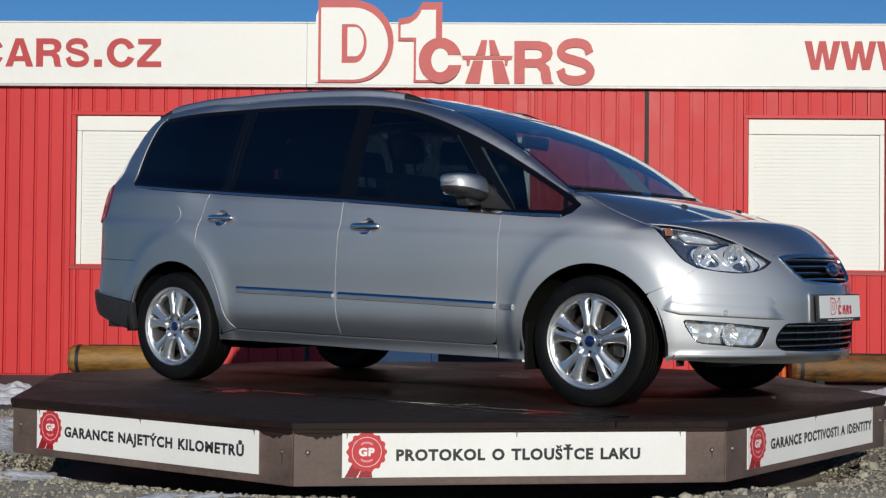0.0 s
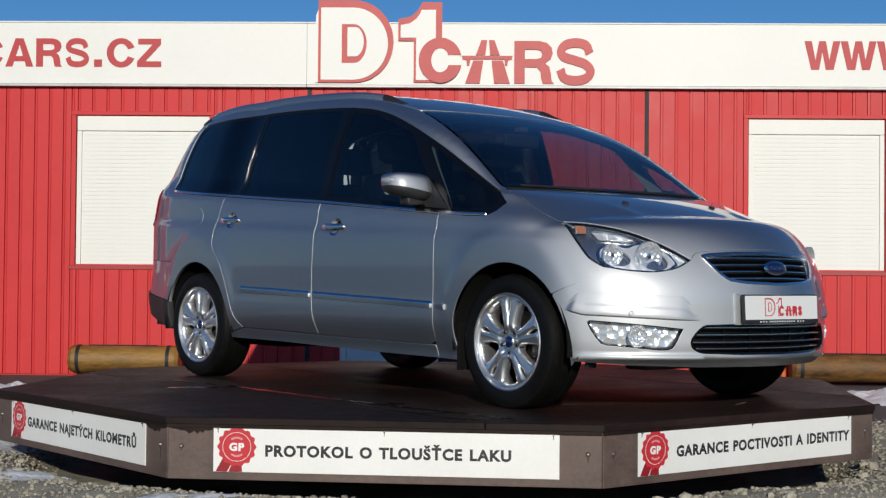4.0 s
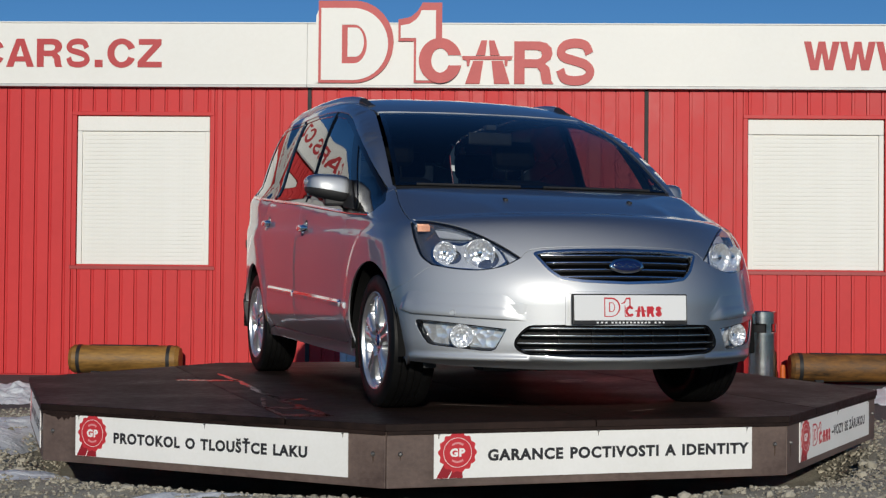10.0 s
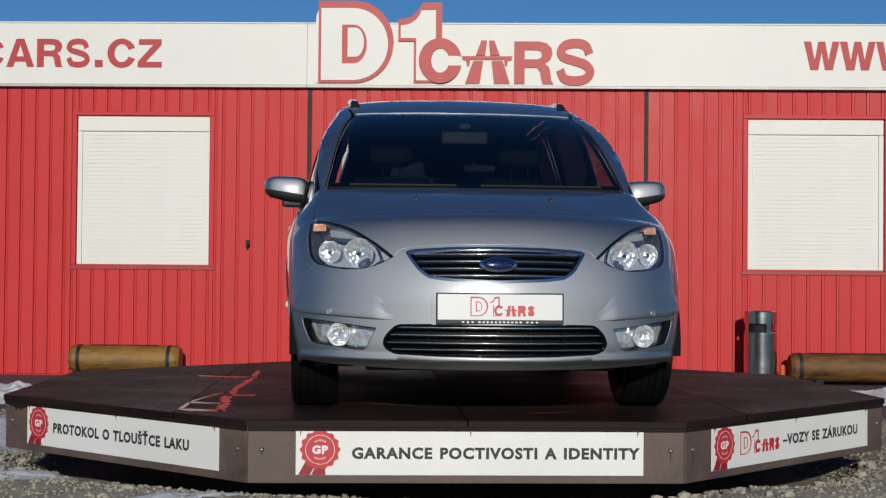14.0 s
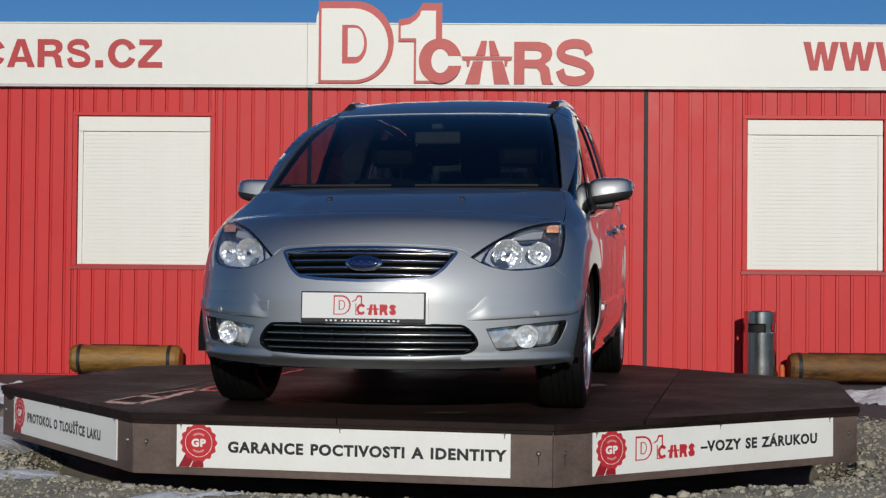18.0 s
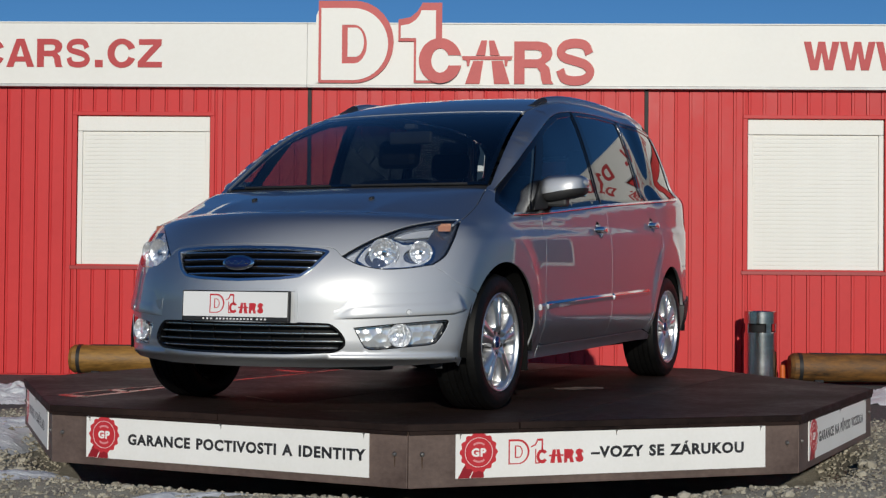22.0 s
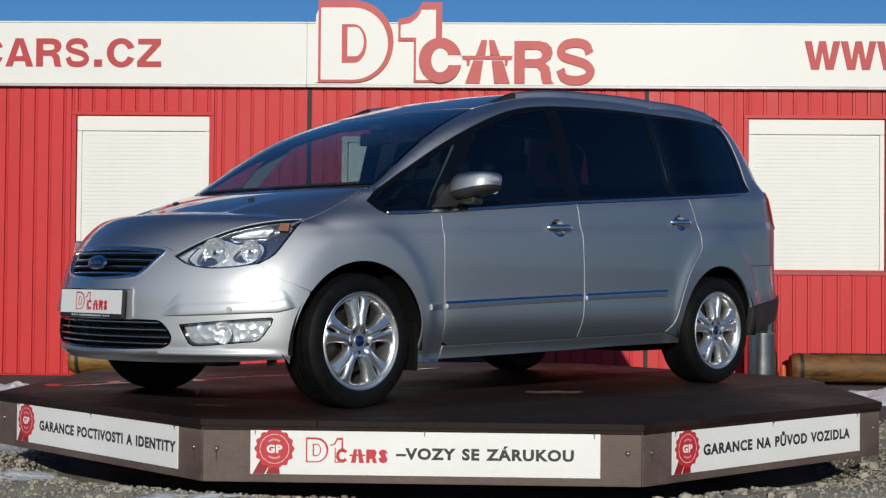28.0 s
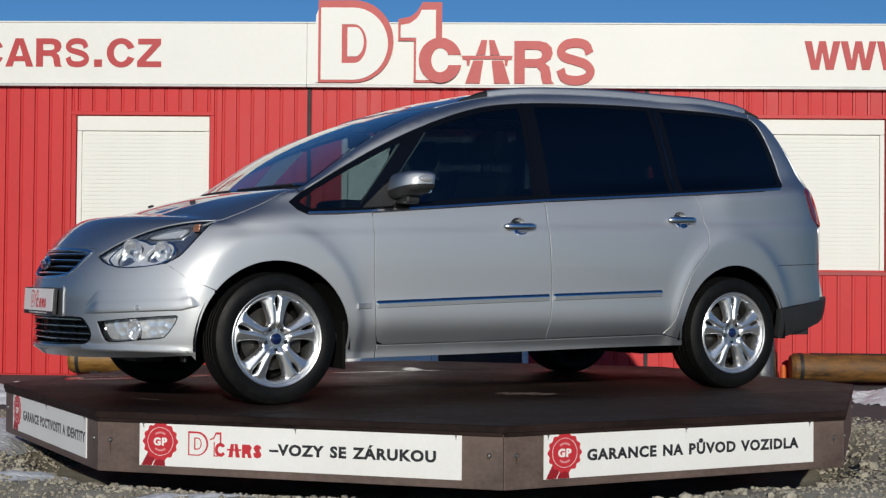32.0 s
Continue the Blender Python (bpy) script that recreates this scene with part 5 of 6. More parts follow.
seat_in(panel("hood", "top", HOOD, "paint", car, fine=0.012, rim=0.012, h=0.026))
ws_low = [(1.205 + 0.06 * (1 - (y / 0.722) ** 2), y) for y in np.linspace(0.722, 0.0, 10)]
ws_top = [(0.410 + 0.05 * (1 - (y / 0.585) ** 2), y) for y in np.linspace(0.0, 0.585, 8)]
half = ws_top + WS_SIDE[::-1][1:-1] + ws_low
WS = half + [(x, -y) for x, y in half[::-1][1:-1]]
windscreen = seat_in(panel("windscreen", "top", WS, "ws_glass", car, gap=0.002, off=-0.003, rim=0.0))
inner = inset(dense(WS, 0.02), 0.026)
seat_in(panel("windscreen_border", "top", WS, "black_gloss", car, holes=[inner], gap=0.001, off=-0.006, rim=0.0, label="black printed border of the windscreen"))
CW = [(x + 0.01, y) for x, y in cowl] + [(x + 0.01, -y) for x, y in cowl[::-1][1:]] + [(x - 0.02, -y) for x, y in ws_low] + [(x - 0.02, y) for x, y in ws_low[::-1][1:]]
seat_in(panel("cowl_cover", "top", CW, "black_plastic", car, off=-0.012, rim=0.01))

# front bumper
FOG = [(0.508, 0.396), (0.66, 0.414), (0.79, 0.428), (0.822, 0.431), (0.828, 0.423), (0.822, 0.395), (0.803, 0.350), (0.788, 0.326), (0.77, 0.319), (0.68, 0.308), (0.60, 0.299), (0.565, 0.299), (0.548, 0.308)]
g_half = [(0.0, 0.742), (0.20, 0.739), (0.34, 0.731), (0.388, 0.722), (0.377, 0.700), (0.335, 0.640), (0.290, 0.606), (0.20, 0.595), (0.0, 0.588)]
GRILLE = softened(dense(g_half + [(-y, z) for y, z in g_half[::-1][1:-1]], 0.03))
l_half = [(0.0, 0.418), (0.30, 0.416), (0.425, 0.413), (0.465, 0.375), (0.484, 0.335), (0.470, 0.305), (0.43, 0.286), (0.25, 0.279), (0.0, 0.277)]
LOWER = softened(dense(l_half + [(-y, z) for y, z in l_half[::-1][1:-1]], 0.035))
EDGE_Y = 0.840
half = ([(0.0, 0.222), (0.4, 0.224), (0.7, 0.234), (EDGE_Y, 0.246)] + [(EDGE_Y, z) for z in np.linspace(0.27, 0.596, 12)] + [(0.81, 0.630)] + LAMP_BOT + NOSE_TOP[1:])
BUMPER = half + [(-y, z) for y, z in half[::-1][1:-1]]
mirror_y = lambda pts: [(-y, z) for y, z in pts]
front_edge = trace("front", [(EDGE_Y, z) for z in np.linspace(0.246, 0.596, 14)], (0, 2))
CORNER_PIECE = front_edge + [(1.725, 0.545)] + [q for q in arch(ARCH_F, 44, -12, n=24) if q[1] < 0.536]
corner = sheet("side", CORNER_PIECE, gap=0.0, h=0.017, fine=0.012)
bumper = seat_in(mesh_part("front_bumper", [sheet("front", BUMPER, holes=[GRILLE, LOWER, FOG, mirror_y(FOG)], gap=0.0, h=0.022, fine=0.012)], "paint", car))
for mir in (False, True):
    mesh_part("bumper_corner", [corner], "paint", bumper, mir)


def wing_sheet():
    """A raised lip with a sharp underside, from the lower grille's corner over the fog lamp and round to the wheel arch."""
    front = [(y, 0.430 + 0.024 * (max(y - 0.44, 0) / 0.41) ** 1.2) for y in np.linspace(0.435, 0.838, 36)]
    P = onto("front", [q[0] for q in front], [q[1] for q in front])
    x_end = P[-1][0]
    xs = np.linspace(x_end - 0.012, 1.786, 14)
    side_pts = onto("side", xs, 0.454 + 0.020 * (x_end - xs) / (x_end - 1.786))
    P = np.concatenate([P, side_pts])
    N = normals(P)
    T = np.gradient(P, axis=0)
    T /= np.linalg.norm(T, axis=1)[:, None]
    U = np.cross(N, T)
    U *= np.sign(U[:, 2])[:, None]
    n = len(P)
    V, NN, F = [], [], []
    sec = ((0.125, -0.003), (0.105, 0.0002), (0.080, 0.0020), (0.060, 0.0042), (0.052, 0.0056), (0.046, 0.0078), (0.040, 0.0092), (0.022, 0.0114), (0.006, 0.0130), (0.001, 0.0110), (-0.002, -0.004))
    for i in range(n):
        f = min(1.0, i / 8) * min(1.0, (n - 1 - i) / 8)
        f = f * f * (3 - 2 * f)
        for u, d in sec:
            q = P[i] + U[i] * u * (0.35 + 0.65 * f)
            g = normals(q[None])[0]
            q = q - g * float(body(*q))
            V.append(q + g * (d * f if d > 0 else d))
            NN.append(np.zeros(3))
    k = len(sec)
    for i in range(n - 1):
        for j in range(k - 1):
            a, b, c, d = i * k + j, i * k + j + 1, (i + 1) * k + j + 1, (i + 1) * k + j
            F.append((a, b, c, d))
    V = np.array(V)
    fn = np.cross(V[F[0][1]] - V[F[0][0]], V[F[0][2]] - V[F[0][0]])
    if fn @ N[0] < 0:
        F = [f[::-1] for f in F]
    return V, np.array(NN), F


wing = wing_sheet()
for mir in (False, True):
    smooth(mesh_part("bumper_wing", [wing], "paint", bumper, mir), 48)


def front_strip(z, y0, y1, width, off, name, mat, parent, bow=0.0, rim=0.014):
    path = [(y, z + bow * (1 - (y / y1) ** 2)) for y in np.linspace(y0, y1, 25)]
    return panel(name, "front", band(path, width), mat, parent, gap=0.0, off=off, rim=rim, h=0.02)


# grilles
up = seat_in(panel("upper_grille", "front", inset(dense(GRILLE, 0.012), -0.006), "grille_black", car, gap=0.0, off=-0.05, rim=0.0))
ring = inset(dense(GRILLE, 0.012), 0.011)
panel("grille_surround", "front", GRILLE, "satin_chrome", up, holes=[ring], gap=0.0005, off=0.004, rim=0.03, h=0.01)
for z, w in ((0.711, 0.352), (0.680, 0.338), (0.649, 0.318), (0.618, 0.290)):
    front_strip(z, -w, w, 0.007, -0.014, "grille_bar", "grille_black", up, 0.004, 0.03)
    front_strip(z + 0.004, -w, w, 0.0034, -0.008, "grille_bar_edge", "satin_chrome", up, 0.004, 0.006)
low = seat_in(panel("lower_grille", "front", inset(dense(LOWER, 0.012), -0.006), "grille_black", car, gap=0.0, off=-0.06, rim=0.0))
ring = inset(dense(LOWER, 0.012), 0.008)
panel("grille_lip", "front", LOWER, "black_gloss", low, holes=[ring], gap=0.0005, off=0.001, rim=0.04, h=0.01)
for z, w in ((0.398, 0.430), (0.366, 0.452), (0.333, 0.468), (0.302, 0.45)):
    front_strip(z, -w, w, 0.006, -0.012, "grille_bar", "grille_black", low, 0.0, 0.030)
    front_strip(z + 0.003, -w, w, 0.0028, -0.009, "grille_bar_edge", "satin_chrome", low, 0.0, 0.006)
for y in (-0.30, -0.15, 0.0, 0.15, 0.30):
    panel("grille_upright", "front", [(y - 0.005, 0.285), (y + 0.005, 0.285), (y + 0.005, 0.41), (y - 0.005, 0.41)], "grille_black", low, gap=0.0, off=-0.045, rim=0.01, h=0.03)


def oval(name, mat, a, b, d, m, parent, label=""):
    bm = bmesh.new()
    bmesh.ops.create_uvsphere(bm, u_segments=32, v_segments=16, radius=1.0, matrix=Matrix.Diagonal((d, a, b, 1)))
    return smooth(cpart(name, bm, mat, parent, m, label), 60)


bx = float(onto("front", [0.0], [0.67])[0][0])
badge = oval("badge", "chrome", 0.080, 0.034, 0.012, pose(bx + 0.012, 0, 0.668, 0, -12, 0), up, "blue oval badge in a chrome rim")
oval("badge_field", "badge_blue", 0.067, 0.0245, 0.010, pose(0.006, 0, 0), badge)
bm = bmesh.new()
for k in range(16):
    y = -0.05 + 0.1 * k / 15
    bmesh.ops.create_uvsphere(bm, u_segments=6, v_segments=4, radius=0.004, matrix=pose(0.0145 - y * y * 1.2, y, 0.006 * math.sin(k * 1.2)))
cpart("badge_scroll", bm, "chrome", badge)

# number plate with the dealer's mark
px = float(onto("front", [0.0], [0.48])[0][0])
plate = cpart("licence_plate", boxes((-0.002, 0.016, -0.268, 0.268, -0.064, 0.068), bevel=0.004), "black_plastic", car, pose(px - 0.012, 0.005, 0.480, 0, -3, 0), "white dealer plate in a black holder")
cpart("plate_face", boxes((0.016, 0.0175, -0.262, 0.262, -0.045, 0.062), bevel=0.001), "plate_white", plate)
PF = [(y, z) for y, z in ((-0.278, 0.414), (0.288, 0.414), (0.288, 0.545), (0.278, 0.556), (-0.268, 0.556), (-0.278, 0.545))]
panel("plate_recess_edge", "front", PF, "paint", bumper, holes=[inset(dense(PF, 0.012), 0.009)], gap=0.0, off=0.006, rim=0.010, h=0.01)
MARK_TURN = Matrix.Rotation(radians(90), 4, "Z")
small_mark(plate, pose(0.0178, 0, 0) @ MARK_TURN @ pose(-0.125, 0, -0.030), 0.27)
for y, w in ((0.0, 0.19), (-0.135, 0.06), (0.135, 0.06)):
    for k in range(max(3, int(w / 0.017))):
        yy = y - w / 2 + (k + 0.5) * w / max(3, int(w / 0.017))
        cpart("print_bar", boxes((0.0162, 0.0166, yy - 0.0050, yy + 0.0040, -0.058, -0.0510)), "plate_white", plate)

# head lamps and fog lamps
BOWLS = ((0.582, 0.714, 0.066), (0.708, 0.719, 0.050))
POD = [(0.494, 0.690), (0.512, 0.742), (0.545, 0.776), (0.585, 0.787), (0.628, 0.776), (0.655, 0.762), (0.685, 0.771), (0.715, 0.775), (0.748, 0.761), (0.766, 0.728),
       (0.760, 0.692), (0.735, 0.668), (0.69, 0.658), (0.60, 0.652), (0.54, 0.660)]
POD = softened(dense(POD, 0.02), 1)
TIP = [(0.452, 0.700), (0.51, 0.748), (0.536, 0.772), (0.503, 0.738), (0.487, 0.690), (0.51, 0.670)]
STRIP = [(0.600, 0.806), (0.65, 0.831), (0.690, 0.844), (0.728, 0.850), (0.728, 0.812), (0.68, 0.806), (0.640, 0.803)]


def glitter(name, color, rough, scale, depth, metal=1.0):
    """Bright moulded metal with small facets."""
    m = material(name, color, rough, metal)
    n, l = m.node_tree.nodes, m.node_tree.links
    co = n.new("ShaderNodeTexCoord")
    vo = n.new("ShaderNodeTexVoronoi")
    vo.inputs["Scale"].default_value = scale
    l.new(co.outputs["Object"], vo.inputs["Vector"])
    bu = n.new("ShaderNodeBump")
    bu.inputs["Strength"].default_value, bu.inputs["Distance"].default_value = 1.0, depth
    l.new(vo.outputs["Distance"], bu.inputs["Height"])
    l.new(bu.outputs["Normal"], n["Principled BSDF"].inputs["Normal"])
    return m


M["reflector_cut"] = glitter("faceted_reflector", (0.92, 0.93, 0.95), 0.20, 45, 0.006, 0.72)
M["fog_cut"] = glitter("faceted_fog_reflector", (0.92, 0.93, 0.95), 0.16, 26, 0.010, 0.6)
M["amber_cut"] = glitter("faceted_amber_reflector", (0.50, 0.22, 0.13), 0.25, 120, 0.002, 0.25)
for side in (1, -1):
    mir = side < 0
    hl = seat_in(panel("headlight", "front", inset(dense(LAMP, 0.012), 0.002), "dark_chrome", car, gap=0.0, off=-0.050, rim=0.0, mirror=mir,
                       label="clear headlight with twin round reflectors and amber indicator"))
    panel("lens", "front", inset(dense(LAMP, 0.012), 0.003), "lens", hl, gap=0.0, off=-0.001, rim=0.006, mirror=mir).visible_shadow = False
    panel("bezel", "front", LAMP, "black_gloss", hl, holes=[inset(dense(LAMP, 0.012), 0.0055)], gap=0.001, off=-0.004, rim=0.006, mirror=mir, h=0.01)
    panel("side_wall", "front", inset(dense(LAMP, 0.012), 0.004), "dark_chrome", hl, holes=[inset(dense(LAMP, 0.012), 0.008)], gap=0.0, off=-0.012, rim=0.040, mirror=mir, h=0.01)
    panel("pod_face", "front", POD, "reflector_soft", hl, holes=[[(0.582 + 0.061 * math.cos(a), 0.714 + 0.055 * math.sin(a)) for a in np.linspace(0, 2 * math.pi, 30, endpoint=False)],
                                                            [(0.708 + 0.046 * math.cos(a), 0.719 + 0.042 * math.sin(a)) for a in np.linspace(0, 2 * math.pi, 30, endpoint=False)]],
          gap=0.0, off=-0.024, rim=0.02, mirror=mir, h=0.012, fine=0.008)
    panel("pod_rim", "front", inset(dense(POD, 0.01), -0.003), "chrome", hl, holes=[inset(dense(POD, 0.01), 0.003)], gap=0.0, off=-0.019, rim=0.012, mirror=mir, h=0.01)
    panel("tip_reflector", "front", TIP, "reflector_soft", hl, off=-0.022, rim=0.02, mirror=mir, h=0.012)
    for y, z, r in BOWLS:
        x = float(onto("front", [y], [z])[0][0]) - 0.012
        bowl = smooth(cpart("reflector_bowl", lathe([(0.0, -0.018), (r * 0.3, -0.017), (r * 0.6, -0.013), (r * 0.82, -0.007), (r * 0.93, 0.0), (r * 0.96, 0.004), (r * 1.0, 0.004), (r * 1.0, -0.015)], 32, "X"), "reflector_cut", hl,
                            pose(x - 0.015, side * y, z, 0, 4, side * 16)), 50)
        smooth(cpart("bulb", lathe([(0, 0.004), (r * 0.17, 0.002), (r * 0.22, -0.006), (r * 0.22, -0.018)], 20, "X"), "chrome", bowl), 50)
    panel("upper_strip", "front", STRIP, "reflector_soft", hl, off=-0.036, rim=0.01, mirror=mir, h=0.015)
    x = float(onto("front", [0.752], [0.832])[0][0]) - 0.036
    cpart("indicator", boxes((-0.003, 0.003, -0.032, 0.026, -0.018, 0.018), bevel=0.0028), "amber_cut", hl, pose(x, side * 0.752, 0.832, 0, -10, side * 8), "amber indicator")
    fg = seat_in(panel("fog_light", "front", inset(dense(FOG, 0.012), -0.004), "fog_cut", car, gap=0.0, off=-0.045, rim=0.0, mirror=mir, label="clear fog light set in the bumper"))
    panel("lens", "front", FOG, "lens", fg, gap=0.003, off=-0.006, rim=0.004, mirror=mir).visible_shadow = False
    panel("frame", "front", FOG, "black_gloss", fg, holes=[inset(dense(FOG, 0.012), 0.0032)], gap=0.0005, off=-0.003, rim=0.04, mirror=mir, h=0.01)
    for y, z, r in ((0.668, 0.362, 0.050),):
        x = float(onto("front", [y], [z])[0][0]) - 0.014
        smooth(cpart("reflector_bowl", lathe([(r * 0.15, -0.03), (r * 0.5, -0.028), (r * 0.85, -0.014), (r, 0.0), (r * 1.06, -0.004)], 28, "X"), "reflector_cut", fg, pose(x, side * y, z, 0, 0, side * 14)), 50)
    # parking sensors in the bumper
    for y, z in ((0.70, 0.462),):
        q = onto("front", [y], [z])[0]
        smooth(cpart("parking_sensor", lathe([(0, 0.0035), (0.009, 0.003), (0.0105, 0.0), (0.0125, 0.0015), (0.0135, -0.004)], 20, "X"), "paint", bumper, pose(q[0] + 0.0105, side * (q[1] + 0.0085), q[2], 0, -2, side * math.degrees(math.atan(1.0 * y)))), 40)

# tow-eye cover line
TOW = dense([(-0.52, 0.455), (-0.44, 0.462), (-0.435, 0.505), (-0.515, 0.500)], 0.01)
panel("tow_eye_cover", "front", TOW, "paint", bumper, gap=0.0, off=0.0015, rim=0.003, h=0.02)

# ---- windows ----
PANES = [("quarter_glass", "side_glass", [(1.278, 0.974), (1.225, 0.938), (0.975, 0.952), (0.70, 1.290), (0.80, 1.246), (1.03, 1.124), (1.19, 1.034)]),
         ("door_glass", "side_glass", [(0.885, 0.960), (0.46, 1.005), (-0.035, 1.046), (-0.035, 1.514), (0.20, 1.477), (0.44, 1.400), (0.56, 1.352)]),
         ("door_glass", "privacy_glass", [(-0.145, 1.052), (-0.135, 1.526), (-0.50, 1.549), (-0.905, 1.557), (-0.945, 1.100), (-0.50, 1.068)]),
         ("rear_side_glass", "privacy_glass", [(-1.040, 1.108), (-1.000, 1.558), (-1.40, 1.554), (-1.635, 1.543), (-1.690, 1.503), (-1.742, 1.37), (-1.772, 1.235), (-1.765, 1.176), (-1.72, 1.157)])]
DLO = DLO_TOP + DLO_REAR[1:] + [(-1.40, 1.117), (-0.95, 1.083), (-0.52, 1.052), (-0.09, 1.022), (0.42, 0.979), (0.92, 0.937), (1.10, 0.924), (1.25, 0.916), (1.298, 0.934)]
seat_in(pair("window_frame", "side", DLO, "black_gloss", both, holes=[p[2] for p in PANES], gap=0.001, off=-0.004, rim=0.012, h=0.03, label="gloss black window frames and pillars"))
for name, mat, poly in PANES:
    seat_in(pair(name, "side", poly, mat, both, gap=-0.004, off=-0.008, rim=0.0, h=0.04))
seat_in(pair("pillar_trim", "side", band([(-0.945, 1.572), (-0.958, 1.40), (-0.972, 1.25), (-0.982, 1.09)], 0.004), "chrome_dark", both, gap=0.0, off=0.002, rim=0.008, h=0.02))
seat_in(pair("pillar_trim", "side", band([(-0.060, 1.540), (-0.060, 1.30), (-0.060, 1.03)], 0.004), "black_gloss", both, gap=0.0, off=0.001, rim=0.008, h=0.02))

# mouldings, handles
def side_bar(name, path, prof, mat, parents):
    """A bar along the body side, from a section of (out, up) pairs."""
    pts = onto("side", [q[0] for q in path], [q[1] for q in path])
    N = normals(pts)
    out = []
    for side, par in zip((1, -1), parents):
        bm = bmesh.new()
        mid = sum(b for a, b in prof) / len(prof)
        ends = [(pts[0], N[0], 0.08, 0.2)] + [(p, n, 1.0, 1.0) for p, n in zip(pts, N)] + [(pts[-1], N[-1], 0.08, 0.2)]
        ends[1] = (pts[0] * 0.9 + pts[1] * 0.1, N[0], 1.0, 1.0)
        ends[-2] = (pts[-1] * 0.9 + pts[-2] * 0.1, N[-1], 1.0, 1.0)
        rings = [[bm.verts.new((p[0], side * (p[1] + a * f * n[1]), p[2] + mid + (b - mid) * g)) for a, b in prof] for p, n, f, g in ends]
        for r0, r1 in zip(rings, rings[1:]):
            for k in range(len(prof) - 1):
                bm.faces.new((r0[k], r0[k + 1], r1[k + 1], r1[k]))
        for r in (rings[0], rings[-1]):
            bm.faces.new(r)
        bmesh.ops.recalc_face_normals(bm, faces=bm.faces)
        out.append(smooth(part(name, bm, mat, par), 25))
        if par is car:
            out[-1].matrix_basis = CAR
    return out


side_bar("belt_trim", curve(BELT_TRIM, 4), [(-0.004, -0.008), (0.005, -0.006), (0.006, -0.002), (0.001, 0.008), (-0.004, 0.008)], "satin_chrome", both)
for path, par in (([(1.005, 0.480), (0.96, 0.482), (0.932, 0.484)], fenders), ([(0.905, 0.484), (0.40, 0.503), (-0.098, 0.520)], front_doors), ([(-0.120, 0.521), (-0.50, 0.533), (-0.835, 0.543)], rear_doors)):
    line = curve(path, 6)
    bars = side_bar("side_moulding", line, [(-0.004, -0.024), (0.010, -0.020), (0.013, -0.002), (0.006, 0.006), (-0.004, 0.006)], "paint", par)
    if par is not fenders:
        side_bar("chrome_strip", line, [(0.004, 0.0062), (0.0125, -0.001), (0.012, 0.003), (0.003, 0.014), (-0.004, 0.014)], "chrome", par)

for (hx, hz), doors in ((HANDLES["front"], front_doors), (HANDLES["rear"], rear_doors)):
    rim_pts = onto("side", [q[0] for q in cup_rim(hx, hz)], [q[1] for q in cup_rim(hx, hz)])
    mid = onto("side", [hx], [hz])[0]
    for side, door in zip((1, -1), doors):
        bm = bmesh.new()
        rings = []
        for f, d in ((1.0, 0.0), (0.93, 0.006), (0.80, 0.013), (0.55, 0.020), (0.25, 0.024)):
            rings.append([bm.verts.new((mid[0] + (p[0] - mid[0]) * f, side * (p[1] - d), mid[2] + (p[2] - mid[2]) * f)) for p in rim_pts])
        for r0, r1 in zip(rings, rings[1:]):
            for k in range(len(r0)):
                bm.faces.new((r0[k], r0[(k + 1) % len(r0)], r1[(k + 1) % len(r0)], r1[k]))
        bm.faces.new(rings[-1])
        bmesh.ops.recalc_face_normals(bm, faces=bm.faces)
        smooth(part("handle_cup", bm, "paint", door), 60)
        bm = bmesh.new()
        rings = []
        for k in range(25):
            u = -1 + 2 * k / 24
            r = (1 - abs(u) ** 5) ** 0.5 * (0.0180 + 0.002 * u * u) + 0.0004
            y = 0.030 - 0.021 * u * u
            rings.append([bm.verts.new((-u * 0.103, side * (y + r * 0.62 * math.cos(a)), r * math.sin(a) + 0.002 * u)) for a in np.linspace(0, 2 * math.pi, 13)[:-1]])
        for r0, r1 in zip(rings, rings[1:]):
            for k in range(12):
                bm.faces.new((r0[k], r0[(k + 1) % 12], r1[(k + 1) % 12], r1[k]))
        bm.faces.new(rings[0])
        bm.faces.new(rings[-1])
        bmesh.ops.recalc_face_normals(bm, faces=bm.faces)
        hd = smooth(part("door_handle", bm, "satin_chrome", door, "chrome pull handle"), 60)
        hd.matrix_basis = pose(mid[0], side * mid[1], mid[2])

# fuel flap on the right side
FLAP = [(-1.375 + 0.062 * math.cos(a), 0.965 + 0.058 * math.sin(a)) for a in np.linspace(0, 2 * math.pi, 28, endpoint=False)]
seat_in(panel("fuel_flap", "side", FLAP, "paint", car, gap=0.0, off=0.002, rim=0.006, h=0.02, mirror=True))

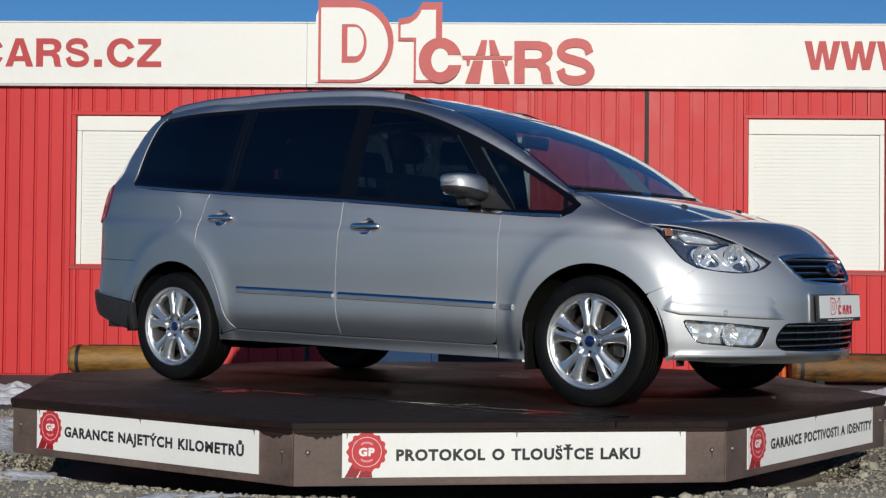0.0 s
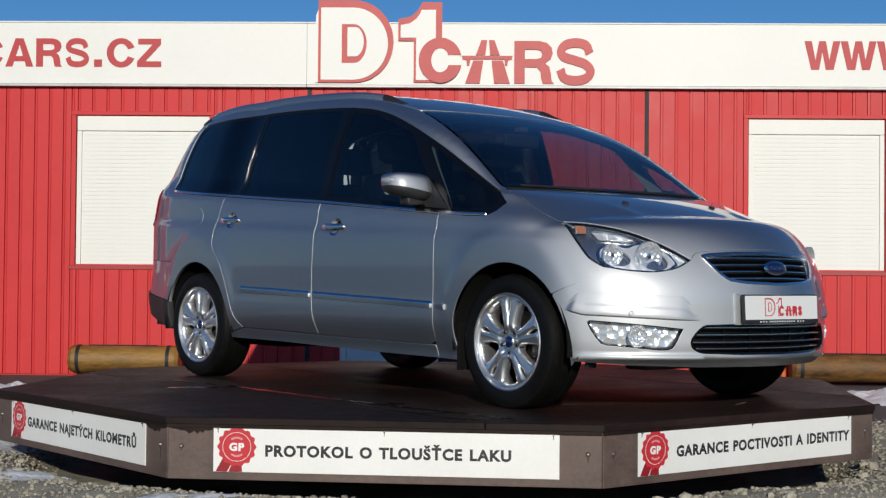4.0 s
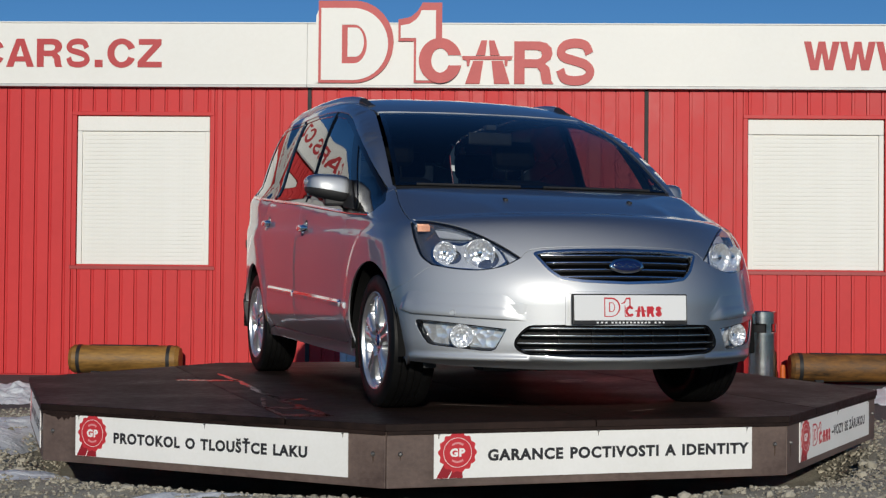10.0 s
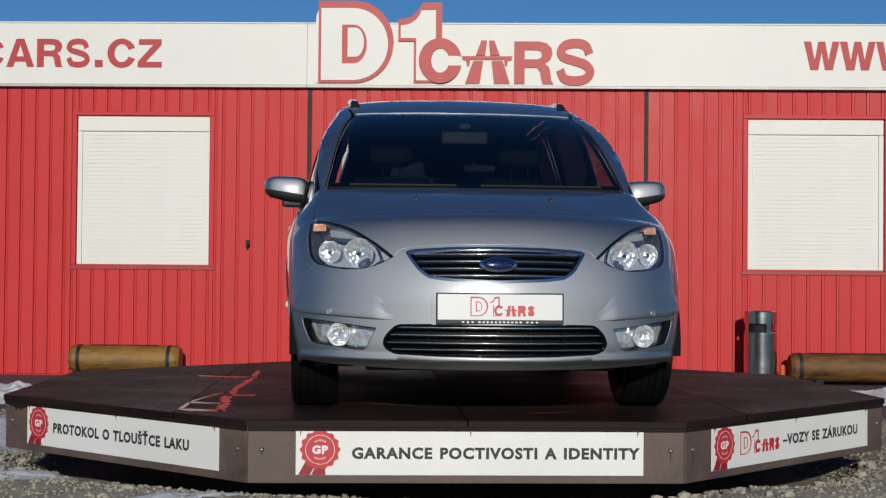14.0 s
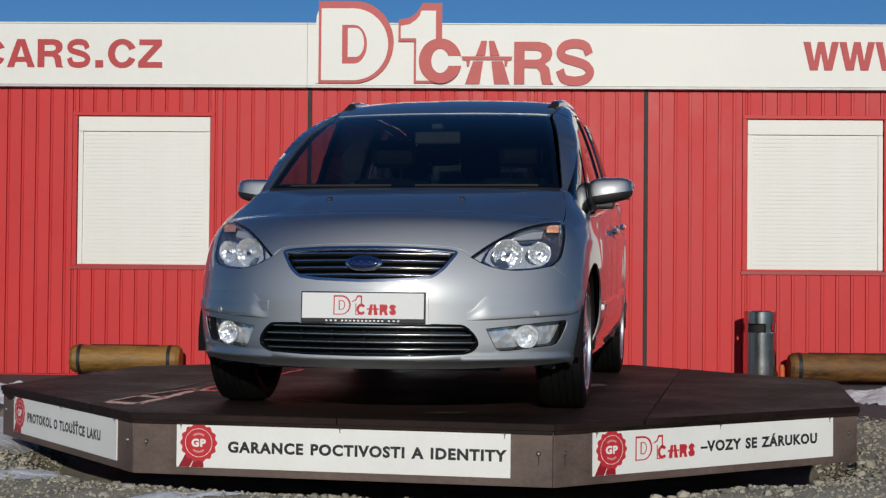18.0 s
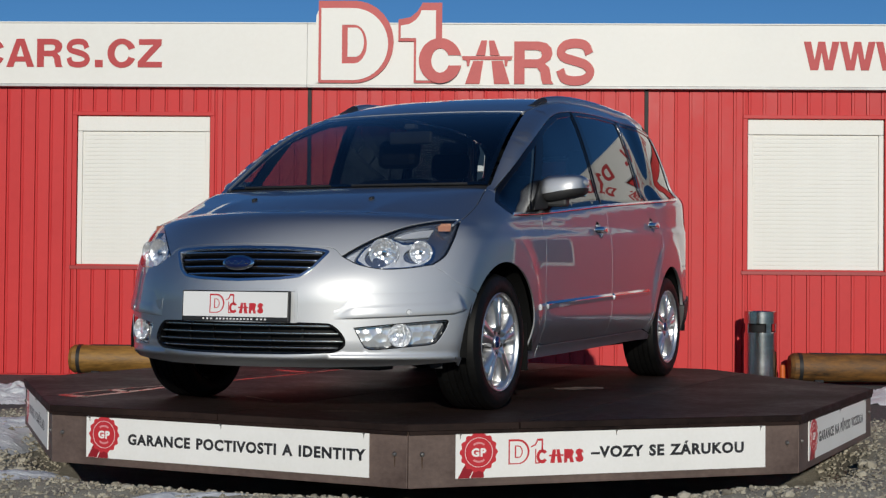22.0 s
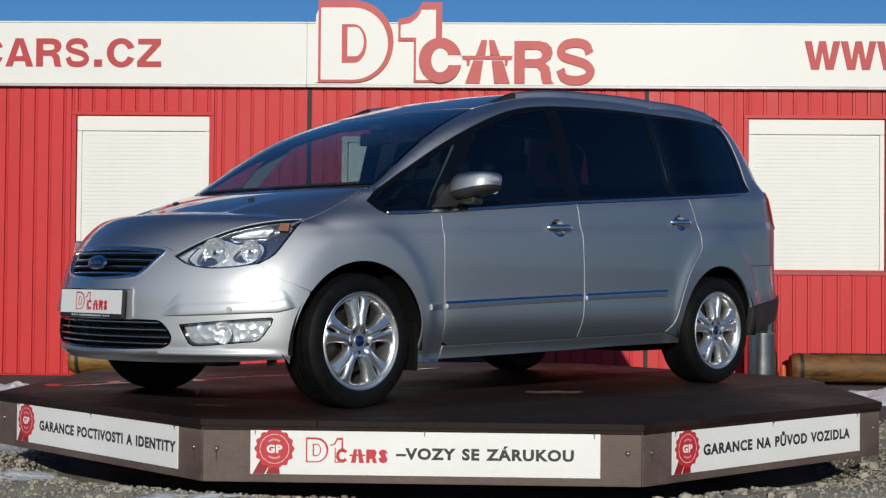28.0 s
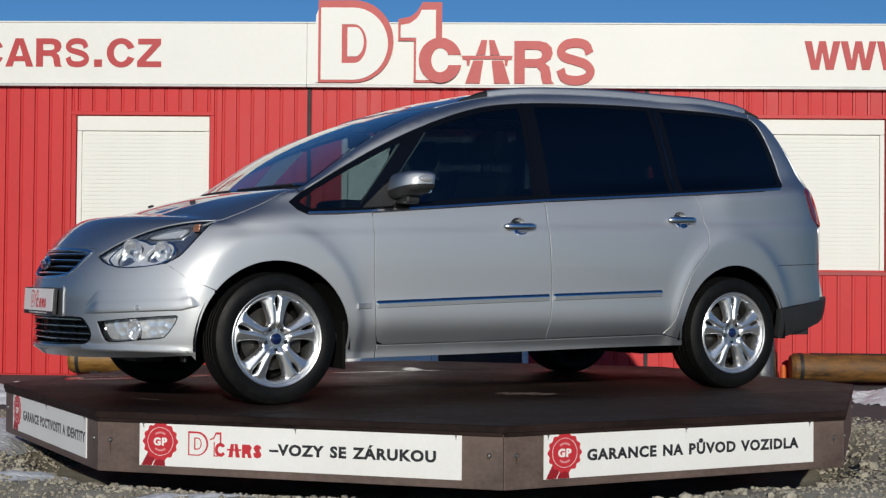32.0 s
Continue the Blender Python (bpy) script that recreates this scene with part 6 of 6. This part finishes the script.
# ---- mirrors ----
for side in (1, -1):
    bm = bmesh.new()
    bmesh.ops.create_uvsphere(bm, u_segments=32, v_segments=20, radius=1)
    for v in bm.verts:
        c = v.co
        e = 0.55
        c.x, c.y, c.z = [math.copysign(abs(q) ** e, q) for q in c]
        c.x, c.y, c.z = c.x * 0.088 * (1.0 if c.x > 0 else 0.55), c.y * 0.116, c.z * 0.064
        u = c.y / 0.116
        c.x -= 0.040 * max(u, 0) ** 2 + 0.25 * max(c.z, 0)
        c.z = c.z * (1 - 0.14 * u) + 0.012 * u
    top = bm.copy()
    bmesh.ops.bisect_plane(top, geom=top.verts[:] + top.edges[:] + top.faces[:], plane_co=(0, 0, -0.020), plane_no=(0, -0.16, 1), clear_inner=True)
    bmesh.ops.bisect_plane(bm, geom=bm.verts[:] + bm.edges[:] + bm.faces[:], plane_co=(0, 0, -0.021), plane_no=(0, -0.16, 1), clear_outer=True)
    flip = Matrix.Diagonal((1, side, 1, 1))
    for b in (top, bm):
        bmesh.ops.transform(b, matrix=flip, verts=b.verts)
        bmesh.ops.recalc_face_normals(b, faces=b.faces)
    mr = smooth(cpart("door_mirror", top, "paint", car, pose(0.735, side * 0.938, 1.066, 0, 0, side * 6), "silver door mirror on a black foot"), 50)
    smooth(cpart("mirror_base", bm, "black_plastic", mr), 50)
    bm = bmesh.new()
    box(bm, -0.045, 0.035, side * -0.10, side * 0.02, -0.095, -0.045, bevel=0.012)
    bmesh.ops.recalc_face_normals(bm, faces=bm.faces)
    cpart("mirror_arm", bm, "black_plastic", mr)
    bm = bmesh.new()
    box(bm, -0.058, -0.046, side * -0.095, side * 0.100, -0.045, 0.042, bevel=0.006)
    cpart("mirror_glass", bm, "chrome", mr)
    bm = bmesh.new()
    bmesh.ops.create_uvsphere(bm, u_segments=16, v_segments=10, radius=1, matrix=Matrix.Translation((-0.018, side * 0.092, 0.022)) @ Matrix.Diagonal((0.050, 0.032, 0.024, 1)))
    smooth(cpart("indicator", bm, "lens_white", mr, label="clear indicator lens"), 60)
    # triangular foot on the door
    seat_in(panel("mirror_foot", "side", [(0.96, 0.948), (0.80, 0.962), (0.66, 1.080), (0.70, 1.10), (0.78, 1.10)], "black_plastic", car, gap=0.0, off=0.004, rim=0.01, mirror=side < 0))

# ---- roof rails ----
for side in (1, -1):
    xs = np.linspace(0.255, -1.78, 40)
    pts = onto("top", xs, np.interp(xs, [-1.78, -1.2, -0.2, 0.255], [0.578, 0.598, 0.598, 0.572]))
    prof = [(-0.020, -0.012), (0.024, -0.020), (0.026, 0.012), (0.012, 0.026), (-0.010, 0.026), (-0.020, 0.012)]
    for name, sel in (("roof_rail", range(3, 38)), ("front_end", range(0, 4)), ("rear_end", range(37, 40))):
        bm = bmesh.new()
        rings = []
        for i in sel:
            f = min(1.0, min(i, 39 - i) / 3.0)
            f = 0.15 + 0.85 * f * f * (3 - 2 * f)
            rings.append([bm.verts.new((pts[i][0], side * (pts[i][1] + a), pts[i][2] + (b * f if b > 0 else b))) for a, b in prof])
        for r0, r1 in zip(rings, rings[1:]):
            for k in range(6):
                bm.faces.new((r0[k], r0[(k + 1) % 6], r1[(k + 1) % 6], r1[k]))
        for r in (rings[0], rings[-1]):
            bm.faces.new(r)
        bmesh.ops.recalc_face_normals(bm, faces=bm.faces)
        if name == "roof_rail":
            rail = smooth(cpart("roof_rail", bm, "paint", car), 70)
        else:
            smooth(cpart("rail_end", bm, "black_plastic", rail, label="black end cap"), 50)

# ---- rear ----
seat_in(panel("tailgate", "rear", [(-0.70, 0.50), (0.70, 0.50), (0.74, 0.9), (0.70, 1.2), (0.60, 1.50), (-0.60, 1.50), (-0.70, 1.2), (-0.74, 0.9)], "paint", car,
              holes=[[(-0.58, 1.05), (0.58, 1.05), (0.50, 1.44), (-0.50, 1.44)]], h=0.05))
seat_in(panel("rear_window", "rear", [(-0.59, 1.04), (0.59, 1.04), (0.51, 1.45), (-0.51, 1.45)], "privacy_glass", car, off=-0.004, rim=0.0, h=0.05))
LAMP_R = curve([(-1.975, 1.125), (-2.00, 1.06), (-2.045, 0.975), (-2.10, 0.935)], 4) + [(-2.135, 0.935), (-2.095, 1.06), (-2.045, 1.14), (-2.00, 1.16)]
seat_in(pair("tail_light", "side", LAMP_R, "tail_red", both, gap=0.0, off=0.006, rim=0.012, h=0.02))
REAR_BUMPER = [(-1.706, 0.285), (-1.709, 0.45), (-1.9, 0.470), (-2.12, 0.505), (-2.20, 0.52), (-2.205, 0.47), (-2.17, 0.42), (-2.08, 0.372), (-1.95, 0.335), (-1.82, 0.308)]
rb = sheet("side", REAR_BUMPER, gap=0.0, off=0.012, rim=0.04)
V_, N_, F_ = rb
rb2 = (V_ * [1, -1, 1], N_ * [1, -1, 1], [f[::-1] for f in F_])
rb3 = sheet("rear", [(-0.70, 0.43), (0.70, 0.43), (0.72, 0.52), (-0.72, 0.52)], gap=0.0, off=0.012, rim=0.04)
seat_in(mesh_part("rear_bumper", [rb, rb2, rb3], "black_plastic", car))
seat_in(pair("bumper_seam", "side", band([(-1.70, 0.700), (-1.9, 0.705), (-2.12, 0.715)], 0.004), "black_plastic", both, gap=0.0, off=0.0008, rim=0.0, h=0.05))

# ---- inner shell and underside ----
low_line = [(1.72, 0.60), (1.72, 0.80), (1.30, 0.90), (0.92, 0.90), (-0.09, 0.985), (-0.95, 1.045), (-1.70, 1.10), (-2.02, 1.0), (-2.02, 0.48), (-1.74, 0.46)]
SHELL = low_line + arch(ARCH_R, 160, 5, 0.012, 24) + [(-0.98, 0.30), (1.06, 0.235)] + arch(ARCH_F, 185, 48, 0.012, 24)
# dark sheet behind the skin so that the gaps read as shade
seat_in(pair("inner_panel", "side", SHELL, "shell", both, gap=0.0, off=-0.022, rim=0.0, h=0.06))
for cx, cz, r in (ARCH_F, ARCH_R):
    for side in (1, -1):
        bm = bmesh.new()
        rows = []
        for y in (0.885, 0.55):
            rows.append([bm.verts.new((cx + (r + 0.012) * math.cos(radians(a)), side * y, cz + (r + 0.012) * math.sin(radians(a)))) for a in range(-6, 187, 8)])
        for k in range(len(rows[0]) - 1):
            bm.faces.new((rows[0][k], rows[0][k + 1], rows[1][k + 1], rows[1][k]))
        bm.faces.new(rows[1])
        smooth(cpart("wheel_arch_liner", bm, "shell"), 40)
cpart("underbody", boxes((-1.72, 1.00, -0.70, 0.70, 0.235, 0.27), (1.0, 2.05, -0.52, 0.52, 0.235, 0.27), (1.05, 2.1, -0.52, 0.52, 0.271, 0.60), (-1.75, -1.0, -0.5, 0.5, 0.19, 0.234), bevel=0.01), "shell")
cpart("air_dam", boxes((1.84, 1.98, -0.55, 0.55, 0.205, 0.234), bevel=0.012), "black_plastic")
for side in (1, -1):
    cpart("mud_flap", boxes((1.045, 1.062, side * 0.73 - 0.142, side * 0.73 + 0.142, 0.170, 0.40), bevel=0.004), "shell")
    cpart("tyre_deflector", boxes((1.808, 1.822, side * 0.74 - 0.03, side * 0.74 + 0.03, 0.212, 0.25), bevel=0.004), "black_plastic")

# ---- wheels ----
def spoke_sector():
    """One of five forked spokes with its share of the hub and of the rim band, slotted near the rim."""
    side = curve([(0.0423, 0.0582), (0.0350, 0.0690), (0.0345, 0.086), (0.0415, 0.116), (0.0530, 0.148), (0.0635, 0.1690), (0.0800, 0.1770), (0.1146, 0.1577)], 6)
    arc = lambda r, a0, a1, n: [(r * math.sin(radians(a)), r * math.cos(radians(a))) for a in np.linspace(a0, a1, n)]
    out = arc(0.026, -36, 36, 9) + side + arc(0.2135, 36, -36, 25) + [(-x, z) for x, z in side[::-1]]
    slot = [(0.0135 * math.cos(a) * (0.72 + 0.28 * math.sin(a)), 0.167 + 0.033 * math.sin(a)) for a in np.linspace(0, 2 * math.pi, 25)[:-1]]
    loops = [out, slot]
    gx, gz = np.meshgrid(np.arange(-0.13, 0.13, 0.0042), np.arange(0.02, 0.215, 0.0042))
    q = np.stack([gx.ravel(), gz.ravel()], 1)
    keep = within(out, q) & ~within(slot, q) & ~near_edge(dense(out, 0.002), q, 0.003) & ~near_edge(slot, q, 0.003)
    pts, edges = [Vector(p) for lp in loops for p in lp], []
    base = 0
    for lp in loops:
        edges += [(base + k, base + (k + 1) % len(lp)) for k in range(len(lp))]
        base += len(lp)
    pts += [Vector(p) for p in q[keep]]
    vo, eo, fo, *_ = delaunay_2d_cdt(pts, edges, [], 0, 1e-6)
    uv = np.array([tuple(p) for p in vo])
    tri = [f for f in fo if within(out, uv[list(f)].mean(0)[None])[0] and not within(slot, uv[list(f)].mean(0)[None])[0]]
    edge = np.array(dense(side, 0.002, False) + [(-x, z) for x, z in dense(side, 0.002, False)] + dense(slot, 0.002))
    near = np.sqrt(((uv[:, None] - edge[None]) ** 2).sum(2).min(1))
    ax, r = np.abs(uv[:, 0]), np.hypot(uv[:, 0], uv[:, 1])
    high = -0.007 - 0.010 * step(0.080, 0.040, r) - 0.006 * step(0.200, 0.213, r)
    high = high - 0.0045 * np.exp(-near / 0.004)
    high = high - 0.0045 * np.exp(-(ax / 0.0036) ** 2) * step(0.035, 0.06, r) * step(0.212, 0.19, r)
    ridge = 0.0115 + 0.10 * np.maximum(r - 0.06, 0)
    high = high + (0.006 - 0.30 * np.abs(ax - ridge)) * step(0.050, 0.085, r) * step(0.208, 0.188, r)
    bm = bmesh.new()
    vs = [bm.verts.new((u, h, v)) for (u, v), h in zip(uv, high)]
    for f in tri:
        bm.faces.new([vs[k] for k in f])
    bmesh.ops.recalc_face_normals(bm, faces=bm.faces)
    if sum(f.normal.y for f in bm.faces) < 0:
        bmesh.ops.reverse_faces(bm, faces=bm.faces)
    rim_edges = [e for e in bm.edges if e.is_boundary and (lambda m: 0.03 < math.hypot(m.x, m.z) < 0.2125)((e.verts[0].co + e.verts[1].co) / 2)
                 and abs(abs(math.degrees(math.atan2(e.verts[0].co.x, e.verts[0].co.z))) - 36) + abs(abs(math.degrees(math.atan2(e.verts[1].co.x, e.verts[1].co.z))) - 36) > 0.5]
    ext = bmesh.ops.extrude_edge_only(bm, edges=rim_edges)
    for v in [g for g in ext["geom"] if isinstance(g, bmesh.types.BMVert)]:
        v.co.y = v.co.y - (0.016 if abs(v.co.x) < 0.0155 and v.co.z > 0.128 else 0.042)
        v.co.x, v.co.z = v.co.x * 0.995, v.co.z * 0.998
    bm.normal_update()
    return bm


def build_wheel():
    """A wheel whose outside faces +y, about its own centre."""
    barrel = lathe([(0.205, -0.19), (0.222, -0.19), (0.205, -0.17), (0.197, -0.03), (0.206, -0.012), (0.219, -0.006), (0.2265, -0.0005), (0.2275, 0.004), (0.224, 0.0065), (0.2185, 0.004), (0.214, -0.010)], 72, "Y")
    wh = smooth(part("wheel", barrel, "alloy", car, "five-spoke silver alloy wheel with black tyre"), 40)
    R = TYRE_R
    prof = [(0.2215, -0.190), (0.245, -0.205), (0.280, -0.207), (0.302, -0.196), (R - 0.003, -0.175)]
    for yy in (-0.150, -0.118, -0.086, -0.054):
        prof += [(R, yy - 0.013), (R, yy + 0.012), (R - 0.007, yy + 0.0135), (R - 0.007, yy + 0.0175)]
    prof += [(R, -0.034), (R - 0.003, -0.022), (0.303, -0.004), (0.285, 0.006), (0.262, 0.010), (0.240, 0.008), (0.230, 0.004), (0.2265, -0.002)]
    tb = lathe(prof, 96, "Y")
    for v in tb.verts:
        if v.co.z < -(HUB_Z - 0.0085):
            v.co.z = -(HUB_Z - 0.0085)
            v.co.y *= 1.02
    smooth(part("tyre", tb, "rubber", wh), 35)
    sp = smooth(part("spoke", spoke_sector(), "alloy", wh), 50)
    for k in range(1, 5):
        q = new("spoke", sp.data)
        q.parent = wh
        q.matrix_basis = Matrix.Rotation(radians(k * 72), 4, "Y")
    hub = smooth(part("hub", lathe([(0.0, -0.012), (0.026, -0.012), (0.029, -0.016), (0.031, -0.026), (0.034, -0.05)], 40, "Y"), "alloy", wh), 40)
    smooth(part("hub_cap", lathe([(0.0, -0.0035), (0.022, -0.005), (0.0255, -0.008), (0.027, -0.013)], 32, "Y"), "badge_blue", wh, "blue hub cap"), 40)
    for k in range(5):
        a = radians(36 + 72 * k)
        q = smooth(part("wheel_nut", lathe([(0, -0.017), (0.006, -0.017), (0.008, -0.020), (0.0085, -0.023), (0.0115, -0.023), (0.0120, -0.0190), (0.0128, -0.0190), (0.0130, -0.05)], 14, "Y"), "nut", wh), 40)
        q.matrix_basis = pose(0.054 * math.sin(a), 0.004, 0.054 * math.cos(a)) @ Matrix.Diagonal((1.5, 1, 1.5, 1))
    # added dark dish; its colour stands for shade inside the wheel
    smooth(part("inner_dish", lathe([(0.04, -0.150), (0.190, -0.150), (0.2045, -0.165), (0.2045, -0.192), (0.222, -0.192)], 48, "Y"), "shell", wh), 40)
    smooth(part("brake_disc", lathe([(0.06, -0.085), (0.150, -0.085), (0.150, -0.11), (0.06, -0.11)], 48, "Y"), "disc", wh), 40)
    part("brake_caliper", boxes((-0.155, -0.085, -0.125, -0.070, -0.075, 0.075), bevel=0.012), "disc", wh)
    return wh


first = build_wheel()
WHEEL_Y = 0.872
first.matrix_basis = CAR @ pose(AXLE_F, WHEEL_Y, HUB_Z)
for x, side in ((AXLE_F, -1), (AXLE_R, 1), (AXLE_R, -1)):
    copy_thing(first, CAR @ pose(x, side * WHEEL_Y, HUB_Z, 0, 0, 0 if side > 0 else 180))

# ---- wipers and washer nozzles ----
for y in (-0.315, 0.315):
    z = float(onto("top", [1.62], [y])[0][2])
    cpart("washer_nozzle", boxes((-0.014, 0.014, -0.010, 0.010, -0.002, 0.010), bevel=0.004), "black_plastic", car, pose(1.62, y, z, 0, 16, 0))
for y0, y1 in ((0.62, 0.02), (-0.10, -0.62)):
    ys = np.linspace(y0, y1, 14)
    line = onto("top", 1.262 - 0.06 * (ys / 0.722) ** 2, ys)
    bm = bmesh.new()
    rings = [[bm.verts.new((p[0] + 0.006 * math.cos(a), p[1], p[2] + 0.001 + 0.006 * math.sin(a))) for a in np.linspace(0, 2 * math.pi, 7)[:-1]] for p in line]
    for r0, r1 in zip(rings, rings[1:]):
        for k in range(6):
            bm.faces.new((r0[k], r0[(k + 1) % 6], r1[(k + 1) % 6], r1[k]))
    for r in (rings[0], rings[-1]):
        bm.faces.new(r)
    cpart("wiper", bm, "black_plastic")

# ---- cabin ----
def seat(x, y, back_mat="leather"):
    bm = boxes((x - 0.26, x + 0.26, y - 0.25, y + 0.25, 0.46, 0.62), bevel=0.05)
    st = cpart("seat", bm, back_mat)
    bm = bmesh.new()
    box(bm, -0.07, 0.07, -0.24, 0.24, 0.0, 0.60, bevel=0.06)
    cpart("backrest", bm, back_mat, st, pose(x - 0.24, y, 0.60, 0, -14, 0))
    bm = bmesh.new()
    box(bm, -0.05, 0.05, -0.13, 0.13, 0.66, 0.83, bevel=0.045)
    tube(bm, (0, -0.05, 0.58), (0, -0.05, 0.68), 0.007, seg=8)
    tube(bm, (0, 0.05, 0.58), (0, 0.05, 0.68), 0.007, seg=8)
    cpart("headrest", bm, back_mat, st, pose(x - 0.24, y, 0.60, 0, -12, 0))


for x, y in ((0.33, 0.37), (0.33, -0.37), (-0.60, 0.46), (-0.60, 0.0), (-0.60, -0.46)):
    seat(x, y)
cpart("cabin_floor", boxes((-2.0, 1.15, -0.80, 0.80, 0.30, 0.34)), "cabin")
bm = bmesh.new()
box(bm, 0.72, 1.10, -0.74, 0.74, 0.60, 0.955, bevel=0.06)
dash = cpart("dashboard", bm, "cabin")
cpart("instrument_hood", boxes((0.70, 0.92, 0.22, 0.54, 0.93, 1.005), bevel=0.03), "cabin", dash)
cpart("centre_console", boxes((0.40, 0.75, -0.12, 0.12, 0.35, 0.80), bevel=0.03), "cabin", dash)
bm = bmesh.new()
n = 40
for k in range(n):
    a, b = 2 * math.pi * k / n, 2 * math.pi * (k + 1) / n
    tube(bm, (0, 0.185 * math.cos(a), 0.185 * math.sin(a)), (0, 0.185 * math.cos(b), 0.185 * math.sin(b)), 0.015, seg=8)
box(bm, -0.02, 0.02, -0.16, 0.16, -0.02, 0.02, bevel=0.008)
box(bm, -0.02, 0.03, -0.07, 0.07, -0.06, 0.06, bevel=0.02)
cpart("steering_wheel", bm, "cabin", None, pose(0.66, 0.37, 0.935, 0, -24, 0))
bm = boxes((-0.012, 0.012, -0.125, 0.125, -0.035, 0.035), bevel=0.01)
cpart("interior_mirror", bm, "cabin", None, pose(0.55, 0.0, 1.36))
cpart("sensor_pod", boxes((0.52, 0.58, -0.03, 0.03, 1.405, 1.435), bevel=0.010), "headliner")
lining = inset(dense(ROOF_PANEL, 0.03), 0.03)
seat_in(panel("headliner", "top", lining, "headliner", car, gap=0.0, off=-0.035, rim=0.0, h=0.08))
M["lining"] = weather(material("pale_pillar_lining", (0.42, 0.41, 0.37), 0.75), (0.38, 0.37, 0.33), (0.46, 0.45, 0.41), (6, 120))
PILLAR = [(0.990, 0.938), (0.872, 0.945), (0.712, 1.15), (0.545, 1.352), (0.565, 1.37), (0.715, 1.296), (0.832, 1.145)]
seat_in(pair("pillar_lining", "side", PILLAR, "lining", both, off=-0.0195, rim=0.0, h=0.04))
seat_in(pair("pillar_lining", "side", FRAME, "lining", both, off=-0.032, rim=0.0, h=0.04))
for side in (1, -1):
    cpart("door_card", boxes((-1.05, 0.95, side * 0.80 - 0.02, side * 0.80 + 0.02, 0.35, 0.93), bevel=0.01), "cabin")

# ---- cladding boards ----
lay_cladding()


def motions():
    """The platform turns steadily with the car on it."""
    rate = -3.5717
    rows = [(t, pose(0, 0, 0, 0, 0, rate * (t - 14.8))) for t in range(0, 33, 2)]
    walk(turntable, rows)
    walk(car, rows)


motions()
